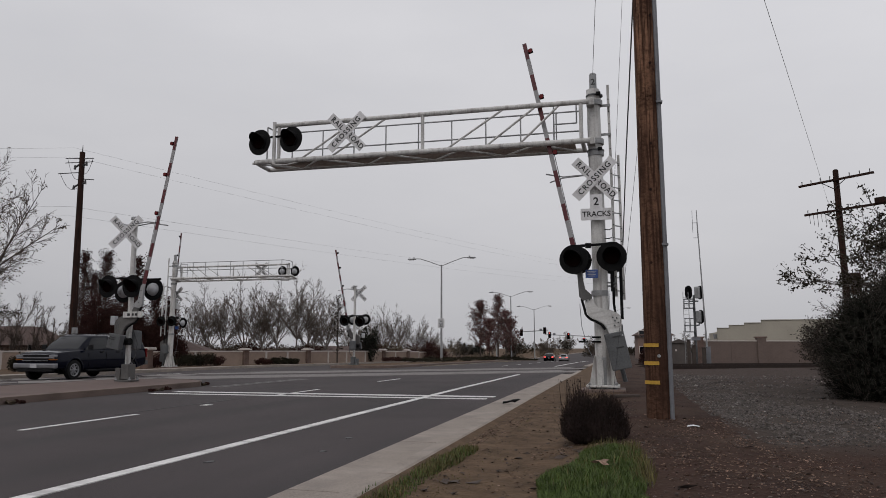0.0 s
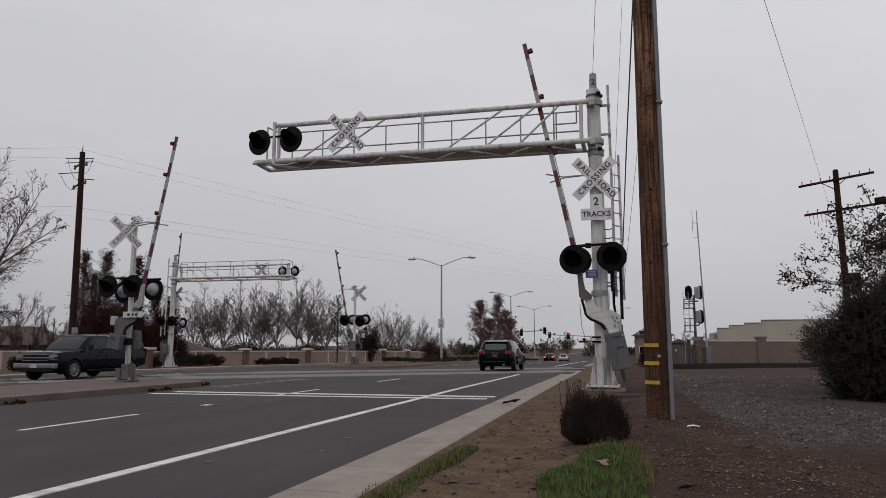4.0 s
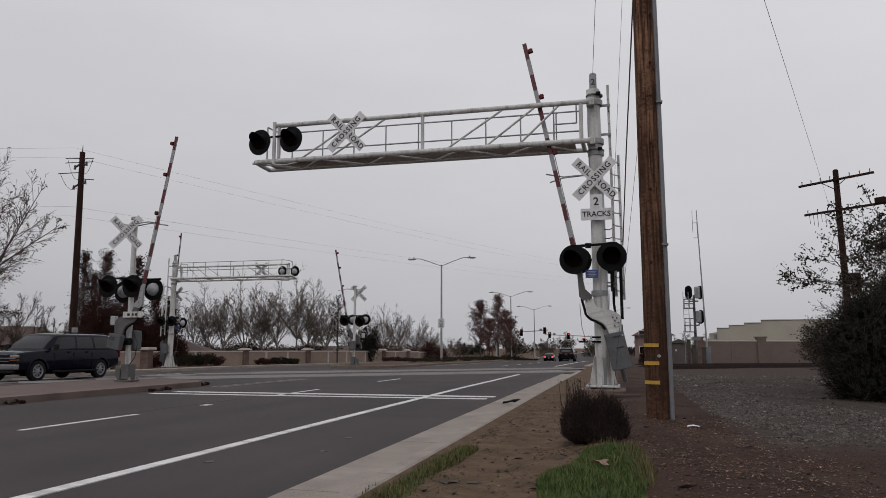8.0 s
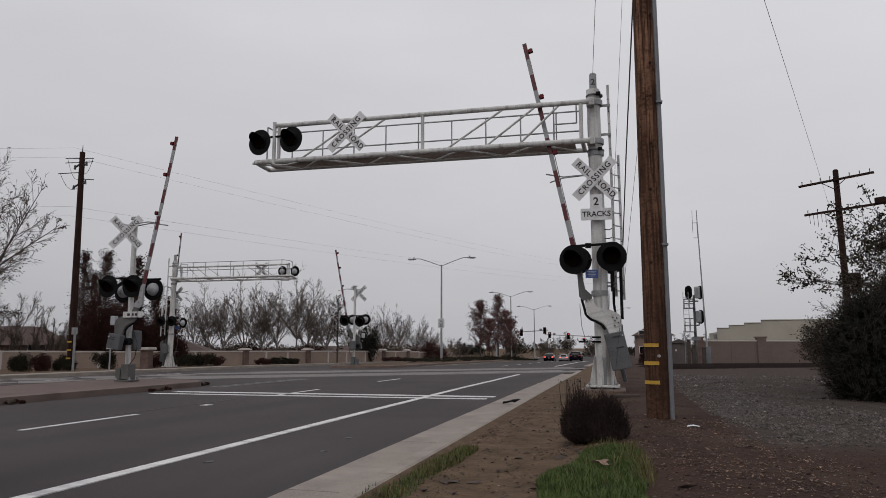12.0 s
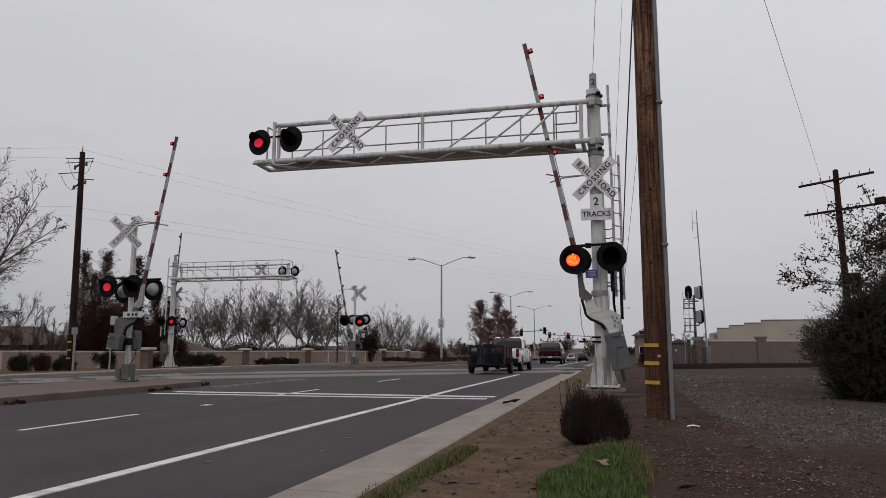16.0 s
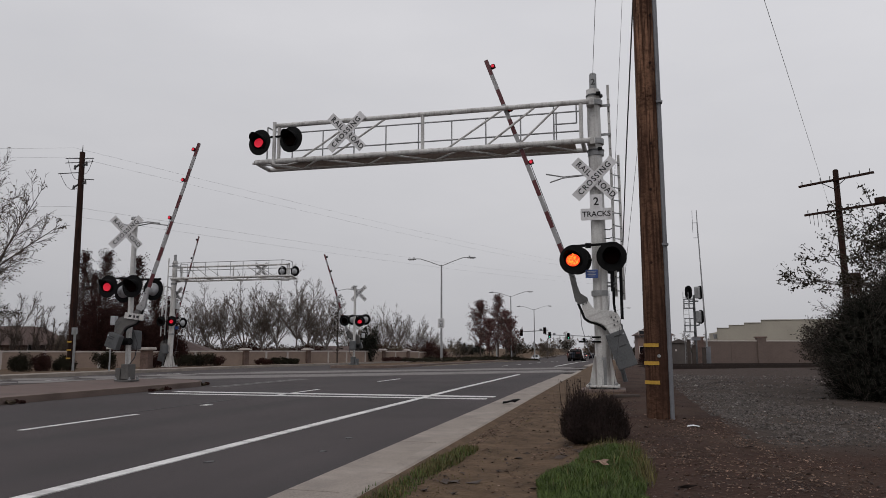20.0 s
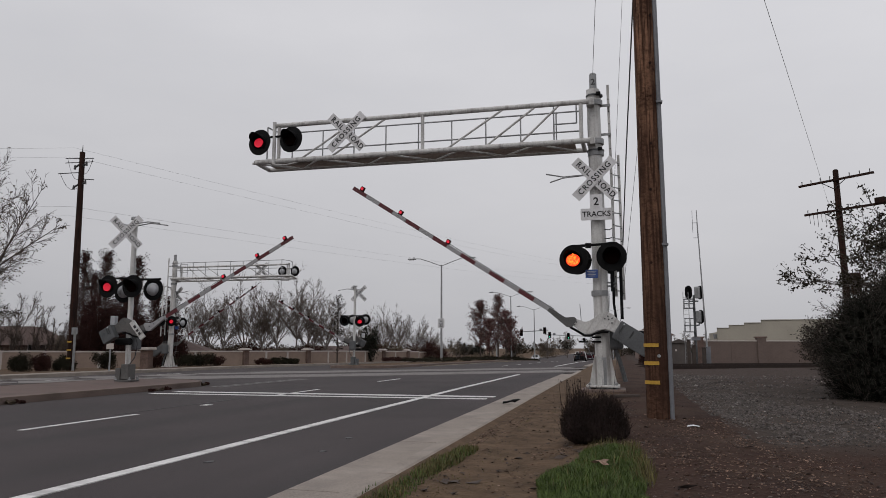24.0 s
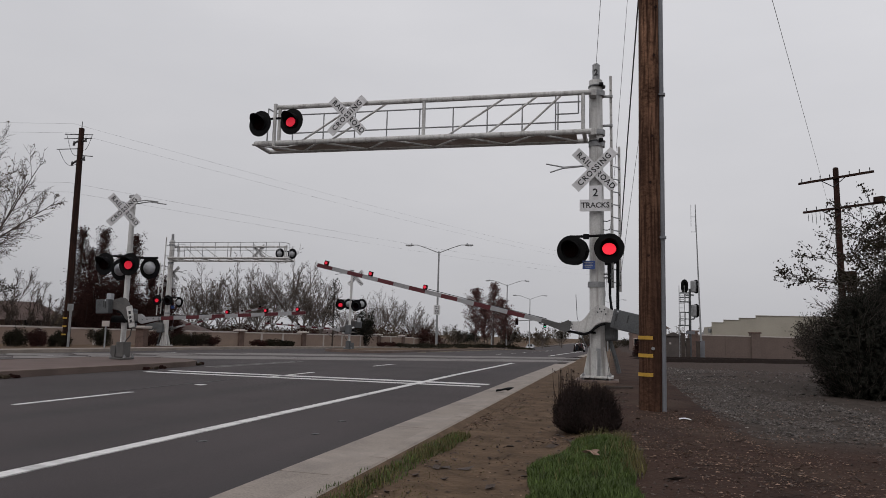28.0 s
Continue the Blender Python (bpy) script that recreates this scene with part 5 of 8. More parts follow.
        gh = [(-half + 0.06, 1.16, 1.18, 0.90, 0.86), (-half + 0.10, 1.18, 1.40, 0.925, 0.84), (-half + 0.22, 1.19, roof - 0.11, 0.93, 0.79), (-half + 0.36, 1.19, roof - 0.03, 0.93, 0.77), (-half + 0.8, 1.185, roof, 0.93, 0.77), (0.0, 1.18, roof, 0.93, 0.77), (yb1 - 0.85, 1.165, roof - 0.02, 0.93, 0.765), (yb1 - 0.62, 1.16, roof - 0.09, 0.93, 0.76), (yb1 - 0.25, 1.15, 1.44, 0.92, 0.80), (yb1 + 0.02, 1.14, 1.155, 0.90, 0.82)]
        if long:
            sd = ((-half + 0.32, -1.12, -half + 0.42, -1.12), (-1.02, -0.12, -1.02, -0.16), (-0.04, yb1 - 0.16, -0.08, yb1 - 0.66))
        else:
            sd = ((-half + 0.14, -1.02, -half + 0.27, -1.02), (-0.86, 0.02, -0.86, -0.04), (0.12, yb1 - 0.16, 0.06, yb1 - 0.66))
        greenhouse(e, paint, gh, sd, (yb1 - 0.04, yb1 - 0.56), (-half + 0.085, -half + 0.24), u_glass=0.97)
        arches(e, W, (axle_r, axle_f), r, paint)
        lamps(e, [("tail_lamp", (0.90, -half + 0.01, 1.03), (0.15, 0.10, 0.38), M_TAIL, "red and amber tail lamp"), ("tail_lamp", (-0.90, -half + 0.01, 1.03), (0.15, 0.10, 0.38), M_TAIL, "red and amber tail lamp"),
                  ("indicator_lens", (0.90, -half - 0.045, 1.15), (0.13, 0.015, 0.09), M_AMBER, ""), ("indicator_lens", (-0.90, -half - 0.045, 1.15), (0.13, 0.015, 0.09), M_AMBER, ""),
                  ("rear_bumper", (0, -half - 0.06, 0.60), (1.90, 0.18, 0.20), M_CWT, "dull grey chrome rear bumper"), ("number_plate", (0.0, -half - 0.16, 0.62), (0.31, 0.02, 0.15), M_PLATE, "white number plate"),
                  ("tow_hitch", (0, -half - 0.1, 0.42), (0.2, 0.3, 0.09), M_BLACK, ""), ("badge", (-0.62, -half - 0.02, 0.86), (0.22, 0.03, 0.035), M_CHROME, ""), ("badge", (0.55, -half - 0.02, 0.86), (0.18, 0.03, 0.04), M_CHROME, ""),
                  ("tailgate_handle", (0, -half - 0.015, 1.10), (0.24, 0.04, 0.04), M_BLACK, ""),
                  ("front_bumper", (0, fo + 0.02, 0.56), (1.90, 0.18, 0.20), M_CHROME, "grey chrome front bumper"), ("lower_valance", (0, fo - 0.01, 0.40), (1.6, 0.14, 0.12), M_TRIM, ""),
                  ("grille", (0, fo + 0.005, 0.87), (1.15, 0.08, 0.26), M_TRIM, "dark grille"), ("grille_bar", (0, fo + 0.05, 0.865), (1.72, 0.03, 0.045), M_CHROME, "chrome grille bar"), ("grille_bar", (0, fo + 0.045, 0.985), (1.16, 0.03, 0.02), M_CHROME, ""), ("grille_bar", (0, fo + 0.045, 0.755), (1.16, 0.03, 0.02), M_CHROME, ""),
                  ("headlamp", (0.75, fo - 0.02, 0.935), (0.34, 0.10, 0.10), M_HEADLAMP, "clear headlamp"), ("headlamp", (-0.75, fo - 0.02, 0.935), (0.34, 0.10, 0.10), M_HEADLAMP, "clear headlamp"),
                  ("indicator_lens", (0.75, fo - 0.02, 0.80), (0.34, 0.10, 0.045), M_AMBER, ""), ("indicator_lens", (-0.75, fo - 0.02, 0.80), (0.34, 0.10, 0.045), M_AMBER, ""),
                  ("number_plate", (0, fo + 0.12, 0.56), (0.30, 0.02, 0.14), M_PLATE, "white number plate")])
        for s in (-1, 1):
            part("roof_rail", run(B(), [(s * 0.66, -half + 0.45, roof), (s * 0.66, -half + 0.6, roof + 0.045), (s * 0.66, yb1 - 1.3, roof + 0.04), (s * 0.66, yb1 - 1.1, roof - 0.02)], 0.014), M_TRIM, e)
            if kind == "tall":
                part("side_moulding", box(B(), (s * (W + 0.018), -0.42, 0.74), (0.025, 0.80, 0.055), bevel=0.006), M_CHROME, e, "bright side moulding")
                part("side_moulding", box(B(), (s * (W + 0.018), 0.54, 0.74), (0.025, 1.02, 0.055), bevel=0.006), M_CHROME, e, "bright side moulding")
            part("running_board", box(B(), (s * 0.97, 0, 0.36), (0.18, 2 * wbase - 0.95, 0.06), bevel=0.01), M_TRIM, e)
            part("mirror", box(B(), (s * 1.10, yb1 - 0.30, 1.28), (0.20, 0.10, 0.20), bevel=0.035), M_TRIM, e)
            for y in (-0.20, 0.78):
                part("door_handle", box(B(), (s * (W - 0.012), y - 0.45, 1.08), (0.03, 0.17, 0.045), bevel=0.006), M_TRIM, e)
            for y in (-0.92, 0.07, 1.08):
                part("door_seam", box(B(), (s * (W + 0.004), y, 0.74), (0.012, 0.008, 0.62)), M_BLACK, e)
        spokes, rim = (6, M_CHROMEWHEEL) if kind == "tall" else (8, M_RIM)
        if kind == "tall":
            part("roof_rack", box(B(), (0, -half + 0.55, roof + 0.05), (1.3, 0.05, 0.03), bevel=0.008), M_TRIM, e)
            for q in range(9):
                part("pillar_vent", box(B(), (0.925 - 0.013 * q, -half + 0.23 + 0.012 * q, 1.24 + 0.06 * q), (0.012, 0.09, 0.022)), M_BLACK, e)
    ws = []
    for y in (axle_r, axle_f):
        for s in (-1, 1):
            ws.append(wheel(e, s * (W - 0.105), y, r, s, rim, spokes, rim=0.75 if kind == "tall" else 0.72 if kind == "crossover" else 0.62))
    part("underbody", box(B(), (0, 0, 0.34), (1.5, 2 * half - 1.0, 0.16)), M_BLACK, e)
    return e, ws, r


def pickup():
    e = thing("pickup_truck", (0, 0, 0), "white extended-cab pickup truck towing a rusty trailer", "truck", "cars")
    W, r, wb = 0.99, 0.385, 1.82
    st = [(-2.95, 0.62, 1.06, 0.92, 0.95, 0.0), (-2.90, 0.50, 1.12, 0.97, 0.955, 0.0), (-2.4, 0.44, 1.13, W, 0.96, 0.0), (-0.7, 0.42, 1.13, W, 0.96, 0.0), (1.3, 0.38, 1.13, W, 0.96, 0.0), (2.0, 0.40, 1.09, 0.98, 0.93, 0.02), (2.5, 0.44, 1.03, 0.95, 0.89, 0.02), (2.70, 0.50, 0.94, 0.88, 0.83, 0.0)]
    part("body", shell(st, (-wb, wb), r, W), M_PAINT_WHITE, e, "white body", smooth=True)
    part("bed_opening", box(B(), (0, -1.72, 1.125), (1.55, 2.2, 0.02)), M_TRIM, e, "black truck bed liner")
    gh = [(-0.62, 1.11, 1.13, 0.92, 0.90), (-0.595, 1.12, 1.30, 0.935, 0.885), (-0.50, 1.12, 1.64, 0.935, 0.84), (-0.44, 1.12, 1.71, 0.935, 0.82), (-0.30, 1.12, 1.735, 0.935, 0.81), (0.1, 1.12, 1.745, 0.935, 0.81), (0.62, 1.12, 1.735, 0.935, 0.805), (0.84, 1.12, 1.66, 0.93, 0.80), (1.18, 1.11, 1.37, 0.92, 0.81), (1.45, 1.10, 1.115, 0.90, 0.82)]
    greenhouse(e, M_PAINT_WHITE, gh, ((-0.40, 0.02, -0.33, 0.0), (0.12, 1.08, 0.08, 0.70)), (1.39, 0.88), (-0.612, -0.47), u_glass=0.97)
    arches(e, W, (-wb, wb), r, M_PAINT_WHITE)
    lamps(e, [("tail_lamp", (0.90, -2.93, 0.93), (0.15, 0.12, 0.40), M_TAIL, "red tail lamp"), ("tail_lamp", (-0.90, -2.93, 0.93), (0.15, 0.12, 0.40), M_TAIL, "red tail lamp"),
              ("indicator_lens", (0.90, -2.995, 0.95), (0.13, 0.015, 0.08), M_AMBER, ""), ("indicator_lens", (-0.90, -2.995, 0.95), (0.13, 0.015, 0.08), M_AMBER, ""),
              # bumper is chrome; its dark reflection is put into the black trim colour
              ("rear_bumper", (0, -3.02, 0.57), (1.9, 0.18, 0.20), M_TRIM, "chrome rear bumper with its dark reflection put into the colour"), ("tailgate_badge", (-0.2, -2.955, 0.86), (0.9, 0.012, 0.07), M_GALV, ""),
              ("tailgate_handle", (0, -2.955, 1.02), (0.22, 0.03, 0.07), M_TRIM, ""), ("brake_lamp", (0, -0.475, 1.735), (0.34, 0.06, 0.035), M_TAIL, "high brake lamp"), ("front_bumper", (0, 2.72, 0.55), (1.86, 0.16, 0.2), M_CHROME, ""),
              ("grille", (0, 2.68, 0.83), (1.1, 0.06, 0.25), M_TRIM, ""), ("headlamp", (0.73, 2.62, 0.88), (0.34, 0.12, 0.16), M_HEADLAMP, ""), ("headlamp", (-0.73, 2.62, 0.88), (0.34, 0.12, 0.16), M_HEADLAMP, "")])
    for s in (-1, 1):
        part("mirror", box(B(), (s * 1.12, 1.02, 1.26), (0.20, 0.12, 0.22), bevel=0.03), M_TRIM, e)
        part("door_handle", box(B(), (s * (W + 0.006), 0.15, 0.98), (0.03, 0.17, 0.05), bevel=0.006), M_TRIM, e)
        for y in (-0.45, 0.07, 1.10):
            part("door_seam", box(B(), (s * (W + 0.008), y, 0.76), (0.012, 0.010, 0.68)), M_TRIM, e)
        part("bed_rail", box(B(), (s * 0.90, -1.78, 1.135), (0.14, 2.2, 0.03), bevel=0.01), M_TRIM, e)
    part("underbody", box(B(), (0, 0, 0.40), (1.4, 4.6, 0.18)), M_BLACK, e)
    ws = [wheel(e, s * (W - 0.105), y, r, s, M_RIMGREY, 8, rim=0.62) for y in (-wb, wb) for s in (-1, 1)]
    return e, ws, r


def trailer():
    """An open box trailer of rusty sheet with tools standing in it; origin at its axle."""
    e = thing("box_trailer", (0, 0, 0), "rusty brown steel box trailer loaded with tools", "trailer")
    W, r, y0, y1, z0, z1 = 0.72, 0.34, -1.02, 1.50, 0.42, 1.24
    part("floor", box(B(), (0, (y0 + y1) / 2, z0), (2 * W, y1 - y0, 0.06)), M_RUST, e)
    for s in (-1, 1):
        part("side_panel", box(B(), (s * W, (y0 + y1) / 2, (z0 + 0.24 + z1) / 2 + (y0 + y1) * 0), (0.03, y1 - y0, z1 - z0 - 0.24)), M_RUST, e, "rusty brown side sheet")
        part("lower_panel", box(B(), (s * W, (y0 + y1) / 2, z0 + 0.10), (0.04, y1 - y0, 0.27)), M_RUSTDARK, e, "dark rusted lower frame")
        for y in (y0 + 0.03, -0.15, 0.70, y1 - 0.03):
            part("side_post", box(B(), (s * (W + 0.03), y, (z0 + z1) / 2), (0.05, 0.05, z1 - z0 + 0.02)), M_RUSTDARK, e)
        part("top_rail", box(B(), (s * (W + 0.02), (y0 + y1) / 2, z1), (0.07, y1 - y0 + 0.04, 0.05)), M_RUST, e)
        part("chassis_rail", box(B(), (s * (W - 0.05), (y0 + y1) / 2, z0 - 0.08), (0.08, y1 - y0, 0.12)), M_TRIM, e)
        fv = B()
        edge = ((-0.47, 0.44), (-0.36, 0.735), (0.36, 0.735), (0.47, 0.44))
        for (ya, za), (yb, zb) in zip(edge, edge[1:]):
            q = [(W + 0.04, ya, za), (W + 0.27, ya, za), (W + 0.27, yb, zb), (W + 0.04, yb, zb)]
            fv.faces.new([fv.verts.new((s * x, y, z)) for x, y, z in q])
            fv.faces.new([fv.verts.new((s * x, y, z + (0.012 if ya == -0.36 else 0.0))) for x, y, z in q[::-1]])
            fv.faces.new([fv.verts.new(p) for p in ((s * (W + 0.27), ya, za), (s * (W + 0.27), ya, za - 0.05), (s * (W + 0.27), yb, zb - 0.05), (s * (W + 0.27), yb, zb))])
        part("mudguard", fv, M_RUSTDARK, e)
    part("front_panel", box(B(), (0, y1, (z0 + z1) / 2), (2 * W, 0.03, z1 - z0)), M_RUST, e, "rusty brown front sheet")
    # open tailgate frame of bars and mesh
    for x in (-W, -0.42, -0.2, 0.42, W):
        part("gate_bar", box(B(), (x, y0, (z0 + z1) / 2), (0.05, 0.05, z1 - z0 + 0.04)), M_TRIM, e)
    for z in (z0 + 0.02, z0 + 0.42, z1):
        part("gate_bar", box(B(), (0, y0, z), (2 * W, 0.05, 0.05)), M_TRIM, e)
    part("plate_bar", box(B(), (-0.55, y0 - 0.04, z1 - 0.16), (0.26, 0.01, 0.13)), M_CONDUIT, e, "small plate")
    part("drawbar", run(B(), [(-0.5, y1, z0 - 0.06), (0, y1 + 1.05, z0 - 0.08), (0.5, y1, z0 - 0.06)], 0.045), M_RUST, e)
    part("axle", tube(B(), (-W, 0, r), (W, 0, r), 0.04), M_TRIM, e)
    ws = [wheel(e, s * (W + 0.17), 0, r, s, M_CWT, 6, 0.2, rim=0.55) for s in (-1, 1)]
    # load, strapped down: barrel, crates, a red machine, standing tools
    part("barrel", tube(B(), (-0.32, -0.62, z0 + 0.03), (-0.32, -0.62, z0 + 0.74), 0.27, seg=18), M_BINBLUE, e, "dark blue plastic barrel")
    part("crate", box(B(), (0.32, -0.4, z0 + 0.3), (0.6, 0.7, 0.5), bevel=0.03), M_TRIM, e, "dark crate")
    part("fuel_can", box(B(), (0.30, -0.55, z0 + 0.63), (0.3, 0.2, 0.15), bevel=0.03), M_TOOLRED, e, "red fuel can")
    part("machine_engine", box(B(), (-0.1, 0.4, z1 - 0.15), (0.5, 0.5, 0.5), bevel=0.05), M_TRIM, e, "dark machine engine")
    bm = B()
    box(bm, (-0.02, 0.35, z1 + 0.36), (0.20, 0.24, 0.15), Matrix.Rotation(0.4, 4, "X"), bevel=0.04)
    box(bm, (0.04, 0.45, z1 + 0.44), (0.28, 0.22, 0.04), Matrix.Rotation(-0.3, 4, "X"), bevel=0.02)
    tube(bm, (0.0, 0.35, z1 - 0.2), (0.0, 0.35, z1 + 0.32), 0.03)
    part("red_hopper", bm, M_TOOLRED, e, "faded red machine hopper")
    bm = B()
    run(bm, [(0.45, 0.85, z1 - 0.5), (0.43, 0.9, z1 + 0.30), (0.33, 0.9, z1 + 0.52)], 0.03)
    run(bm, [(0.52, 0.95, z1 - 0.5), (0.54, 0.95, z1 + 0.48), (0.46, 0.95, z1 + 0.52), (0.62, 0.95, z1 + 0.53)], 0.025)
    box(bm, (0.36, 0.9, z1 + 0.46), (0.12, 0.06, 0.14), bevel=0.02)
    part("red_handles", bm, M_TOOLRED, e, "red machine handles")
    bm = B()
    for k in range(5):
        run(bm, [(-0.6 + 0.16 * k, 0.1, z0 + 0.1), (-0.5 + 0.15 * k, 0.3, z1 + 0.25 + 0.1 * (k % 3))], 0.018, 6)
    part("tool_handles", bm, M_BARK, e)
    return e, ws, r


def small_car(paint, label):
    e = thing("sedan_car", (0, 0, 0), label, "car", "cars")
    W, r, wb = 0.88, 0.32, 1.35
    st = [(-2.3, 0.5, 0.85, 0.74, 0.74, 0), (-2.2, 0.36, 0.98, 0.84, 0.82, 0), (-1.3, 0.26, 0.98, W, 0.86, 0), (0.8, 0.26, 0.95, W, 0.86, 0.01), (1.7, 0.28, 0.84, 0.86, 0.82, 0.03), (2.2, 0.36, 0.70, 0.78, 0.74, 0.01), (2.3, 0.42, 0.62, 0.7, 0.68, 0)]
    part("body", shell(st, (-wb, wb), r, W), paint, e, smooth=True)
    gh = [(-1.80, 0.95, 0.97, 0.78, 0.66), (-1.45, 0.95, 1.20, 0.79, 0.62), (-1.05, 0.95, 1.38, 0.80, 0.60), (-0.4, 0.94, 1.43, 0.80, 0.60), (0.2, 0.93, 1.38, 0.80, 0.60), (0.65, 0.92, 1.15, 0.80, 0.64), (1.0, 0.90, 0.92, 0.79, 0.68)]
    greenhouse(e, paint, gh, ((-1.15, -0.40, -0.95, -0.42), (-0.32, 0.62, -0.36, 0.22)), (0.95, 0.26), (-1.74, -1.10))
    arches(e, W, (-wb, wb), r, paint)
    lamps(e, [("tail_lamp", (0.62, -2.27, 0.84), (0.34, 0.1, 0.15), M_TAILGLOW, "lit red tail lamp"), ("tail_lamp", (-0.62, -2.27, 0.84), (0.34, 0.1, 0.15), M_TAILGLOW, "lit red tail lamp"), ("number_plate", (0, -2.31, 0.7), (0.3, 0.02, 0.14), M_PLATE, "number plate")])
    part("underbody", box(B(), (0, 0, 0.30), (1.4, 3.9, 0.14)), M_BLACK, e)
    for y in (-wb, wb):
        for s in (-1, 1):
            wheel(e, s * (W - 0.1), y, r, s, M_RIM, 5, 0.2)
    return e


suv_dark, suv_dark_wheels, _r1 = suv("suv", "near-black crossover car with red tail lamps", M_PAINT_DARK, "crossover")
suv_maroon, suv_maroon_wheels, _r2 = suv("suv", "maroon full-size sport utility vehicle with chrome wheels", M_PAINT_MAROON, "tall")
suv_navy, suv_navy_wheels, _r3 = suv("suv", "dark navy long sport utility vehicle in the oncoming lane", M_PAINT_NAVY, "long")
truck, truck_wheels, _r4 = pickup()
cart, cart_wheels, _r5 = trailer()
queue_cars = [small_car(M_PAINT_DARK, "dark car with lit tail lamps far down the road"), small_car(M_PAINT_SILVER, "silver car waiting far down the road"), small_car(M_PAINT_SILVER, "pale car waiting in the oncoming lane far off")]


# ---- plants ----
def prism(v, f, p0, p1, r0, r1, n=5):
    d = (p1 - p0)
    if d.length < 1e-5:
        return
    q = d.to_track_quat("Z", "Y")
    b = len(v)
    for p, r in ((p0, r0), (p1, r1)):
        for k in range(n):
            a = 2 * math.pi * k / n
            v.append(p + q @ Vector((r * math.cos(a), r * math.sin(a), 0)))
    for k in range(n):
        f.append((b + k, b + (k + 1) % n, b + n + (k + 1) % n, b + n + k))


def leaf(v, f, p, size, rg, flat=False):
    a = Vector((rg.gauss(0, 1), rg.gauss(0, 1), rg.gauss(0, 0.15 if flat else 1)))
    a = a.normalized() if a.length > 1e-4 else Vector((1, 0, 0))
    u = a.cross(Vector((rg.gauss(0, 1), rg.gauss(0, 1), rg.gauss(0, 1)))).normalized()
    b = len(v)
    s = size * rg.uniform(0.6, 1.3)
    v += [p - a * s * 0.5, p + u * s * 0.28 + a * s * 0.05, p + a * s * 0.5, p - u * s * 0.28 + a * s * 0.05]
    f.append((b, b + 1, b + 2, b + 3))


def clump(v, f, c, radii, n, size, rg, shell=0.55):
    for _ in range(n):
        d = Vector((rg.gauss(0, 1), rg.gauss(0, 1), rg.gauss(0, 1))).normalized() * (shell + (1 - shell) * rg.random())
        leaf(v, f, Vector(c) + Vector((d.x * radii[0], d.y * radii[1], d.z * radii[2])), size, rg)


def tree(loc, label, height, seed, bark, leafmat=None, lean=0.0, spread=0.55, splits=(5, 4, 3, 3), first=0.22, leaves=0, leafsize=0.12, upward=0.55, group="trees", trunk_r=None, depth=4, name="tree", thin=0.004, wob=0.12):
    """A tapered trunk that forks again and again; leaves sit on the outer twigs."""
    rg = random.Random(seed)
    e = thing(name, loc, label, "tree", group)
    tv, tf, cv, cf, lv, lf = [], [], [], [], [], []
    r0 = trunk_r or height * 0.016
    ends = []

    def grow(p, d, length, r, lev):
        segs = 3 if lev < 2 else 2
        q, dd = p, d.copy()
        pts = [p]
        for s in range(segs):
            dd = (dd + Vector((rg.gauss(0, wob), rg.gauss(0, wob), rg.gauss(0, wob * 0.6) + 0.05 * upward))).normalized()
            n2 = q + dd * (length / segs)
            ra, rb = max(thin, r * (1 - 0.45 * s / segs)), max(thin * 0.7, r * (1 - 0.45 * (s + 1) / segs))
            if lev == 0:
                prism(tv, tf, q, n2, ra, rb, 8)
            else:
                prism(cv, cf, q, n2, ra, rb, 4 if lev < 3 else 3)
            q = n2
            pts.append(q)
        if lev >= depth:
            ends.append((pts[-2], pts[-1]))
            return
        k = splits[min(lev, len(splits) - 1)]
        for i in range(k):
            along = rg.uniform(0.45, 1.0) if (i and lev) or (lev == 0 and i > 2) else 1.0
            base = pts[-1] if along > 0.98 else pts[0].lerp(pts[-1], along)
            az = 2 * math.pi * (i + rg.random() * 0.7) / k
            side = Vector((math.cos(az), math.sin(az), 0))
            side = (side - dd * side.dot(dd)).normalized()
            tilt = spread * rg.uniform(0.55, 1.25)
            nd = (dd * math.cos(tilt) + side * math.sin(tilt) + Vector((0, 0, upward * 0.35))).normalized()
            grow(base, nd, length * rg.uniform(0.58, 0.82) if lev else height * rg.uniform(0.22, 0.32), r * 0.5 * rg.uniform(0.8, 1.1), lev + 1)
    d0 = Vector((math.sin(lean), 0, math.cos(lean)))
    grow(Vector((0, 0, -0.15)), d0, height * first, r0, 0)
    top = max(p.z for p in cv)
    raw("trunk", tv, tf, bark, e, smooth=True)
    raw("crown", cv, cf, bark, e)
    if leaves and leafmat:
        for _ in range(leaves):
            a, b = ends[rg.randrange(len(ends))]
            p = a.lerp(b, rg.random()) + Vector((rg.gauss(0, 1), rg.gauss(0, 1), rg.gauss(0, 1))) * leafsize * 0.8
            leaf(lv, lf, p, leafsize, rg)
        raw("foliage", lv, lf, leafmat, e)
    return e, top


def fit_height(e, top, height):
    e.scale = (height / top,) * 3


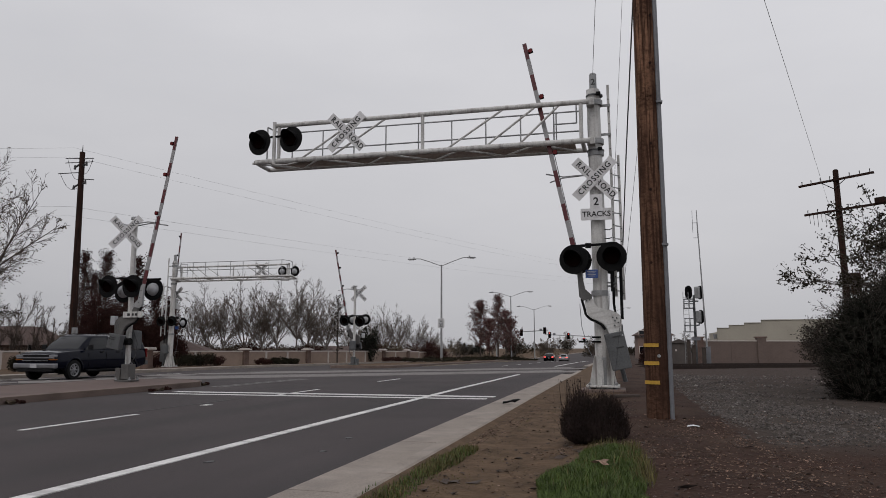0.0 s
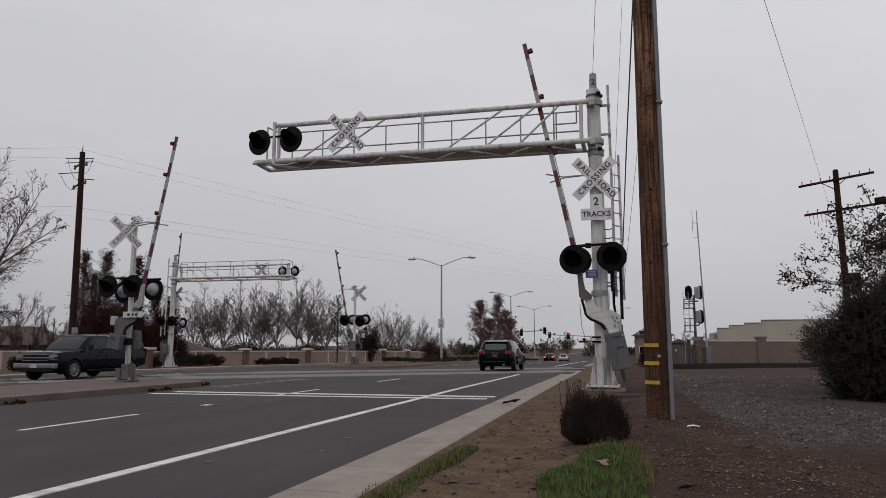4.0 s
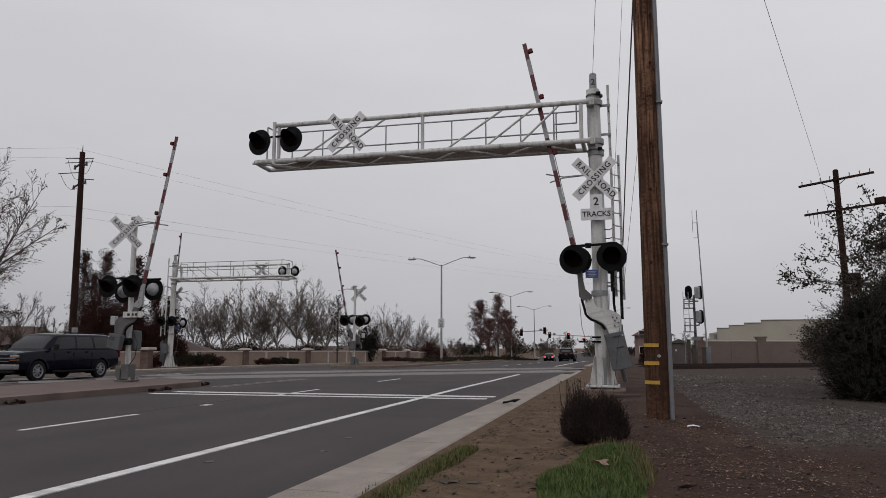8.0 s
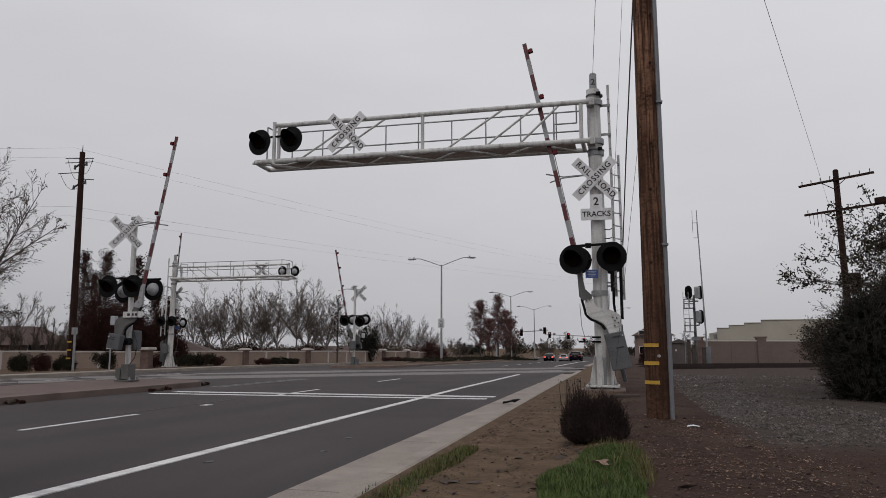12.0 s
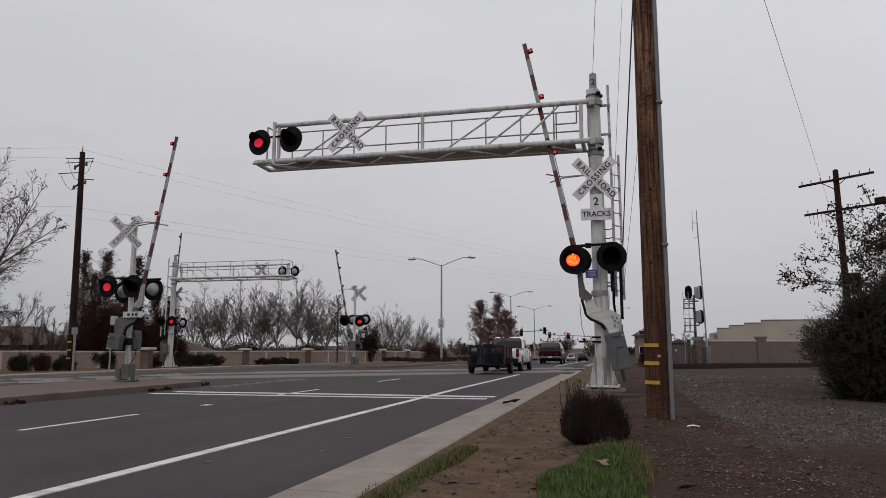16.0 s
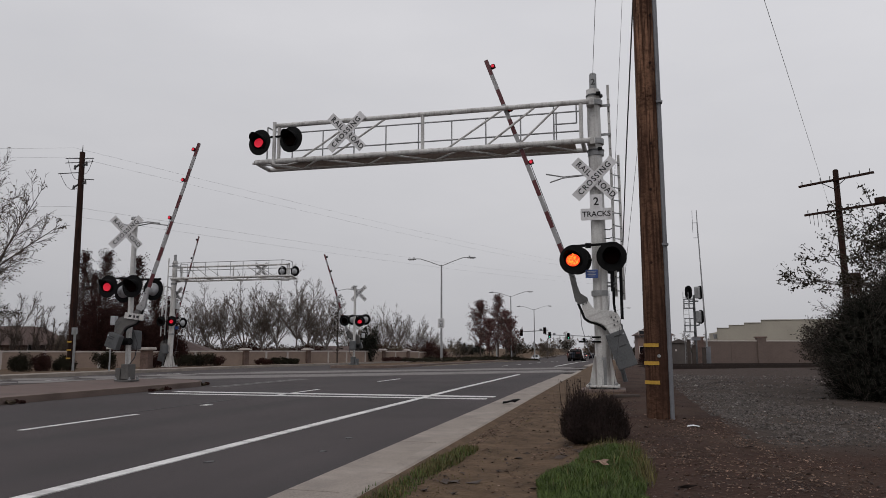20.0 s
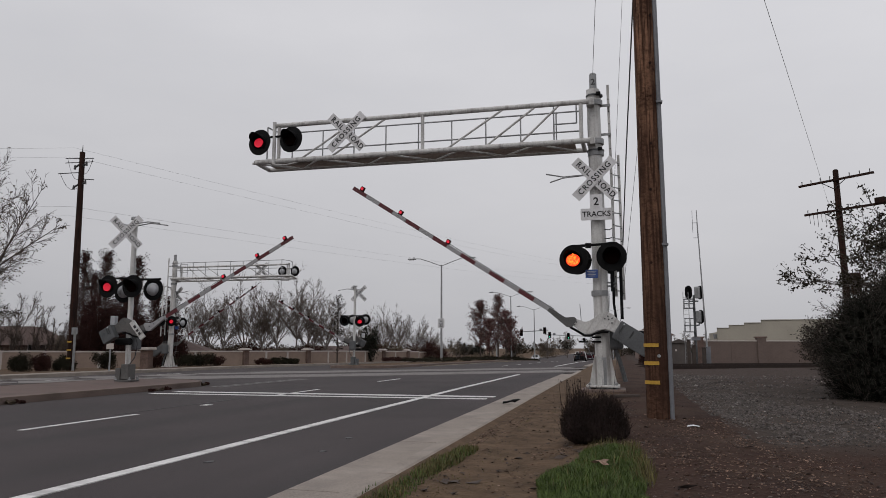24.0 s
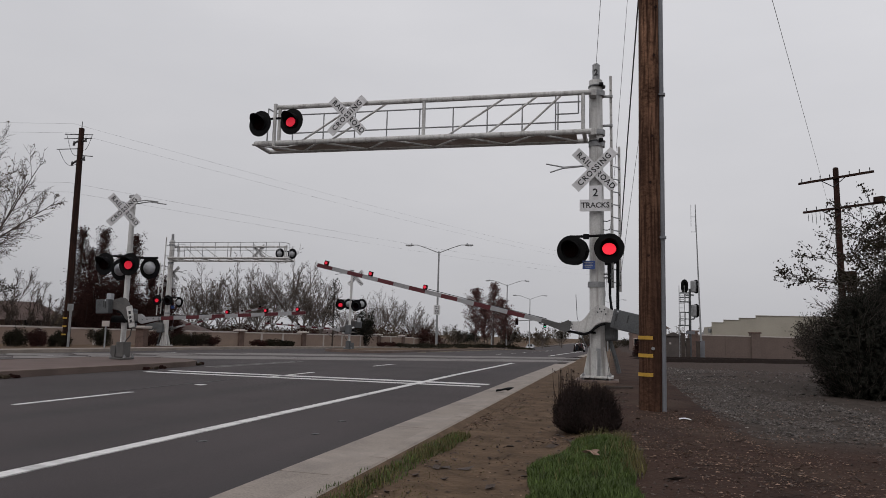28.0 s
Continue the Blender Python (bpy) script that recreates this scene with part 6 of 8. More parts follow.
def spire_tree(loc, label, height, width, seed, bark, leafmat, n=900, size=0.16, group="trees", gap=0.0, name="tree", oval=False):
    """An upright tree: a leader with ascending side branches, foliage in tufts along them."""
    rg = random.Random(seed)
    e = thing(name, loc, label, "tree", group)
    tv, tf, cv, cf, lv, lf = [], [], [], [], [], []
    prism(tv, tf, Vector((0, 0, -0.15)), Vector((0, 0, height * 0.5)), height * 0.014, height * 0.008, 7)
    prism(tv, tf, Vector((0, 0, height * 0.5)), Vector((0.05, 0, height)), height * 0.008, 0.012, 6)
    tufts = []
    k = int(height * (11 if oval else 8))
    for i in range(k):
        h = height * (0.12 + 0.86 * (i / k) ** 0.9)
        w = width * (1 - (h / height) ** 1.6) * rg.uniform(0.55, 1.1) + 0.15
        if oval:
            f = (h / height - 0.12) / 0.88
            if f < 0.08:
                continue
            w = width * (math.sin(math.pi * min(1, f ** 0.62)) ** 0.75) * rg.uniform(0.35, 1.05) + 0.12
        az = rg.uniform(0, 6.28)
        p0 = Vector((0, 0, h))
        p1 = p0 + Vector((math.cos(az) * w, math.sin(az) * w, w * (rg.uniform(0.5, 1.0) if oval else rg.uniform(0.35, 0.8))))
        prism(cv, cf, p0, p1, 0.03, 0.008, 3)
        for q in (0.35, 0.6, 0.85, 1.0) if oval else (0.2, 0.5, 0.8, 1.0):
            tufts.append(p0.lerp(p1, q))
            p2 = p0.lerp(p1, q) + Vector((rg.gauss(0, 0.25), rg.gauss(0, 0.25), rg.uniform(0.1, 0.45)))
            prism(cv, cf, p0.lerp(p1, q), p2, 0.012, 0.005, 3)
            tufts.append(p2)
    for _ in range(n):
        c = tufts[rg.randrange(len(tufts))]
        leaf(lv, lf, c + Vector((rg.gauss(0, 1), rg.gauss(0, 1), rg.gauss(0, 1))) * size * 0.9, size, rg)
    raw("trunk", tv, tf, bark, e)
    raw("crown", cv, cf, bark, e)
    raw("foliage", lv, lf, leafmat, e)
    return e


def shrub(loc, label, w, h, seed, leafmat, n=900, size=0.10, name="shrub", group="shrubs", lobes=7, deep=None, low=0.40):
    """A bush of several leafy lobes on short stems."""
    rg = random.Random(seed)
    e = thing(name, loc, label, "shrub", group)
    sv, sf, lv, lf = [], [], [], []
    for i in range(lobes):
        x, y = rg.uniform(-0.55, 0.55) * w, rg.uniform(-0.5, 0.5) * (deep or w * 0.7)
        z = h * rg.uniform(low, 0.68)
        rr = (w * rg.uniform(0.20, 0.36), (deep or w) * rg.uniform(0.2, 0.36), h * rg.uniform(0.30, 0.42))
        prism(sv, sf, Vector((x * 0.4, y * 0.4, -0.1)), Vector((x, y, z)), 0.03, 0.015, 5)
        clump(lv, lf, (x, y, z), rr, n // lobes, size, rg, 0.35)
    if name not in ("hedge", "weed_clump"):
        raw("stem", sv, sf, M_BARK, e)
    raw("foliage", lv, lf, leafmat, e)
    return e


def vase_tree(loc, label, h, w, seed, bark, leafmat, stems=8, leaves=150, leafsize=0.14, thick=0.075, group="bare trees"):
    """A bare tree of many rising stems that fan out from a low fork, set with finer and finer twigs."""
    rg = random.Random(seed)
    e = thing("tree", loc, label, "tree", group)
    tv, tf, cv, cf, lv, lf = [], [], [], [], [], []
    fork = h * rg.uniform(0.07, 0.14)
    prism(tv, tf, Vector((0, 0, -0.15)), Vector((0, 0, fork)), thick * 1.3, thick, 8)
    ends = []

    def bough(p, d, length, r, segs, curl):
        q, pts = p, [p]
        for i in range(segs):
            d = (d + Vector((rg.gauss(0, 0.06), rg.gauss(0, 0.06), curl))).normalized()
            n2 = q + d * (length / segs)
            prism(cv, cf, q, n2, r * (1 - 0.75 * i / segs), r * (1 - 0.75 * (i + 1) / segs), 4 if r > 0.02 else 3)
            q = n2
            pts.append(q)
        return pts
    for i in range(stems):
        az = 2 * math.pi * (i + rg.uniform(0, 0.8)) / stems
        out = rg.uniform(0.12, 1.0)
        reach = w * out
        hh = (h - fork) * (1 - 0.42 * out ** 1.6) * rg.uniform(0.86, 1.04)
        ln = math.hypot(reach, hh)
        d = Vector((math.cos(az) * reach * 1.25, math.sin(az) * reach * 1.25, hh)).normalized()
        pts = bough(Vector((0, 0, fork * rg.uniform(0.6, 1.0))), d, ln, thick * rg.uniform(0.45, 0.7), 8, 0.035)
        for k in range(27):
            t = rg.uniform(0.16, 0.97) * 7.99
            j = int(t)
            p, ax = pts[j].lerp(pts[j + 1], t - j), (pts[j + 1] - pts[j]).normalized()
            side = ax.cross(Vector((rg.gauss(0, 1), rg.gauss(0, 1), rg.gauss(0, 1)))).normalized()
            d2 = (ax * 0.85 + side * rg.uniform(0.3, 0.6) + Vector((0, 0, 0.15))).normalized()
            l2 = ln * rg.uniform(0.12, 0.27) * (1.15 - 0.08 * t)
            tw = bough(p, d2, l2, 0.022, 3, 0.06)
            for m in range(6):
                u = rg.uniform(0.2, 1.0) * 2.99
                jj = int(u)
                pp, ax2 = tw[jj].lerp(tw[jj + 1], u - jj), (tw[jj + 1] - tw[jj]).normalized()
                sd = ax2.cross(Vector((rg.gauss(0, 1), rg.gauss(0, 1), rg.gauss(0, 1)))).normalized()
                t2 = bough(pp, (ax2 * 0.8 + sd * 0.6).normalized(), l2 * rg.uniform(0.28, 0.55), 0.011, 2, 0.05)
                ends.append(t2[-1])
    for _ in range(leaves):
        leaf(lv, lf, ends[rg.randrange(len(ends))] + Vector((rg.gauss(0, 0.08), rg.gauss(0, 0.08), -0.05)), leafsize, rg)
    raw("trunk", tv, tf, bark, e, smooth=True)
    raw("crown", cv, cf, bark, e)
    if lv:
        raw("foliage", lv, lf, leafmat, e)
    return e


def bare_tree(loc, label, h, w, seed, bark, leafmat, limbs=7, leaves=120, leafsize=0.13, thick=0.13, group="bare trees"):
    """A leafless tree with an oval crown: a leader and curved limbs that rise out of it, each carrying branches, twigs and twiglets."""
    rg = random.Random(seed)
    e = thing("tree", loc, label, "tree", group)
    tv, tf, cv, cf, lv, lf = [], [], [], [], [], []
    ends = []

    def bough(p, d, length, r0, r1, segs, lift, jit=0.07):
        pts = [p]
        for i in range(segs):
            d = (d + Vector((rg.gauss(0, jit), rg.gauss(0, jit), lift))).normalized()
            q = pts[-1] + d * (length / segs)
            a, b = r0 + (r1 - r0) * i / segs, r0 + (r1 - r0) * (i + 1) / segs
            prism(cv, cf, pts[-1], q, a, b, 5 if r0 > 0.04 else 3)
            pts.append(q)
        return pts

    def at(pts, t):
        u = min(t, 0.999) * (len(pts) - 1)
        k = int(u)
        return pts[k].lerp(pts[k + 1], u - k), (pts[k + 1] - pts[k]).normalized()

    def aside(ax, turn):
        side = ax.cross(Vector((rg.gauss(0, 1), rg.gauss(0, 1), rg.gauss(0, 1)))).normalized()
        return (ax * math.cos(turn) + side * math.sin(turn)).normalized()
    fork = h * rg.uniform(0.16, 0.24)
    lean = Vector((rg.gauss(0, 0.04), rg.gauss(0, 0.04), 1)).normalized()
    prism(tv, tf, Vector((0, 0, -0.15)), lean * fork, thick, thick * 0.8, 8)
    mains = [bough(lean * fork, (lean + Vector((rg.gauss(0, 0.06), rg.gauss(0, 0.06), 0))).normalized(), h - fork, thick * 0.55, 0.012, 9, 0.02, 0.05)]
    for i in range(limbs):
        az = 2 * math.pi * (i + rg.uniform(0, 0.7)) / limbs
        out = rg.uniform(0.45, 1.0)
        z0 = fork * rg.uniform(0.85, 1.25) + (h * 0.16 * rg.random() if i % 2 else 0)
        tip = Vector((math.cos(az) * w * out, math.sin(az) * w * out, h * (0.98 - 0.34 * out ** 1.8) * rg.uniform(0.9, 1.0)))
        p0 = lean * z0
        d = (tip - p0)
        ln = d.length
        start = (d.normalized() + Vector((math.cos(az), math.sin(az), 0)) * 0.30).normalized()
        mains.append(bough(p0, start, ln * 1.03, thick * rg.uniform(0.40, 0.54), 0.015, 9, 0.035, 0.05))
    for pts in mains:
        ln = sum((b - a).length for a, b in zip(pts, pts[1:]))
        for k in range(15):
            t = 0.18 + 0.80 * (k + rg.random()) / 15
            p, ax = at(pts, t)
            l2 = ln * rg.uniform(0.20, 0.38) * (1.12 - 0.72 * t)
            br = bough(p, aside(ax, rg.uniform(0.45, 0.8)), l2, 0.026 * (1.2 - 0.6 * t), 0.009, 4, 0.075)
            for m in range(7):
                p2, ax2 = at(br, rg.uniform(0.2, 1.0))
                tw = bough(p2, aside(ax2, rg.uniform(0.4, 0.85)), l2 * rg.uniform(0.28, 0.5), 0.012, 0.007, 2, 0.06)
                for q in range(2):
                    p3, ax3 = at(tw, rg.uniform(0.3, 0.9))
                    ends.append(bough(p3, aside(ax3, rg.uniform(0.4, 0.8)), l2 * rg.uniform(0.14, 0.26), 0.008, 0.005, 1, 0.04)[-1])
    for _ in range(leaves):
        leaf(lv, lf, ends[rg.randrange(len(ends))] + Vector((rg.gauss(0, 0.06), rg.gauss(0, 0.06), -0.05)), leafsize, rg)
    raw("trunk", tv, tf, bark, e, smooth=True)
    raw("crown", cv, cf, bark, e)
    if lv:
        raw("foliage", lv, lf, leafmat, e)
    return e


def conifer_bush(loc, label, w, h, seed, leafmat, sprays=900, core=6000, group="evergreen bushes"):
    """A dense evergreen: stems from the ground, a dark leafy heart and feathery sprays that reach out and up all round."""
    rg = random.Random(seed)
    e = thing("evergreen_bush", loc, label, "shrub", group)
    sv, sf, lv, lf = [], [], [], []

    def skin(z):
        # narrow at the foot, widest at two fifths, drawn in to a ragged top
        f = z / h
        return w * (0.52 + 0.48 * min(1, f / 0.38)) * (1 if f < 0.45 else max(0.10, 1 - ((f - 0.45) / 0.58) ** 1.7))
    for i in range(9):
        a = rg.uniform(0, 6.28)
        prism(sv, sf, Vector((rg.gauss(0, 0.08), rg.gauss(0, 0.08), -0.1)), Vector((math.cos(a) * w * 0.4, math.sin(a) * w * 0.4, h * rg.uniform(0.5, 0.85))), 0.035, 0.012, 5)
    for _ in range(core):
        z = h * rg.uniform(0.03, 0.93)
        a, q = rg.uniform(0, 6.28), skin(z) * 0.86 * math.sqrt(rg.random())
        leaf(lv, lf, Vector((q * math.cos(a), q * math.sin(a), z)), 0.10, rg)
    for _ in range(sprays):
        z = h * rg.uniform(0.02, 0.95)
        a = rg.uniform(0, 6.28)
        lobe = 1 + 0.16 * math.sin(3 * a + 5 * z + seed) + 0.10 * math.sin(7 * a - 9 * z)
        q = skin(z) * lobe * rg.uniform(0.72, 1.0)
        p = Vector((q * math.cos(a), q * math.sin(a), z))
        d = Vector((math.cos(a) * 0.8, math.sin(a) * 0.8, rg.uniform(0.1, 0.95))).normalized()
        d = (d + Vector((rg.gauss(0, 0.25), rg.gauss(0, 0.25), rg.gauss(0, 0.25)))).normalized()
        ln = rg.uniform(0.14, 0.34)
        prism(sv, sf, p, p + d * ln, 0.005, 0.002, 3)
        u = d.cross(Vector((rg.gauss(0, 1), rg.gauss(0, 1), rg.gauss(0, 1)))).normalized()
        v2 = d.cross(u)
        for k in range(13):
            c = p + d * ln * (k / 12)
            ang = k * 2.4
            o = (u * math.cos(ang) + v2 * math.sin(ang)) * 0.75 + d * 0.7
            s2 = rg.uniform(0.035, 0.065) * (1.15 - 0.5 * k / 12)
            n2 = o.cross(d).normalized() * s2 * 0.16
            b = len(lv)
            lv += [c, c + o * s2 * 0.5 + n2, c + o * s2, c + o * s2 * 0.5 - n2]
            lf.append((b, b + 1, b + 2, b + 3))
    raw("stem", sv, sf, M_BARK, e)
    raw("foliage", lv, lf, leafmat, e)
    return e


def on_land(x, y, sink=0.1):
    return (x, y, land(x, y) - sink)


# bare pale trees behind the far wall
for i, (x, y, top, w) in enumerate(((-49.7, 77.4, 7.3, 1.9), (-48.3, 78.3, 8.8, 2.1), (-46.7, 79.2, 8.0, 2.1), (-44.6, 80.5, 9.9, 2.6), (-42.7, 81.5, 9.4, 2.4), (-41.2, 82.3, 9.9, 2.5), (-39.0, 83.3, 10.9, 2.9), (-37.0, 84.1, 9.3, 2.6), (-35.9, 84.7, 6.9, 2.0), (-47.4, 90.0, 6.6, 2.6), (-42.0, 93.0, 7.2, 2.6))):
    bare_tree(on_land(x, y), "tall bare tree with pale rising branches behind the wall", top - land(x, y), w * 1.2, 40 + i, M_TWIG, M_LEAF_DRY, limbs=9 + i % 3, leaves=90 + 60 * (i % 3))
for i, (x, y, h, w) in enumerate(((-49.0, 50.0, 6.9, 2.6), (-47.9, 51.1, 6.0, 2.4), (-46.8, 52.0, 5.0, 2.0), (-50.6, 48.6, 7.6, 2.8))):
    vase_tree(on_land(x, y), "dark twiggy tree keeping brown leaves behind the wall", h, w, 60 + i, M_BARK, M_LEAF_DRY, stems=6, leaves=420, leafsize=0.11)
# dark upright trees and the plum-coloured mass by the left pole
for i, (x, y, h, w) in enumerate(((-49.15, 58.0, 10.9, 1.2), (-47.65, 59.2, 11.0, 1.3), (-45.45, 60.9, 10.7, 1.15), (-48.4, 58.6, 8.9, 1.3), (-46.3, 60.3, 8.5, 1.3), (-44.0, 62.0, 7.6, 1.3), (-43.0, 63.0, 6.8, 1.3))):
    spire_tree(on_land(x, y), "dark upright tree with sparse foliage", h, w, 70 + i, M_BARK, M_LEAF_PURPLE, n=5200, size=0.16, group="upright trees")
spire_tree(on_land(-30.3, 75), "dark upright tree beyond the wall", 7.4, 1.5, 77, M_BARK, M_LEAF_DARK, n=900, size=0.16, group="upright trees")
for i, (x, y, w, h) in enumerate(((-47.4, 56.6, 2.2, 5.6), (-46.3, 57.4, 2.6, 7.2), (-45.1, 58.1, 2.6, 7.0), (-44.0, 58.8, 2.4, 5.8), (-43.0, 59.6, 2.4, 4.8), (-42.0, 60.2, 2.4, 5.0), (-41.3, 61.4, 1.8, 3.2))):
    shrub(on_land(x, y), "large dense plum-leaved bush behind the wall", w, h, 90 + i, M_LEAF_PURPLE, n=17000, size=0.14, lobes=34, group="plum bushes", low=0.18)
for i, (x, y, w, h) in enumerate(((-52.5, 53.6, 2.4, 2.1), (-50.6, 55.0, 2.2, 2.2), (-54.6, 51.6, 2.4, 2.2), (-56.5, 49.5, 2.6, 2.6), (-48.8, 55.8, 1.8, 3.0))):
    shrub(on_land(x, y), "dark straggly bush behind the wall", w, h, 400 + i, M_LEAF_PURPLE if i % 2 else M_LEAF_DRY, n=6000, size=0.17, lobes=18, group="plum bushes", low=0.2)
for i, (x, y, w, h) in enumerate(((1.35, 50.5, 0.35, 1.5), (1.75, 51.0, 0.35, 1.25))):
    shrub((x, y, -0.45), "narrow dark shrub beside the tracks", w, h, 420 + i, M_LEAF_PURPLE, n=2600, size=0.07, lobes=14, low=0.15)
# far thicket
for i, (x, y, top, w) in enumerate(((-40.7, 115.0, 7.2, 3.0), (-38.0, 115.9, 7.8, 3.2), (-36.0, 116.6, 7.5, 3.2), (-33.5, 117.3, 6.3, 2.8), (-31.2, 118.0, 4.4, 2.4), (-43.0, 112.0, 6.0, 2.6))):
    bare_tree(on_land(x, y), "bare grey tree in the distance", top - land(x, y), w, 120 + i, M_TWIG, M_LEAF_DRY, limbs=8, leaves=60, leafsize=0.16, thick=0.15)
for i, (x, y, w, h, m) in enumerate(((-32.6, 92, 1.8, 6.2, M_LEAF_DARK), (-29.0, 112, 4.0, 3.4, M_LEAF_PURPLE), (-41.5, 92, 6, 3.0, M_LEAF_PURPLE), (-48, 84, 6, 3.0, M_LEAF_PURPLE), (-37.0, 104, 6, 3.4, M_LEAF_PURPLE), (-54.0, 72, 6, 3.6, M_LEAF_PURPLE), (-62, 66, 7, 4.4, M_LEAF_DRY))):
    shrub(on_land(x, y), "dark leafy bush in the distance", w, h, 140 + i, m, n=3200, size=0.22, lobes=14, group="distant bushes", low=0.2)
rg = random.Random(77)
for i in range(13):
    f = i / 12
    x, y = -52 + 22 * f + rg.uniform(-1, 1), 74 + 42 * f + rg.uniform(-1.5, 1.5)
    shrub(on_land(x, y), "dark brown leafless thicket behind the wall", rg.uniform(4, 6), rg.uniform(2.4, 3.4) + (1.2 if i > 8 else 0), 700 + i, M_LEAF_PURPLE if i % 2 else M_LEAF_DRY, n=3000, size=0.18, lobes=14, group="thicket bushes", low=0.25)
# sparse-leaved tree at the left edge
bare_tree((-32.2, 29.6, land(-32, 29) - 0.1), "sparse tree keeping a few brown leaves", 12.0, 3.9, 29, M_BARK, M_LEAF_DRY, limbs=9, leaves=1600, leafsize=0.12, thick=0.15)
e, top = tree((-36.5, 34, land(-36, 34) - 0.1), "sparse tree keeping a few brown leaves", 9, 29, M_BARK, M_LEAF_OLIVE, spread=0.7, splits=(6, 4, 4, 3), depth=4, first=0.15, upward=0.3, leaves=6000, leafsize=0.15, trunk_r=0.18, group="bare trees")
fit_height(e, top, 6.6)
# two dark red street trees in the median, hedge below
for i, (x, y, top, w) in enumerate(((-15.25, 80.0, 6.0, 1.45), (-15.2, 91.8, 7.6, 1.35), (-14.9, 96.5, 5.8, 1.6), (-15.0, 101.0, 4.9, 1.6), (-15.3, 86.0, 4.2, 1.2))):
    spire_tree(on_land(x, y, 0.05), "dark red-leaved street tree in the median", top - land(x, y), w, 160 + i, M_BARK, M_LEAF_RED, n=6500, size=0.125, group="red street trees", oval=True)
for i in range(9):
    y = 60 + 8.2 * i
    shrub((-15.3, y, land(-15, y) - 0.05), "low clipped hedge in the median", 2.2, 0.5, 180 + i, M_HEDGE, n=1600, size=0.12, lobes=9, group="median hedges", deep=7.5, name="hedge")
# hedges before the far wall
for i, (x, y, w, h) in enumerate(((-34.2, 37.3, 0.95, 1.2), (-33.2, 38.0, 1.0, 1.05), (-33.6, 42.2, 1.15, 1.35), (-32.0, 44.6, 1.1, 1.3), (-33.8, 51.9, 1.6, 1.2), (-32.8, 52.6, 1.7, 1.25), (-31.9, 53.0, 1.3, 0.9), (-35.2, 36.5, 1.0, 1.3), (-31.2, 45.4, 0.9, 1.0), (-32.4, 62.1, 1.4, 0.7), (-31.2, 62.7, 1.4, 0.75), (-30.2, 63.3, 1.0, 0.6), (-28.6, 89, 2.0, 0.7), (-28.6, 96, 2.0, 0.6), (-28.0, 103, 2.5, 0.6))):
    shrub(on_land(x, y, 0.05), "rounded green-brown shrub before the wall", w, h, 200 + i, M_HEDGE if i % 3 else M_LEAF_PURPLE, n=5200, size=0.085, lobes=14, low=0.25)
# dead weeds and litter caught along the island kerb
for i, (x, y, w) in enumerate(((-11.84, 12.4, 0.26), (-11.83, 12.15, 0.18), (-11.82, 16.6, 0.18), (-11.80, 16.9, 0.24), (-11.82, 17.3, 0.20), (-12.15, 19.6, 0.2), (-12.3, 20.0, 0.15))):
    shrub((x, y, land(x, y) + ROAD), "dead brown weed clump against the island kerb", w * 0.8, 0.09, 800 + i, M_LEAF_DRY if i % 2 else M_LEAF_PURPLE, n=420, size=0.045, lobes=5, group="kerb weeds", low=0.25, name="weed_clump")
# distance beyond the traffic lights
for i in range(26):
    rg = random.Random(500 + i)
    x = -60 + 6.2 * i + rg.uniform(-2, 2)
    y = 235 + rg.uniform(-15, 60)
    if -27 < x < 0:
        continue
    if i % 2:
        bare_tree((x, y, -2.6), "bare winter tree far down the road", rg.uniform(6, 9.5), rg.uniform(3, 4), 520 + i, M_TWIG, M_LEAF_DRY, limbs=9, leaves=700, leafsize=0.3, thick=0.22, group="far trees")
    else:
        shrub((x, y, -2.6), "hazy tree line far down the road", rg.uniform(6, 9), rg.uniform(3.4, 6.5), 520 + i, rg.choice((M_LEAF_OLIVE, M_LEAF_DRY, M_LEAF_DARK)), n=3600, size=0.36, lobes=16, group="far trees", name="tree", low=0.3)
for i, (x, y, w, h) in enumerate(((-24, 165, 2.6, 6.0), (-27, 190, 3.0, 7.0), (-3.5, 205, 2.4, 6.4), (-8.0, 215, 2.6, 6.0), (-16, 225, 3.0, 7.0), (-20, 205, 2.6, 6.8), (-12, 330, 7, 9), (-22, 300, 6, 10), (-33, 150, 2.6, 5.5))):
    bare_tree((x, y, -2.6), "bare winter tree beside the far road", h, w, 560 + i, M_TWIG, M_LEAF_DRY if i % 2 else M_LEAF_OLIVE, limbs=9, leaves=2200, leafsize=0.26, thick=0.2, group="far trees")
for i, (x, y, w, h) in enumerate(((-30, 160, 4, 2.6), (-26, 178, 4, 2.8), (-22, 240, 7, 4.2), (-9, 260, 7, 4.0), (-2, 225, 4, 3.2))):
    shrub((x, y, -2.6), "dark bush beside the far road", w, h, 590 + i, M_LEAF_OLIVE if i % 2 else M_LEAF_DRY, n=2600, size=0.26, lobes=14, group="distant bushes", low=0.25)

# big dark evergreen bush and leafy tree on the right
for i, (x, y, w, h, n) in enumerate(((4.38, 14.6, 0.92, 2.0, 1700), (5.25, 15.0, 1.1, 2.5, 1700), (6.3, 15.5, 1.2, 2.7, 1100))):
    conifer_bush((x, y, -0.08), "dense dark evergreen bush beside the verge", w, h, 301 + i, M_LEAF_DARK, sprays=n, core=9000)
e, top = tree((7.3, 18.0, -0.05), "spreading tree with small brown-olive leaves", 4.6, 311, M_BARK, M_LEAF_OLIVE, spread=0.75, splits=(6, 5, 4, 4, 3), depth=5, first=0.2, upward=0.25, leaves=30000, leafsize=0.062, trunk_r=0.13, group="", wob=0.16, thin=0.006)
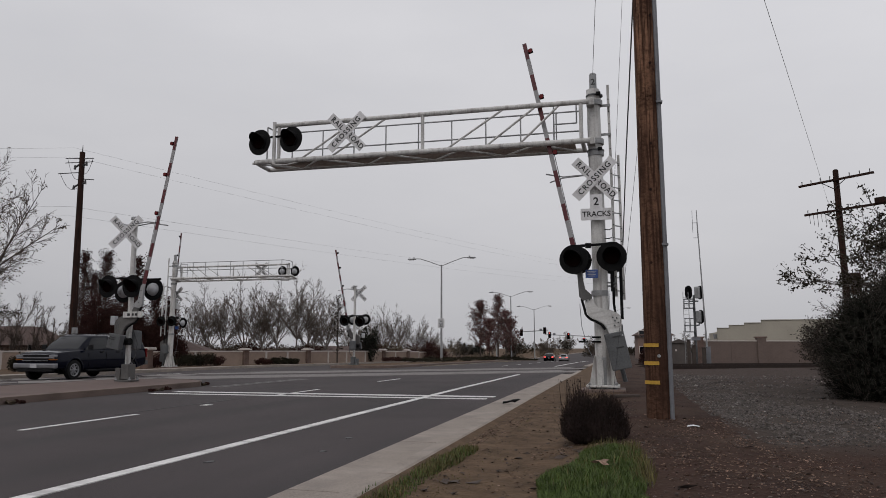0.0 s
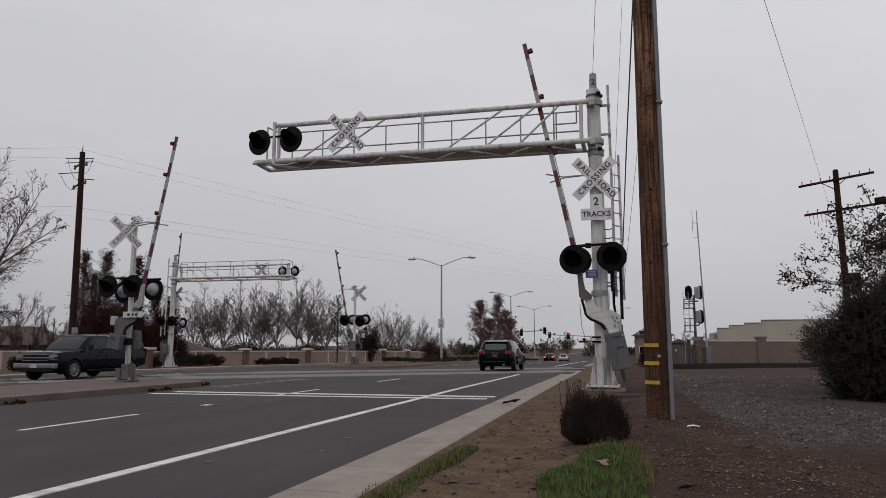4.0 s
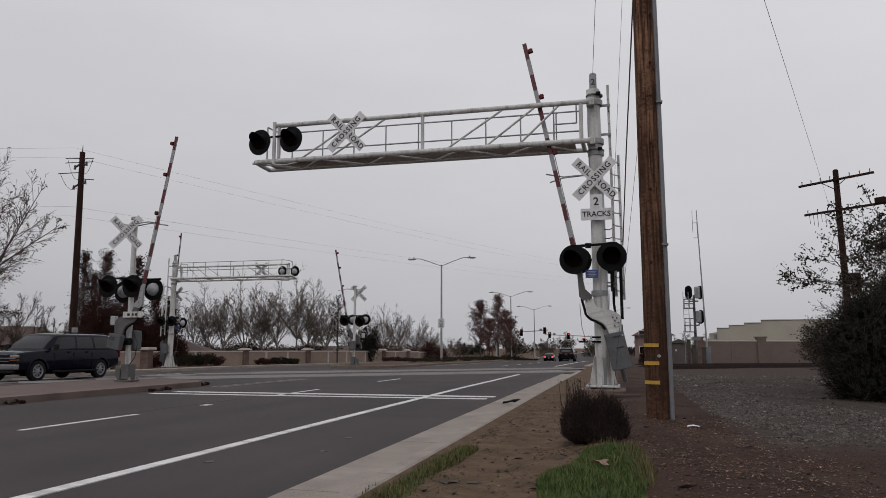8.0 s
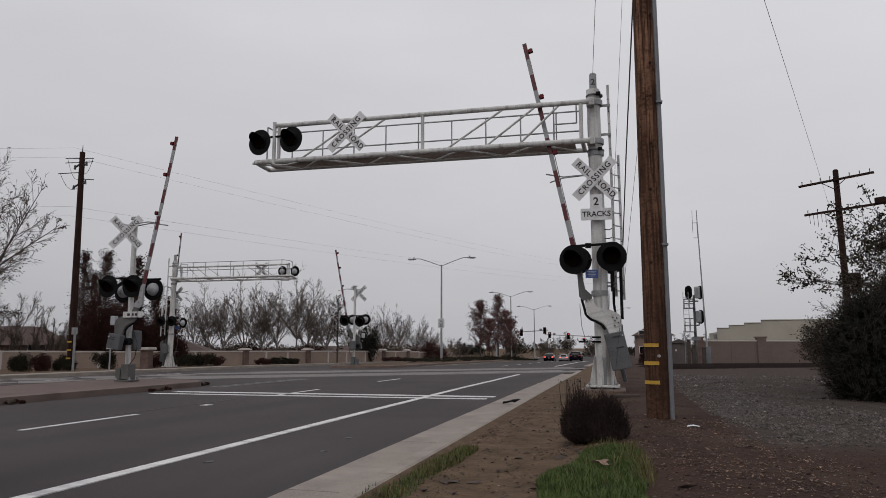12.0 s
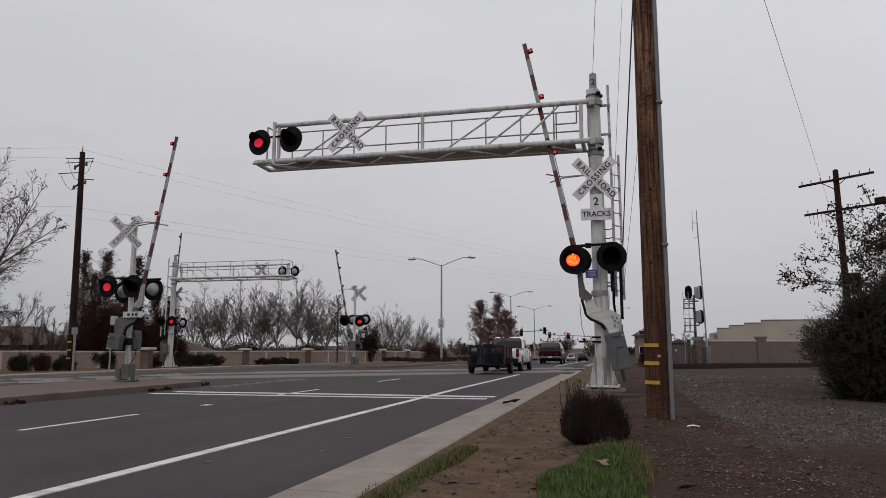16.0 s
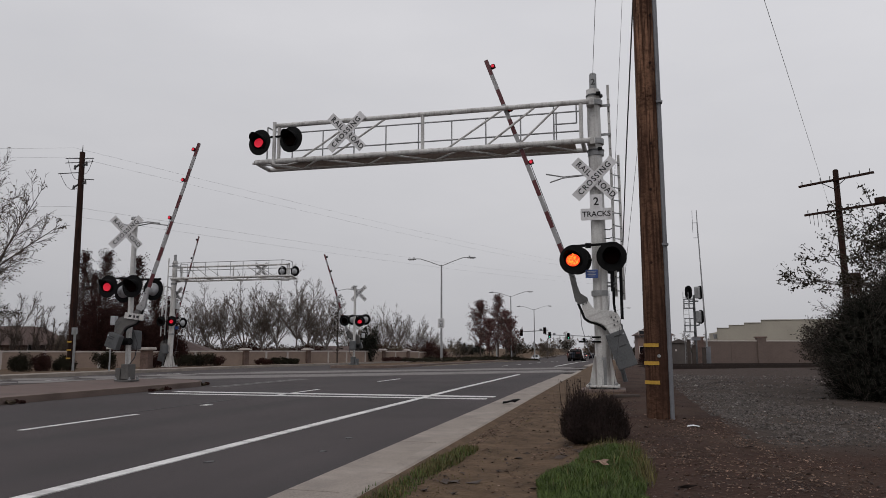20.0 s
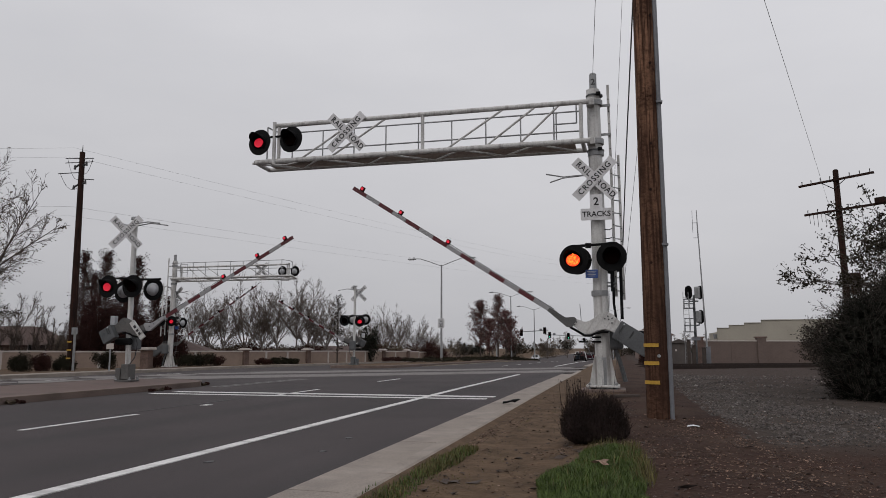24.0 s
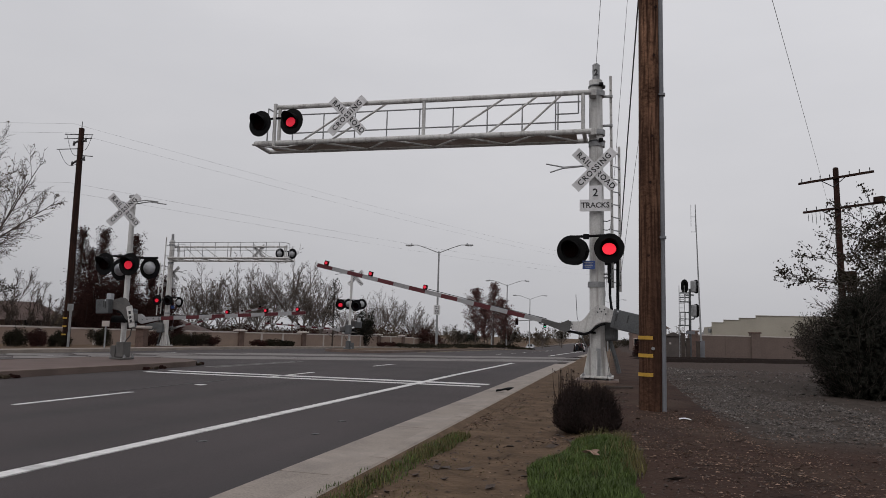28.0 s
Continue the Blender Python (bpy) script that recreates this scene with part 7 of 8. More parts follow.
fit_height(e, top, 5.2)
e, top = tree((5.25, 16.6, -0.05), "spreading tree with small brown-olive leaves", 3.2, 313, M_BARK, M_LEAF_OLIVE, spread=0.72, splits=(6, 5, 4, 4), depth=5, first=0.3, upward=0.2, leaves=6500, leafsize=0.054, trunk_r=0.07, group="", wob=0.18, thin=0.005)
fit_height(e, top, 2.55)


# ---- walls and buildings ----
# posts of the wall along its line: (x, y, brick pillar or not)
WALL_POSTS = ((-54.0, 30.0, 0), (-52.5, 33.1, 0), (-50.98, 36.26, 0), (-49.02, 40.3, 0), (-47.21, 44.04, 0), (-46.21, 46.11, 0), (-44.92, 49.08, 0), (-44.14, 51.28, 0), (-43.37, 53.49, 0), (-41.9, 57.65, 1), (-40.09, 62.8, 0),
              (-38.06, 68.72, 1), (-37.17, 71.6, 0), (-36.21, 74.76, 0), (-35.22, 77.98, 1), (-34.3, 81.8, 0), (-33.6, 86.0, 0), (-32.82, 90.68, 0), (-31.99, 95.66, 1), (-31.37, 99.38, 0), (-30.73, 103.22, 1), (-30.31, 107.83, 0), (-29.9, 113.14, 0), (-29.0, 125.0, 0))


def far_wall():
    e = thing("garden_wall", (0, 0, 0), "low tan stucco wall with pale coping and brick pillars", "wall", kind="structure")
    for k, (xa, ya, pil) in enumerate(WALL_POSTS[:-1]):
        xb, yb, _ = WALL_POSTS[k + 1]
        d = Vector((xb - xa, yb - ya, 0))
        a, L = math.degrees(math.atan2(d.y, d.x)), d.length
        c = Vector((xa, ya, 0)) + d * 0.5
        z = land(c.x, c.y)
        m = pose(c.x, c.y, z, 0, 0, a)
        part("wall_panel", box(B(), (0, 0, 0.62), (L - 0.02, 0.18, 1.36), bevel=0.01), M_WALL, e).matrix_basis = m
        part("coping", box(B(), (0, 0, 1.37), (L + 0.01, 0.30, 0.13), bevel=0.02), M_CAP, e).matrix_basis = m
        part("base_course", box(B(), (0, 0.105, 0.02), (L - 0.02, 0.03, 0.34), bevel=0.005), M_CAP, e).matrix_basis = m
        q = pose(xa, ya, land(xa, ya), 0, 0, a)
        if pil:
            part("pillar", box(B(), (0, -0.02, 0.75), (0.66, 0.62, 1.56), bevel=0.01), M_PILLAR, e, "brown brick pillar").matrix_basis = q
            part("pillar_cap", box(B(), (0, -0.02, 1.56), (1.05, 1.0, 0.14), bevel=0.05), M_CAP, e).matrix_basis = q
            part("pillar_cap", box(B(), (0, -0.02, 1.66), (0.74, 0.7, 0.10), bevel=0.03), M_CAP, e).matrix_basis = q
        else:
            part("pilaster", box(B(), (0, -0.02, 0.68), (0.26, 0.28, 1.42), bevel=0.01), M_CAP, e).matrix_basis = q
    return e


far_wall()
# free-standing brick pillar beside the far sidewalk
pl = thing("brick_pillar", (-29.35, 40.6, land(-29.3, 40.6)), "brown brick pillar with a pale cap", "pillar")
part("shaft", box(B(), (0, 0, 0.55), (0.55, 0.55, 1.25), bevel=0.01), M_PILLAR, pl)
part("cap", box(B(), (0, 0, 1.25), (0.86, 0.86, 0.18), bevel=0.06), M_CAP, pl)


def house(loc, rz, w, d, h, roof_h, label, storeys=1, windows=2):
    e = thing("house", loc, label, "house", "houses", rz)
    part("wall", box(B(), (0, 0, h / 2), (w, d, h)), M_HOUSE, e)
    bm = B()
    o = 0.6
    v = [bm.verts.new(p) for p in ((-w / 2 - o, -d / 2 - o, h), (w / 2 + o, -d / 2 - o, h), (w / 2 + o, d / 2 + o, h), (-w / 2 - o, d / 2 + o, h), (-w / 4, 0, h + roof_h), (w / 4, 0, h + roof_h))]
    for q in ((0, 1, 5, 4), (1, 2, 5), (2, 3, 4, 5), (3, 0, 4), (3, 2, 1, 0)):
        bm.faces.new([v[k] for k in q])
    part("roof", bm, M_ROOF, e, "brown hipped roof")
    for s in range(storeys):
        for i in range(windows):
            x = -w / 2 + w * (i + 0.5) / windows
            z = 1.5 + 2.7 * s
            wi = part("window", box(B(), (x, -d / 2 - 0.02, z), (1.5, 0.08, 1.2), bevel=0.02), M_CAP, e)
            part("pane", box(B(), (x, -d / 2 - 0.065, z), (1.3, 0.02, 1.0)), M_GLASSDARK, wi)
    return e


house((-55.5, 56.2, land(-54, 58)), 40, 10.5, 9, 2.0, 1.75, "tan house with a brown roof behind the wall")
house((-46, 66, land(-46, 66)), 25, 9, 8, 1.5, 1.1, "tan house with a brown roof behind the wall")
house((-40, 98, land(-40, 98)), 20, 14, 9, 1.4, 0.9, "tan house with a brown roof behind the wall")
house((5.4, 131, -0.85), 4, 5.6, 6, 3.9, 1.3, "two-storey beige house with a shallow roof", 2, 3)

# brown block wall beyond the tracks
bw = thing("block_wall", (0, 0, 0), "brown block wall with pilasters beyond the tracks", "wall", kind="structure")
WL = ((6.5, 62.6), (10.9, 64.1), (22.0, 67.9), (60, 81))
for k, ((xa, ya), (xb, yb)) in enumerate(zip(WL, WL[1:])):
    d = Vector((xb - xa, yb - ya, 0))
    n = max(2, round(d.length / 3.6))
    a = math.degrees(math.atan2(d.y, d.x))
    for i in range(n):
        c = Vector((xa, ya, 0)) + d * ((i + 0.5) / n)
        part("wall_panel", box(B(), (0, 0, 0.92), (d.length / n - 0.015, 0.2, 2.0), bevel=0.008), M_BLOCK, bw).matrix_basis = pose(c.x, c.y, -0.42, 0, 0, a)
        part("coping", box(B(), (0, 0, 1.95), (d.length / n - 0.01, 0.26, 0.09), bevel=0.01), M_CAP, bw).matrix_basis = pose(c.x, c.y, -0.42, 0, 0, a)
    p = Vector((xb, yb, 0))
    part("pilaster", box(B(), (0.25, -0.06, 1.06), (0.75, 0.42, 2.3), bevel=0.02), M_BLOCK, bw).matrix_basis = pose(p.x, p.y, -0.42, 0, 0, a)
    part("pilaster_cap", box(B(), (0.25, -0.06, 2.25), (0.92, 0.5, 0.12), bevel=0.02), M_PILLAR, bw).matrix_basis = pose(p.x, p.y, -0.42, 0, 0, a)

for zq, sz, mm in ((1.02, (0.62, 0.5, 2.36), M_PILLAR), (2.24, (0.74, 0.6, 0.12), M_PILLAR)):
    part("end_pilaster", box(B(), (0, 0, zq), sz, bevel=0.02), mm, bw).matrix_basis = pose(6.15, 62.4, -0.42, 0, 0, 18)
# cream building with a stepped parapet
cb = thing("commercial_building", (0, 0, 0), "cream stucco building with a stepped parapet behind the wall", "building")
part("wall", box(B(), (33.0, 145, 1.4), (32.0, 13, 4.8)), M_BLDG, cb)
for xa, xb, h in ((16.86, 18.88, 4.48), (18.88, 21.45, 4.97), (21.45, 24.28, 5.36), (24.28, 48, 5.85)):
    part("parapet", box(B(), ((xa + xb) / 2, 138.2, (h - 1) / 2), (xb - xa - 0.01, 0.5, h + 1)), M_BLDG, cb)
    part("parapet_cap", box(B(), ((xa + xb) / 2, 138.15, h + 0.03), (xb - xa + 0.03, 0.66, 0.09)), M_BLDG, cb)
part("vent_hood", tube(B(), (16.6, 138.8, 2.6), (16.6, 138.8, 3.4), 0.25, 0.4, seg=10), M_GALV, cb)

# relay shed, rail signal, antenna beside the tracks
sh = thing("relay_shed", (4.21, 57.6, -0.36), "grey metal relay shed by the tracks", "shed")
part("wall", box(B(), (0, 0, 0.85), (1.22, 2.0, 1.72), bevel=0.02), M_SHEDWALL, sh)
bm = B()
v = [bm.verts.new(p) for p in ((-0.70, -1.1, 1.68), (0.70, -1.1, 1.68), (0.70, 1.1, 1.68), (-0.70, 1.1, 1.68), (0, -1.1, 1.99), (0, 1.1, 1.99))]
for q in ((0, 1, 4), (1, 2, 5, 4), (2, 3, 5), (3, 0, 4, 5), (3, 2, 1, 0)):
    bm.faces.new([v[k] for k in q])
part("roof", bm, M_SHEDWALL, sh)
part("door", box(B(), (0.0, -1.02, 0.80), (0.8, 0.04, 1.5), bevel=0.01), M_SHEDWALL, sh)
part("warning_plate", box(B(), (-0.25, -1.05, 1.15), (0.14, 0.02, 0.14)), M_CAP, sh)

rs = thing("rail_signal", (5.22, 54.8, -0.35), "railway colour-light signal mast with ladder and cages", "rail signal")
part("mast", tube(B(), (0, 0, 0), (0, 0, 5.1), 0.10, 0.08, seg=12), M_CWT, rs)
part("base_case", box(B(), (-0.05, -0.1, 0.75), (0.20, 0.3, 1.5), bevel=0.02), M_CWT, rs)
part("number_board", box(B(), (0.0, -0.14, 1.95), (0.62, 0.03, 0.22), bevel=0.01), M_CONDUIT, rs, "blank grey board")
OVAL = [(0.27 * math.cos(k * math.pi / 8) * (1.0 if k % 8 else 0.9), 0.40 * math.sin(k * math.pi / 8) + 0.10 * (1 if math.sin(k * math.pi / 8) > 0 else -1) * abs(math.sin(k * math.pi / 8)) ** 0.5) for k in range(16)]
for x, z, away in ((-0.36, 5.28, False), (0.24, 5.27, True), (0.24, 3.53, True)):
    hd = part("signal_head", outline(B(), OVAL, -0.03, 0.03), M_BLACK, rs, "black oval signal background")
    hd.matrix_basis = pose(x + (0.20 if away else 0), 0.10 if away else -0.12, z, 0, 0, -28 if away else 0)
    part("signal_case", box(B(), (-0.10 if away else 0, -0.20 if away else 0.12, 0), (0.40, 0.24, 0.86), bevel=0.09), M_GALV if away else M_BLACK, hd, "silver-grey case" if away else "")
    for q in (-0.24, 0.0, 0.24):
        part("lens_hood", tube(B(), (0, 0.03, q), (0, 0.24, q), 0.10, seg=12, caps=False) if away else tube(B(), (0, -0.03, q), (0, -0.2, q), 0.10, seg=12, caps=False), M_BLACK, hd)
part("head_bracket", run(B(), [(-0.35, 0, 4.65), (0.3, 0, 4.65)], 0.05), M_CWT, rs)
part("head_bracket", run(B(), [(0, 0, 2.9), (0.3, 0, 2.95), (0.3, 0, 3.2)], 0.05), M_CWT, rs)
for zz, hh in ((2.45, 0.95), (4.15, 0.65)):
    bm = B()
    for z in (zz, zz + hh / 2, zz + hh):
        run(bm, [(-0.70, -0.4, z), (0.0, -0.4, z), (0.0, 0.4, z), (-0.70, 0.4, z), (-0.70, -0.4, z)], 0.022, 6)
    for x, y in ((-0.70, -0.4), (-0.35, -0.4), (0.0, -0.4), (-0.70, 0.4), (0.0, 0.4)):
        run(bm, [(x, y, zz), (x, y, zz + hh)], 0.022, 6)
    part("cage", bm, M_CWT, rs)
    part("cage_floor", box(B(), (-0.35, 0, zz), (0.7, 0.8, 0.05)), M_CWT, rs)
for x in (-0.78, -0.42):
    part("ladder_rail", tube(B(), (x, -0.5, 0.1), (x, -0.5, 5.3), 0.022, seg=6), M_GALV, rs)
for i in range(16):
    part("rung", tube(B(), (-0.78, -0.5, 0.4 + 0.3 * i), (-0.42, -0.5, 0.4 + 0.3 * i), 0.014, seg=6), M_GALV, rs)
an = thing("antenna_mast", (5.95, 54.4, -0.35), "thin grey radio antenna mast", "antenna")
part("mast", tube(B(), (0, 0, 0), (-0.32, 0, 11.2), 0.07, 0.03, seg=8), M_GALV, an)
part("base_case", box(B(), (0.02, -0.1, 0.7), (0.32, 0.3, 1.4), bevel=0.02), M_CONDUIT, an)
part("dipole", run(B(), [(-0.62, 0, 10.3), (-0.32, 0, 10.3), (-0.3, 0, 9.2), (-0.62, 0, 9.2)], 0.02, 6), M_GALV, an)
part("dipole", run(B(), [(-0.62, 0, 9.6), (-0.62, 0, 11.2)], 0.018, 6), M_GALV, an)
for x, h in ((4.62, 1.85), (4.95, 1.5), (5.62, 1.3)):
    cab = thing("signal_cabinet", (x, 53.6, -0.36), "dark equipment cabinet by the tracks", "cabinet", "signal cabinets")
    part("body", box(B(), (0, 0, h / 2), (0.24, 0.3, h), bevel=0.02), M_TIE, cab)
    part("lid", box(B(), (0, 0, h + 0.03), (0.32, 0.38, 0.06), bevel=0.015), M_TIE, cab)


# ---- poles, wires, street lamps ----
def utility_pole():
    e = thing("utility_pole", (0.46, 10.15, 0.0), "weathered brown wooden utility pole with a grey conduit", "utility pole")
    part("pole", tube(B(), (0, 0, -0.3), (0.0, 0, 10.5), 0.158, 0.125, seg=28), M_WOODPOLE, e, "rough brown wooden pole", smooth=True)
    part("conduit", tube(B(), (0.165, -0.045, -0.1), (0.145, -0.045, 10.3), 0.034, seg=12), M_CONDUIT, e, "grey conduit")
    for z in (2.35, 4.35, 6.1):
        part("conduit_strap", box(B(), (0.165, -0.055, z), (0.085, 0.09, 0.035), bevel=0.006), M_CONDUIT, e)
    for z in (0.515, 0.765, 1.0):
        a = [math.radians(t) for t in range(-172, -80, 10)]
        bm = B()
        for p, q in zip(a, a[1:]):
            r1, r2 = 0.1585, 0.166
            vs = [(r * math.cos(t), r * math.sin(t), z + h) for t in (p, q) for r in (r2,) for h in (-0.024, 0.024)]
            bm.faces.new([bm.verts.new(x) for x in (vs[0], vs[2], vs[3], vs[1])])
        part("marker_strip", bm, M_BAND, e, "yellow reflective strip")
    part("bolt", tube(B(), (0.02, -0.14, 0.86), (0.025, -0.175, 0.86), 0.022, seg=10), M_GALV, e)
    for k, z in enumerate((2.1, 3.1, 3.75, 4.9, 5.6)):
        part("knot", tube(B(), (-0.03 + 0.03 * k, -0.13, z), (-0.03 + 0.03 * k, -0.151, z), 0.02, seg=8), M_DARKPOLE, e)
    return e


utility_pole()


def cross_arm_pole():
    """The old line pole by the track: two cross arms with pins, braces and a can."""
    e = thing("line_pole", (7.35, 26.3, -0.05), "dark wooden line pole with two cross arms", "utility pole", "", -44)
    part("pole", tube(B(), (0, 0, -0.3), (-0.06, -0.1, 6.95), 0.125, 0.088, seg=16), M_DARKPOLE, e)
    part("pole_top", tube(B(), (-0.06, -0.1, 6.95), (-0.06, -0.1, 6.99), 0.088, 0.06, seg=16), M_DARKPOLE, e)
    for z, x0, x1, tilt in ((6.62, -1.32, 1.22, 0.0), (5.58, -1.18, 1.50, 0.0)):
        part("cross_arm", box(B(), ((x0 + x1) / 2, -0.2, z), (x1 - x0, 0.07, 0.075), Matrix.Rotation(-tilt, 4, "Y"), bevel=0.01), M_DARKPOLE, e)
        for i in range(8):
            x = x0 + 0.12 + (x1 - x0 - 0.24) * i / 7
            if abs(x) < 0.2:
                continue
            part("insulator_pin", tube(B(), (x, -0.2, z + 0.04 + tilt * x), (x, -0.2, z + 0.15 + tilt * x), 0.012, 0.018, seg=8), M_WIRE, e)
        for s in (-1, 1):
            part("brace", tube(B(), (s * 0.45 - 0.1, -0.2, z + tilt * s * 0.4), (-0.1, -0.18, z - 0.3), 0.015, seg=6), M_WIRE, e)
    part("can", tube(B(), (0.30, -0.05, 2.75), (0.30, -0.05, 3.45), 0.16, seg=16), M_DARKPOLE, e, "dark metal can")
    bm = B()
    for i in range(5):
        run(bm, [(-1.0 + 0.14 * i, -0.22, 5.55), (-1.0 + 0.14 * i + 0.02, -0.22, 5.25 - 0.07 * (i % 3))], 0.008, 5)
    part("hanging_wire", bm, M_WIRE, e)
    part("arm_can", box(B(), (1.35, -0.2, 5.68), (0.30, 0.16, 0.2), bevel=0.03), M_DARKPOLE, e)
    return e


cross_arm_pole()


def left_pole():
    e = thing("utility_pole", (-32.75, 38.0, land(-33, 38)), "dark brown wooden utility pole with pole-top hardware", "utility pole")
    part("pole", tube(B(), (0.0, 0, -0.3), (-0.22, 0, 13.75), 0.235, 0.16, seg=16), M_DARKPOLE, e)
    part("pin", tube(B(), (-0.22, 0, 13.7), (-0.22, 0, 14.2), 0.03, 0.02, seg=8), M_WIRE, e)
    for z, sx in ((13.2, -1), (12.95, 1), (11.9, -1), (11.75, 1)):
        part("standoff", run(B(), [(-0.2, 0, z - 0.15), (-0.2 + sx * 0.42, -0.1, z - 0.45 * (sx < 0))], 0.06, 8), M_WIRE, e)
        part("insulator", tube(B(), (-0.2 + sx * 0.42, -0.1, z - 0.45 * (sx < 0) - 0.12), (-0.2 + sx * 0.42, -0.1, z - 0.45 * (sx < 0) + 0.14), 0.08, 0.05, seg=10), M_WIRE, e)
    for z, x0, x1, dz in ((13.42, -1.25, 0.85, -0.12), (13.12, -1.25, 0.80, -0.05), (12.45, -1.75, -0.1, -0.02), (12.0, 0.0, 0.95, -0.1)):
        part("cross_bar", tube(B(), (-0.2 + x0, 0, z), (-0.2 + x1, 0, z + dz), 0.028, seg=6), M_WIRE, e)
    for x0, z0, x1, z1, sag in ((-1.3, 13.4, -0.3, 12.0, 0.5), (-1.8, 12.45, -0.3, 11.5, 0.55), (0.6, 13.3, 0.0, 12.3, 0.3)):
        pts = [(x0 + (x1 - x0) * k / 8, 0, z0 + (z1 - z0) * k / 8 - sag * math.sin(math.pi * k / 8)) for k in range(9)]
        part("jumper_wire", run(B(), pts, 0.014, 5), M_WIRE, e)
    part("meter_post", tube(B(), (0.42, -0.3, 0.0), (0.40, -0.3, 2.6), 0.07, seg=10), M_GALV, e)
    part("meter_box", box(B(), (0.40, -0.34, 2.4), (0.28, 0.2, 0.42), bevel=0.02), M_GALV, e)
    for z in (0.75, 1.25, 1.75):
        part("marker_strip", box(B(), (-0.02, -0.235, z), (0.30, 0.02, 0.09)), M_BAND, e)
    return e


left_pole()


def wire(pts, r, label, sag=0.0, n=14):
    """A hanging line between two ends."""
    a, b = Vector(pts[0]), Vector(pts[-1])
    cu = bpy.data.curves.new("overhead_wire", "CURVE")
    cu.dimensions = "3D"
    cu.bevel_depth, cu.bevel_resolution = r, 1
    sp = cu.splines.new("POLY")
    full = pts if len(pts) > 2 else [a.lerp(b, i / n) - Vector((0, 0, sag * 4 * (i / n) * (1 - i / n))) for i in range(n + 1)]
    sp.points.add(len(full) - 1)
    for p, q in zip(sp.points, full):
        p.co = (*q, 1)
    tmp = bpy.data.objects.new("tmp", cu)
    me = bpy.data.meshes.new_from_object(tmp)
    bpy.data.objects.remove(tmp)
    me.materials.clear()
    me.materials.append(M_WIRE)
    return tagged(new("overhead_wire", me), label, "wire", "overhead wires")


wire([(-0.44, 16.62, 7.30), (-0.21, 12.0, 7.31), (0.1, 4.0, 7.5), (0.4, -20, 8.6)], 0.005, "thin overhead wire from the signal mast")
wire([(0.60, 21.0, 14.5), (-0.30, 21.0, 1.9), (-0.44, 21.0, 0.0)], 0.006, "thin guy wire beside the pole")
wire([(0.46, 10.3, 9.2), (0.40, 11.0, 6.9), (0.22, 14.0, 4.7), (0.12, 16.78, 3.3)], 0.012, "black service cable from the pole to the signal ladder")
wire([(0.62, 13.7, 6.2), (0.10, 14.4, 2.2), (-0.18, 14.8, 0.02)], 0.004, "thin guy wire beside the pole")
wire([(6.90, 26.0, 5.62), (4.4, 17.4, 5.15), (1.8, 8.82, 5.09), (-0.8, 0, 5.4), (-5, -14, 6.4)], 0.003, "slack wire running to the line pole")
for z0, z1, s in ((13.6, 21.5, 1.0), (13.0, 20.6, 1.0), (9.8, 18.6, 0.8), (9.2, 17.6, 0.8)):
    wire([(-33.4, 37.8, z0), (2.0, 200, z1)], 0.0045, "thin overhead line crossing the grey sky", s)
    wire([(-33.4, 37.8, z0), (-75, 20, z0 + 1)], 0.0045, "thin overhead line crossing the grey sky", s)


def street_lamp(x, y, h, reach, label, sign=False):
    e = thing("street_lamp", (x, y, land(x, y)), label, "street lamp", "street lamps")
    part("pole", tube(B(), (0, 0, 0), (0, 0, h), 0.105, 0.07, seg=12), M_GALV, e)
    part("base", tube(B(), (0, 0, 0), (0, 0, 0.35), 0.2, 0.16, seg=12), M_CONC, e)
    for s in (-1, 1):
        part("arm", run(B(), [(0, 0, h - 0.12), (s * reach * 0.45, 0, h + 0.30), (s * reach * 0.8, 0, h + 0.58), (s * reach, 0, h + 0.60)], 0.035), M_GALV, e)
        hd = part("luminaire", box(B(), (s * (reach + 0.28), 0, h + 0.57), (0.72, 0.26, 0.12), bevel=0.04), M_GALV, e, "flat grey luminaire")
        part("photocell", tube(B(), (s * (reach + 0.1), 0, h + 0.62), (s * (reach + 0.1), 0, h + 0.74), 0.05, seg=8), M_GALV, hd)
        part("lamp_glass", box(B(), (s * (reach + 0.34), 0, h + 0.50), (0.4, 0.2, 0.04)), M_LAMPGLASS, hd)
    if sign:
        pl = part("speed_sign", outline(B(), [(-0.30, -0.42), (0.30, -0.42), (0.30, 0.42), (-0.30, 0.42)], -0.01, 0.01), M_WHITE, e, "white speed limit sign reading 35")
        pl.matrix_basis = pose(0.0, -0.14, 3.35)
        letters("lettering", "SPEED", 0.15, pose(0, -0.012, 0.27, 90, 0, 0), M_LETTER, pl)
        letters("lettering", "LIMIT", 0.15, pose(0, -0.012, 0.12, 90, 0, 0), M_LETTER, pl)
        letters("lettering", "35", 0.46, pose(0, -0.012, -0.18, 90, 0, 0), M_LETTER, pl)
    return e


street_lamp(-15.3, 62.0, 8.55, 2.45, "tall grey double-arm street lamp in the median", True)
street_lamp(-15.3, 104.0, 9.2, 2.55, "tall grey double-arm street lamp in the median")
street_lamp(-15.3, 133.0, 9.4, 2.55, "tall grey double-arm street lamp in the median")
street_lamp(-1.0, 150, 10.0, 2.55, "grey street lamp beside the far road")


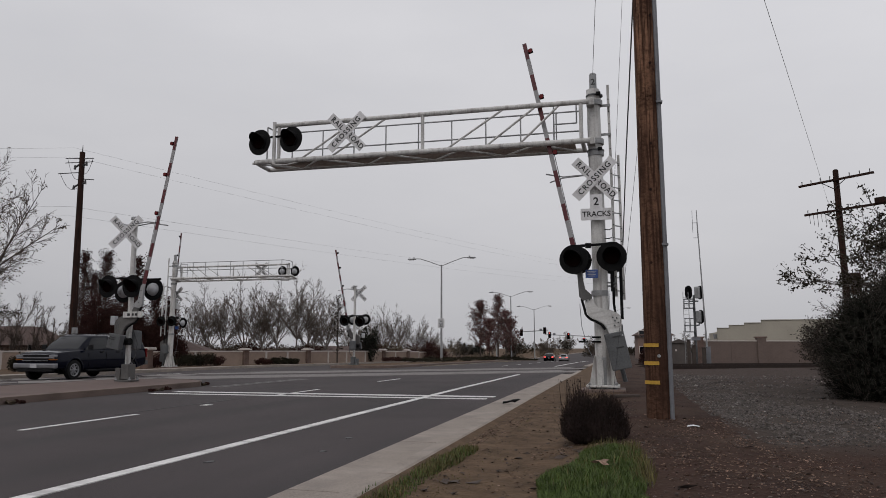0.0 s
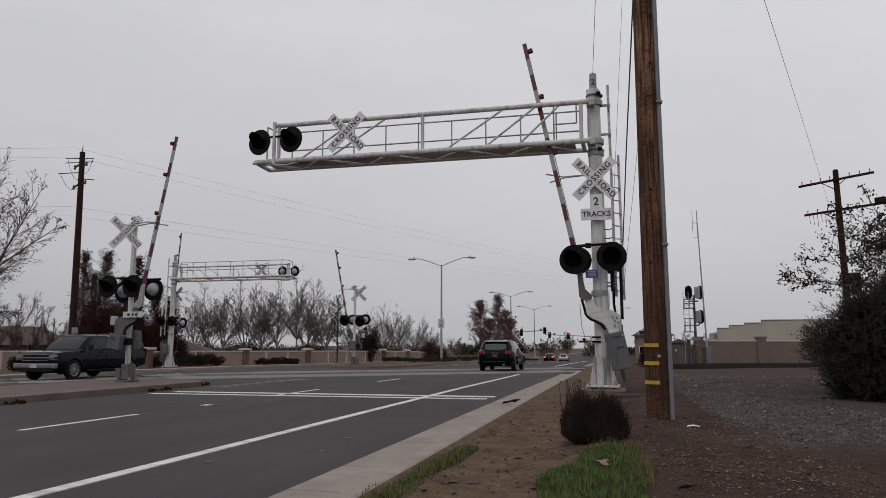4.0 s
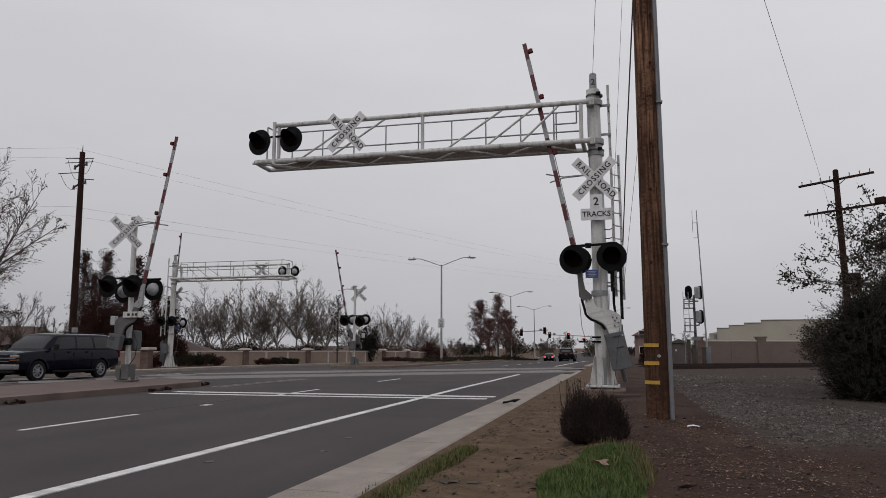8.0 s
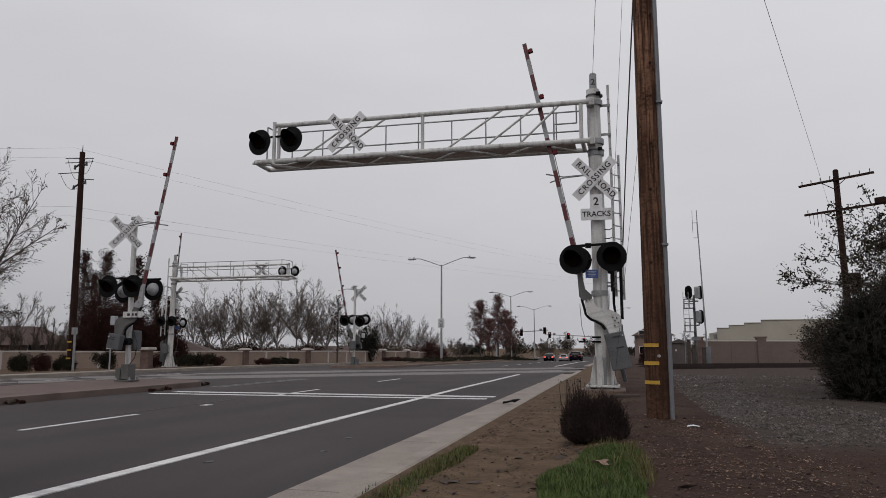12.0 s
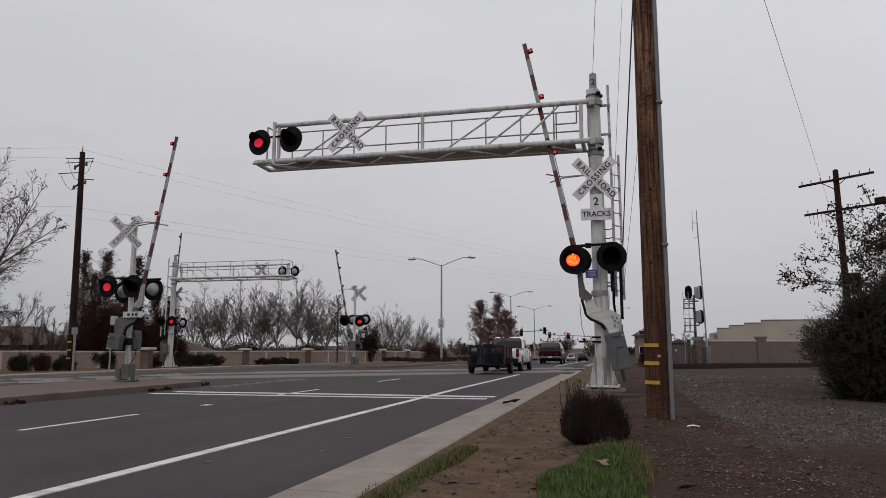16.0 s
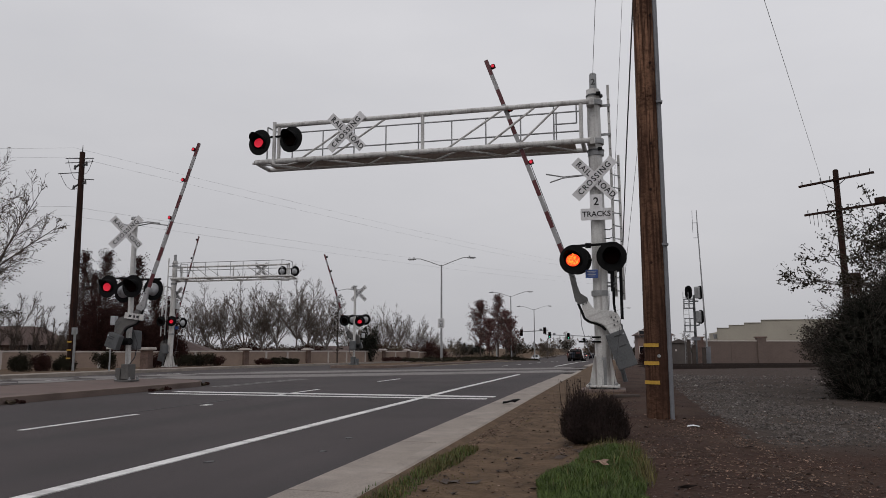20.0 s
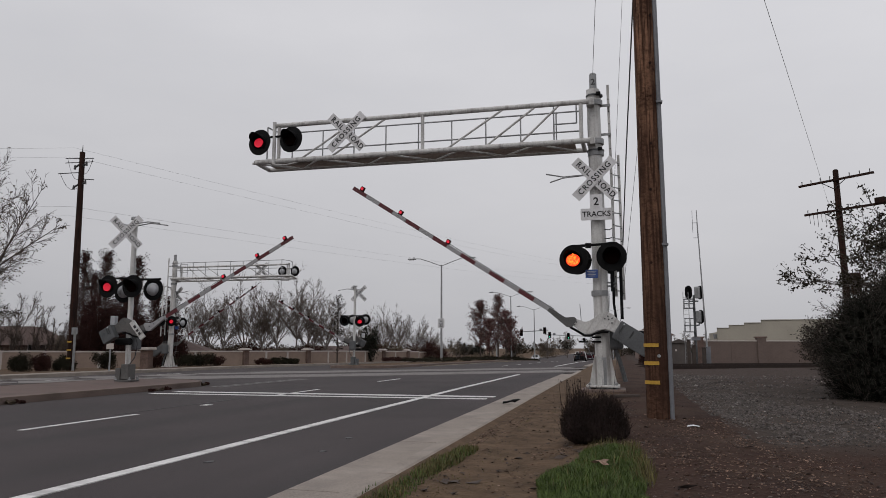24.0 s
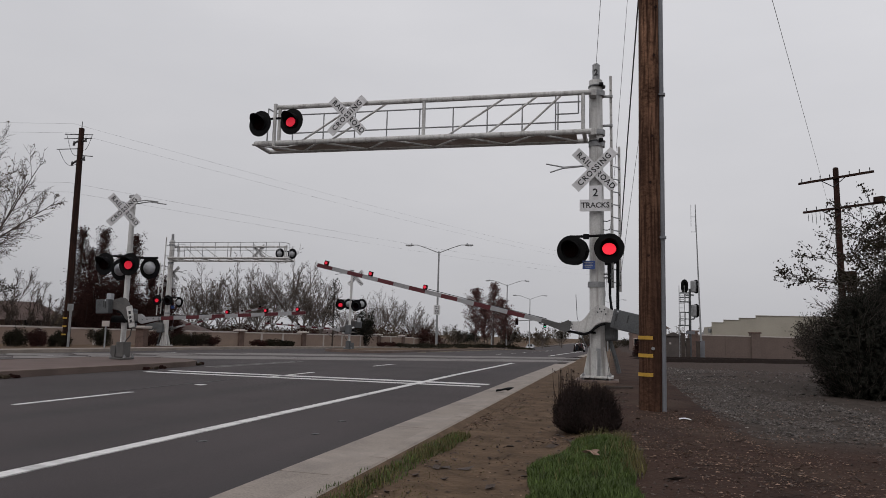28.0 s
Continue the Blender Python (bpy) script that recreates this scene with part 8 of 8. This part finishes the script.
def traffic_signal(x, y, h, reach, heads, label, lit, sign=None):
    e = thing("traffic_signal", (x, y, land(x, y) - 0.1), label, "traffic light", "traffic signals")
    part("pole", tube(B(), (0, 0, 0), (0, 0, h), 0.14, 0.12, seg=12), M_GALV, e)
    s = 1 if reach > 0 else -1
    part("mast_arm", run(B(), [(0, 0, h - 0.5), (reach * 0.5, 0, h + 0.05), (reach, 0, h + 0.35)], 0.09), M_GALV, e)
    for q in heads:
        z = h - 0.5 + 0.85 * abs(q / reach) - 0.05
        hd = part("signal_head", box(B(), (q, -0.1, z), (0.62, 0.16, 1.35), bevel=0.05), M_BLACK, e, "black three-lamp signal head")
        for k, dz in enumerate((0.38, 0.0, -0.38)):
            part("lens", tube(B(), (q, -0.18, z + dz), (q, -0.22, z + dz), 0.16, seg=14), M_LENS, hd)
            if lit and k != 1:
                lm = part("lamp", tube(B(), (q, -0.17, z + dz), (q, -0.20, z + dz), 0.115, seg=14), M_SIGRED if k == 0 else M_SIGGREEN, hd)
                lm["phase"] = 3 if k == 0 else 4
    if sign is not None:
        part("street_sign", box(B(), (sign, -0.1, h - 1.2), (1.9, 0.04, 0.42), bevel=0.02), M_BLACK, e, "blank street name sign")
    part("camera_plate", box(B(), (reach * 0.86, -0.1, h + 0.4), (0.55, 0.08, 0.5)), M_CONDUIT, e)
    return e


traffic_signal(-24.5, 146.0, 6.0, 10.5, (5.1, 9.8), "traffic signal on a mast arm seen from behind", False)
traffic_signal(-1.6, 160.0, 5.4, -14.5, (-9.43, -13.45), "traffic signal showing red on a mast arm", True, -6.3)
traffic_signal(-1.0, 250.0, 5.4, -12, (-7, -11), "distant traffic signal on a mast arm", True)

# small utility post and box in front of the far wall
up = thing("marker_post", (-26.3, 33.3, land(-26.3, 33.3)), "thin grey marker post", "post")
part("post", tube(B(), (0, 0, 0), (0, 0, 1.35), 0.04, seg=8), M_GALV, up)
part("plate", box(B(), (0, -0.03, 1.3), (0.45, 0.03, 0.3), bevel=0.01), M_CAP, up)

# ---- verge: shrub, grass, leaves, stones, litter ----
rg = random.Random(9)
ds = thing("dry_shrub", (-0.31, 7.78, 0.0), "round dry dark shrub of fine stems on the verge", "shrub")
sv, sf, fv_, ff_ = [], [], [], []
for k in range(6200):
    az, u = rg.uniform(0, 6.28), rg.random()
    # tips fill a rounded, nearly upright-sided cushion; stems spring from a broad crown and bend upward
    el = math.asin(u)
    rr, hh = 0.35 * math.cos(el) ** 0.80, 0.08 + 0.41 * math.sin(el)
    f = rg.uniform(0.62, 1.0)
    lump = 1 + 0.10 * math.sin(3 * az + 1) + 0.06 * math.sin(5 * az)
    q = Vector((math.cos(az) * rr * f * lump, math.sin(az) * rr * f * lump, hh * f * (1 + 0.10 * math.sin(2 * az + 2))))
    p = Vector((q.x * 0.35 + rg.gauss(0, 0.04), q.y * 0.35 + rg.gauss(0, 0.04), 0.0))
    m = Vector((p.x * 0.35 + q.x * 0.75, p.y * 0.35 + q.y * 0.75, q.z * 0.5)) + Vector((rg.gauss(0, 0.015), rg.gauss(0, 0.015), 0))
    prism(sv, sf, p, m, 0.0034, 0.0028, 3)
    prism(sv, sf, m, q, 0.0028, 0.0014, 3)
    tip = q + Vector((rg.gauss(0, 0.03), rg.gauss(0, 0.03), rg.uniform(0.02, 0.07)))
    prism(sv, sf, q, tip, 0.0016, 0.001, 3)
    leaf(fv_, ff_, q, 0.022, rg)
    leaf(fv_, ff_, m.lerp(q, rg.random()), 0.028, rg)
kv, kf = [], []
for k in range(60):
    x, y = rg.gauss(-0.17, 0.07), rg.gauss(0.0, 0.08)
    z1 = rg.uniform(0.46, 0.66)
    prism(kv, kf, Vector((x, y, 0.3)), Vector((x + rg.gauss(0, 0.03), y + rg.gauss(0, 0.03), z1)), 0.003, 0.0012, 3)
    leaf(kv, kf, Vector((x, y, z1 - 0.03)), 0.03, rg)
raw("foliage", fv_, ff_, M_SHRUB, ds, "small dry leaves")
raw("seed_tuft", kv, kf, M_SHRUB, ds, "taller dry seed stalks")
raw("stem_tuft", sv, sf, M_SHRUB, ds)


def grass_patch(name, spots, n, hmin, hmax, material, label, seed, wide=0.006):
    rgg = random.Random(seed)
    v, f = [], []
    for _ in range(n):
        cx, cy, rx, ry = spots[rgg.randrange(len(spots))]
        a, q = rgg.uniform(0, 6.28), math.sqrt(rgg.random())
        x, y = cx + rx * q * math.cos(a), cy + ry * q * math.sin(a)
        z = rough_ground(x, y) - 0.01
        h = rgg.uniform(hmin, hmax) * (1.15 - 0.5 * q)
        az = rgg.uniform(0, 6.28)
        w = wide * rgg.uniform(0.6, 1.3)
        lean = rgg.uniform(0.1, 0.6) * h
        dx, dy = math.cos(az), math.sin(az)
        b = len(v)
        v += [(x - dy * w, y + dx * w, z), (x + dy * w, y - dx * w, z), (x + dx * lean * 0.4 + dy * w * 0.8, y + dy * lean * 0.4 - dx * w * 0.8, z + h * 0.6), (x + dx * lean * 0.4 - dy * w * 0.8, y + dy * lean * 0.4 + dx * w * 0.8, z + h * 0.6), (x + dx * lean, y + dy * lean, z + h)]
        f += [(b, b + 1, b + 2, b + 3), (b + 3, b + 2, b + 4)]
    return tagged(raw(name, v, f, material), label, "grass", kind="stuff")


grass_patch("grass", [(-0.22, 5.2, 0.36, 0.9), (-0.14, 6.1, 0.30, 0.65), (-0.34, 5.6, 0.30, 0.6), (-0.12, 6.65, 0.26, 0.35), (-0.18, 4.4, 0.34, 0.6)], 52000, 0.035, 0.105, M_GRASS, "patch of bright green grass on the dirt verge", 11, 0.0032)
grass_patch("grass", [(0.06, 6.5, 0.12, 0.6), (0.14, 5.7, 0.08, 0.6), (-0.2, 5.6, 0.4, 0.9), (-0.12, 6.9, 0.25, 0.15)], 900, 0.08, 0.17, M_GRASSDRY, "tall yellowing grass blades at the patch edge", 12, 0.003)
grass_patch("grass", [(-1.56, 5.6, 0.13, 0.55), (-1.54, 6.3, 0.15, 0.5), (-1.57, 4.9, 0.15, 0.5), (-1.50, 6.9, 0.12, 0.35), (-1.60, 4.2, 0.14, 0.5)], 2300, 0.02, 0.075, M_GRASS, "green weeds growing along the kerb", 13, 0.0035)
grass_patch("grass", [(-1.54, 6.4, 0.15, 0.45), (-1.56, 5.9, 0.12, 0.4), (-1.50, 7.0, 0.12, 0.35), (-1.58, 4.6, 0.12, 0.8)], 3000, 0.02, 0.085, M_GRASSDRY, "yellowing weeds growing along the kerb", 14, 0.0035)


def scatter(name, n, spots, size, material, label, category, seed, solid=False, clump=0.0):
    """Loose pieces over the ground in the fields spots (x0, x1, y0, y1); clump gathers them in drifts. Stones are closed and lumpy, leaves curled."""
    rgg = random.Random(seed)
    v, f, made = [], [], 0
    while made < n:
        x0, x1, y0, y1 = spots[rgg.randrange(len(spots))]
        x, y = rgg.uniform(x0, x1), rgg.uniform(y0, y1)
        if clump and noise.noise(Vector((x * 1.7, y * 1.1, seed))) + 0.5 * noise.noise(Vector((x * 6, y * 4, seed))) < rgg.uniform(-clump, clump * 0.55):
            made += 0.2
            continue
        made += 1
        z = rough_ground(x, y)
        s = size * rgg.uniform(0.45, 1.0) * (1.7 if rgg.random() < 0.12 else 1)
        b, a = len(v), rgg.uniform(0, 6.28)
        if solid:
            for k in range(4):
                t = a + math.pi * k / 2 + rgg.uniform(-0.4, 0.4)
                q = s * rgg.uniform(0.6, 1.1)
                v.append((x + q * math.cos(t), y + q * math.sin(t), z + s * rgg.uniform(-0.05, 0.35)))
            top = s * rgg.uniform(0.45, 0.95)
            for k in (0, 1):
                t = a + math.pi * k + rgg.uniform(-0.6, 0.6)
                v.append((x + 0.35 * s * math.cos(t), y + 0.35 * s * math.sin(t), z + top * rgg.uniform(0.8, 1.0)))
            v.append((x, y, z - 0.5 * s))
            f += [(b, b + 1, b + 4), (b + 1, b + 5, b + 4), (b + 1, b + 2, b + 5), (b + 2, b + 3, b + 5), (b + 3, b + 4, b + 5), (b + 3, b, b + 4)]
            f += [(b + (k + 1) % 4, b + k, b + 6) for k in range(4)]
        else:
            c, d = math.cos(a) * s, math.sin(a) * s
            h = [rgg.uniform(0.002, 0.42 * s + 0.004) for _ in range(5)]
            wd = rgg.uniform(0.35, 0.75)
            v += [(x - c, y - d, z + h[0]), (x + d * wd, y - c * wd, z + h[1]), (x + c, y + d, z + h[2]), (x - d * wd, y + c * wd, z + h[3]), (x, y, z + 0.25 * h[4])]
            f += [(b, b + 1, b + 4), (b + 1, b + 2, b + 4), (b + 2, b + 3, b + 4), (b + 3, b, b + 4)]
    return tagged(raw(name, v, f, material), label, category, kind="stuff")


scatter("fallen_leaves", 6000, [(0.1, 3.2, 3.6, 8.6), (0.3, 2.4, 3.6, 7.2), (0.2, 1.3, 6, 10.5)], 0.0145, M_FALLEN, "scattered dry fallen leaves on the dirt", "leaves", 21, clump=0.45)
scatter("fallen_leaves", 2600, [(-1.66, -1.30, 4, 13), (-1.0, -0.3, 3.8, 7.2), (-0.85, 0.35, 6.7, 8.6), (-0.75, 0.3, 6.9, 7.6), (-1.66, -1.45, 6, 9), (-1.5, 0.2, 9, 16)], 0.016, M_FALLEN, "scattered dry fallen leaves along the path", "leaves", 22, clump=0.5)
scatter("fallen_leaves", 2200, [(1.2, 7, 8, 20), (1.5, 9, 14, 34), (1.3, 5, 8, 12)], 0.019, M_FALLEN, "scattered dry fallen leaves on the gravel", "leaves", 23, clump=0.4)
scatter("gravel", 15000, [(1.25, 3.4, 8.4, 16), (1.2, 2.6, 9.5, 20), (1.4, 5.2, 8.0, 13)], 0.019, M_STONE, "grey track stones spilled over the verge", "gravel", 24, solid=True, clump=0.5)
scatter("gravel", 6000, [(1.3, 9, 14, 34), (1.0, 3, 19, 33)], 0.030, M_STONE, "grey track stones on the bank below the rails", "gravel", 25, solid=True, clump=0.6)
scatter("gravel", 1300, [(-1.66, 0.2, 3.6, 16)], 0.012, M_GRAVEL, "small stones on the dirt path", "gravel", 26, solid=True)
scatter("gravel", 2600, [(0.1, 3.4, 3.6, 8.4)], 0.012, M_GRAVEL, "small dark clods on the leafy dirt", "gravel", 28, solid=True)
scatter("pebbles", 420, [(1.2, 2.6, 10.5, 18), (1.2, 2.0, 12, 21), (1.4, 4.6, 8.6, 13)], 0.018, M_PEBBLE, "pale pebbles among the gravel", "gravel", 31, solid=True)
scatter("pebbles", 260, [(1.2, 9, 16, 33), (1.2, 4, 18, 30)], 0.034, M_PEBBLE, "pale pebbles strewn over the dirt", "gravel", 32, solid=True)
grass_patch("grass", [(-1.15, 6.0, 0.35, 2.2), (-1.0, 9.5, 0.4, 3.0), (-0.8, 13.0, 0.5, 3.0), (-1.3, 4.5, 0.3, 1.2)], 5200, 0.006, 0.022, M_GRASSDRY, "thin dry grass stubble on the trodden path", 15, 0.003)
scatter("twigs", 260, [(0.1, 5, 3.6, 16), (-1.4, 0.2, 4, 14)], 0.05, M_BARK, "small twigs and bark on the dirt", "twigs", 27)
lp = thing("paper_scrap", (0.82, 9.43, rough_ground(0.82, 9.43) + 0.002), "crumpled white paper scrap on the dirt", "litter")
pv = [(-0.07, -0.05, 0.004), (0.0, -0.06, 0.016), (0.08, -0.04, 0.004), (-0.06, 0.05, 0.012), (0.01, 0.04, 0.022), (0.075, 0.05, 0.008)]
raw("sheet", pv, [(0, 1, 4, 3), (1, 2, 5, 4)], M_PAPER, lp)
big = thing("fallen_leaf", (-0.18, 5.75, rough_ground(-0.18, 5.75) + 0.10), "large tan fallen leaf lying on the grass", "leaf")
lvv = []
for k in range(14):
    a = 2 * math.pi * k / 14
    q = 0.075 if k % 2 else 0.042
    lvv.append((q * math.cos(a), q * math.sin(a) * 0.8, 0.02 * math.sin(2 * a)))
raw("blade", lvv + [(0, 0, 0.012)], [(k, (k + 1) % 14, 14) for k in range(14)], M_FALLEN, big)
st = thing("wood_scrap", (0.05, 14.2, rough_ground(0.05, 14.2)), "dark broken wood scrap on the dirt", "litter")
part("piece", box(B(), (0, 0, 0.02), (0.55, 0.12, 0.05), Matrix.Rotation(0.3, 4, "Z"), bevel=0.012), M_TIE, st)


# ---- what moves ----
def smooth_path(keys, t):
    """A place along a road at time t from (seconds, metres) keys, with even slopes between them."""
    ts = [k[0] for k in keys]
    if t <= ts[0]:
        return keys[0][1]
    if t >= ts[-1]:
        return keys[-1][1]
    n = len(keys)
    d = [(keys[i + 1][1] - keys[i][1]) / (ts[i + 1] - ts[i]) for i in range(n - 1)]
    m = [d[0]] + [0 if d[i - 1] * d[i] <= 0 else 2 * d[i - 1] * d[i] / (d[i - 1] + d[i]) for i in range(1, n - 1)] + [d[-1]]
    i = max(k for k in range(n - 1) if ts[k] <= t)
    h = ts[i + 1] - ts[i]
    u = (t - ts[i]) / h
    return ((1 + 2 * u) * (1 - u) ** 2 * keys[i][1] + u * (1 - u) ** 2 * h * m[i] + u * u * (3 - 2 * u) * keys[i + 1][1] + u * u * (u - 1) * h * m[i + 1])


def drive(car, x, keys, step=0.2, heading=0):
    rows, k = [], 0
    while k * step <= 28.0001:
        t = k * step
        y = smooth_path(keys, t)
        xx = x - 0.03 * min(max(y - 96, 0), 40) * (heading == 0)
        rows.append((t, pose(xx, y, land(xx, y) + ROAD + 0.004, 0, 0, heading)))
        k += 1
    walk(car, rows)


def roll(wheels, r, keys, t0, t1, sign=-1):
    """Turns the wheels with the way travelled, row by row, at most 84 degrees from one to the next."""
    for w in wheels:
        x, y, z = w.location
        rows, a, last = [(0.0, pose(x, y, z))], 0.0, smooth_path(keys, t0)
        for k in range(int(t0 * FPS), int(t1 * FPS) + 1):
            p = smooth_path(keys, k / FPS)
            a += sign * max(-84, min(84, math.degrees((p - last) / r)))
            last = p
            rows.append((k / FPS, pose(x, y, z, a, 0, 0)))
        rows = [q for i, q in enumerate(rows) if i == 0 or q[0] > rows[i - 1][0]]
        rows.append((28.0, rows[-1][1]))
        walk(w, rows)


NEAR_ARM = [(0, 78.1), (18.9, 78.1), (19.2, 77.6), (19.5, 75.6), (20.0, 70.0), (20.5, 65.0), (21.0, 60.2), (21.5, 55.2), (22.2, 48.3), (22.9, 41.8), (23.5, 36.4), (24.1, 32.0), (24.7, 27.5), (25.0, 25.1), (25.6, 22.1), (26.2, 19.2), (26.8, 16.9), (27.4, 14.6), (28.0, 12.6)]
POST_ARM = [(0, 79.2), (18.9, 79.2), (19.2, 78.6), (19.5, 76.7), (20.0, 71.4), (20.5, 66.4), (21.0, 60.4), (21.5, 54.2), (22.2, 46.2), (22.9, 38.8), (23.5, 32.8), (24.1, 28.4), (24.7, 23.9), (25.0, 21.6), (25.6, 17.7), (26.2, 14.0), (26.8, 10.2), (27.4, 6.4), (28.0, 3.2)]
LIT = 15.05          # the moment the crossing comes alive
FIRST, CYCLE, PART = 15.846, 1.014, 0.45


def lamp_rows(phase, on, off):
    """Rows for a lamp that comes forward through its lens when lit. Phases: 0 and 1 flash in turn, 2 steady, 3 to 5 switch once,
    6 and 7 the dull stage of a bright lamp, 8 and 9 its bright stage."""
    a, b = pose(0, off, 0), pose(0, on, 0)
    j = 1.0 / FPS
    if 2 < phase < 6:
        g = 6.3 if phase == 5 else 16.4
        p, q = (b, a) if phase == 3 else (a, b)
        return [(0, p), (g - 4 * j, p), (g - j, p), (g, q), (g + 3 * j, q), (28.0, q)]
    if phase == 2:
        return [(0, a), (LIT - 3 * j, a), (LIT - j, a), (LIT, b), (LIT + 2 * j, b), (28.0, b)]
    # how much later or earlier than the change-over each stage comes on and goes out
    rise, fall = {0: (0.04, 0.04), 1: (0.04, 0.04), 6: (0.004, 0.04), 7: (0.004, 0.04), 8: (0.04, -0.05), 9: (0.04, -0.05)}[phase]
    spans = []
    if phase in (0, 6, 8):
        spans.append((LIT, FIRST + fall))
    for k in range(13):
        s = FIRST + CYCLE * k
        spans.append((s + rise, s + PART + fall) if phase in (1, 7, 9) else (s + PART + rise, s + CYCLE + fall))
    rows = [(0, a), (spans[0][0] - 3 * j, a)]
    for s, t in spans:
        if frame(s) > frame(28.0):
            break
        rows += [(s - j, a), (s, b)]
        if frame(t) <= frame(28.0):
            rows += [(t - j, b), (t, a)]
    out = []
    for r in rows:
        if r[0] <= 28.0 and (not out or frame(r[0]) > frame(out[-1][0])):
            out.append(r)
        elif out and frame(r[0]) == frame(out[-1][0]):
            out[-1] = r
    if frame(out[-1][0]) < frame(28.0):
        out.append((28.0, out[-1][1]))
    return out


DARK_KEYS = [(0, -24.0), (1.5, -0.4), (2.0, 8.33), (2.5, 16.2), (3.0, 24.1), (3.3, 28.6), (4.4, 44.5), (5.5, 59.0), (6.5, 72.0), (7.5, 83.5), (8.0, 87.9), (9.0, 94.5), (10.0, 104.0), (11.0, 110.0), (12.5, 116.0), (14.0, 123.0), (16.0, 148.0), (28.0, 300)]
MAROON_KEYS = [(0, -150.0), (10.0, -24.0), (11.8, -1.0), (12.1, 4.1), (12.3, 7.40), (12.5, 10.66), (13.5, 27.5), (14.5, 43.4), (15.0, 51.2), (15.5, 58.3), (16.0, 65.2), (16.5, 71.6), (17.0, 77.6), (17.5, 85.5), (18.0, 92.3), (18.5, 99.5), (20.0, 122.0), (22.0, 150), (28.0, 230)]
TRUCK_KEYS = [(0, -200.0), (12.0, -27.0), (13.5, -4.0), (14.5, 13.05), (15.0, 21.6), (15.5, 29.6), (16.0, 38.6), (16.5, 47.2), (17.0, 55.6), (17.5, 64.4), (18.0, 72.4), (18.5, 79.7), (19.0, 87.2), (20.0, 102.0), (21.0, 112.5), (22.0, 118.0), (24.0, 127.0), (25.0, 132.0), (28.0, 150.0)]
CART_BACK = 5.80
NAVY_KEYS = [(0, 26.15), (7.0, 26.15), (7.5, 25.45), (8.0, 24.32), (8.5, 22.6), (9.0, 20.3), (9.5, 17.4), (10.5, 9.2), (12.0, -6.0), (15.0, -40.0), (28.0, -190.0)]


def motions():
    for arm, keys, s in ((arm_near, NEAR_ARM, 1), (arm_left, POST_ARM, -1), (arm_far, [(t, a * (1 + 0.10 * (a / 78) ** 2)) for t, a in NEAR_ARM], 1), (arm_far_left, POST_ARM, -1)):
        loc = arm.location.copy()
        walk(arm, [(t, pose(*loc, 0, s * a, 0)) for t, a in keys])
    for ob in list(scene.objects):
        if "phase" in ob.keys():
            ph = ob["phase"]
            small = ph == 2
            walk(ob, lamp_rows(5, 0.0, 0.05) if ph == 5 else lamp_rows(ph, -0.06 if ph in (3, 4) else -0.012 if small else -0.042, 0.0))
    drive(suv_dark, -6.2, DARK_KEYS)
    drive(suv_maroon, -5.9, MAROON_KEYS)
    drive(truck, -5.85, TRUCK_KEYS)
    drive(cart, -5.78, [(t, y - CART_BACK) for t, y in TRUCK_KEYS])
    drive(suv_navy, -21.75, NAVY_KEYS, heading=180)
    roll(suv_dark_wheels, _r1, DARK_KEYS, 1.0, 5.6)
    roll(suv_maroon_wheels, _r2, MAROON_KEYS, 11.4, 15.5)
    roll(truck_wheels, _r4, TRUCK_KEYS, 13.0, 18.0)
    roll(cart_wheels, _r5, TRUCK_KEYS, 13.0, 18.0)
    roll(suv_navy_wheels, _r3, NAVY_KEYS, 6.9, 10.6, 1)
    drive(queue_cars[0], -10.9, [(0, 124.4), (12.5, 124.4), (14, 126.0), (16, 144), (18, 175), (28, 320)])
    drive(queue_cars[1], -9.3, [(0, 139.5), (12.5, 139.5), (14, 142), (16, 160), (18, 190), (28, 330)])
    drive(queue_cars[2], -18.2, [(0, 420), (12, 330), (15, 240), (17, 180), (18.2, 163), (19, 160), (28, 160)], heading=180)


motions()
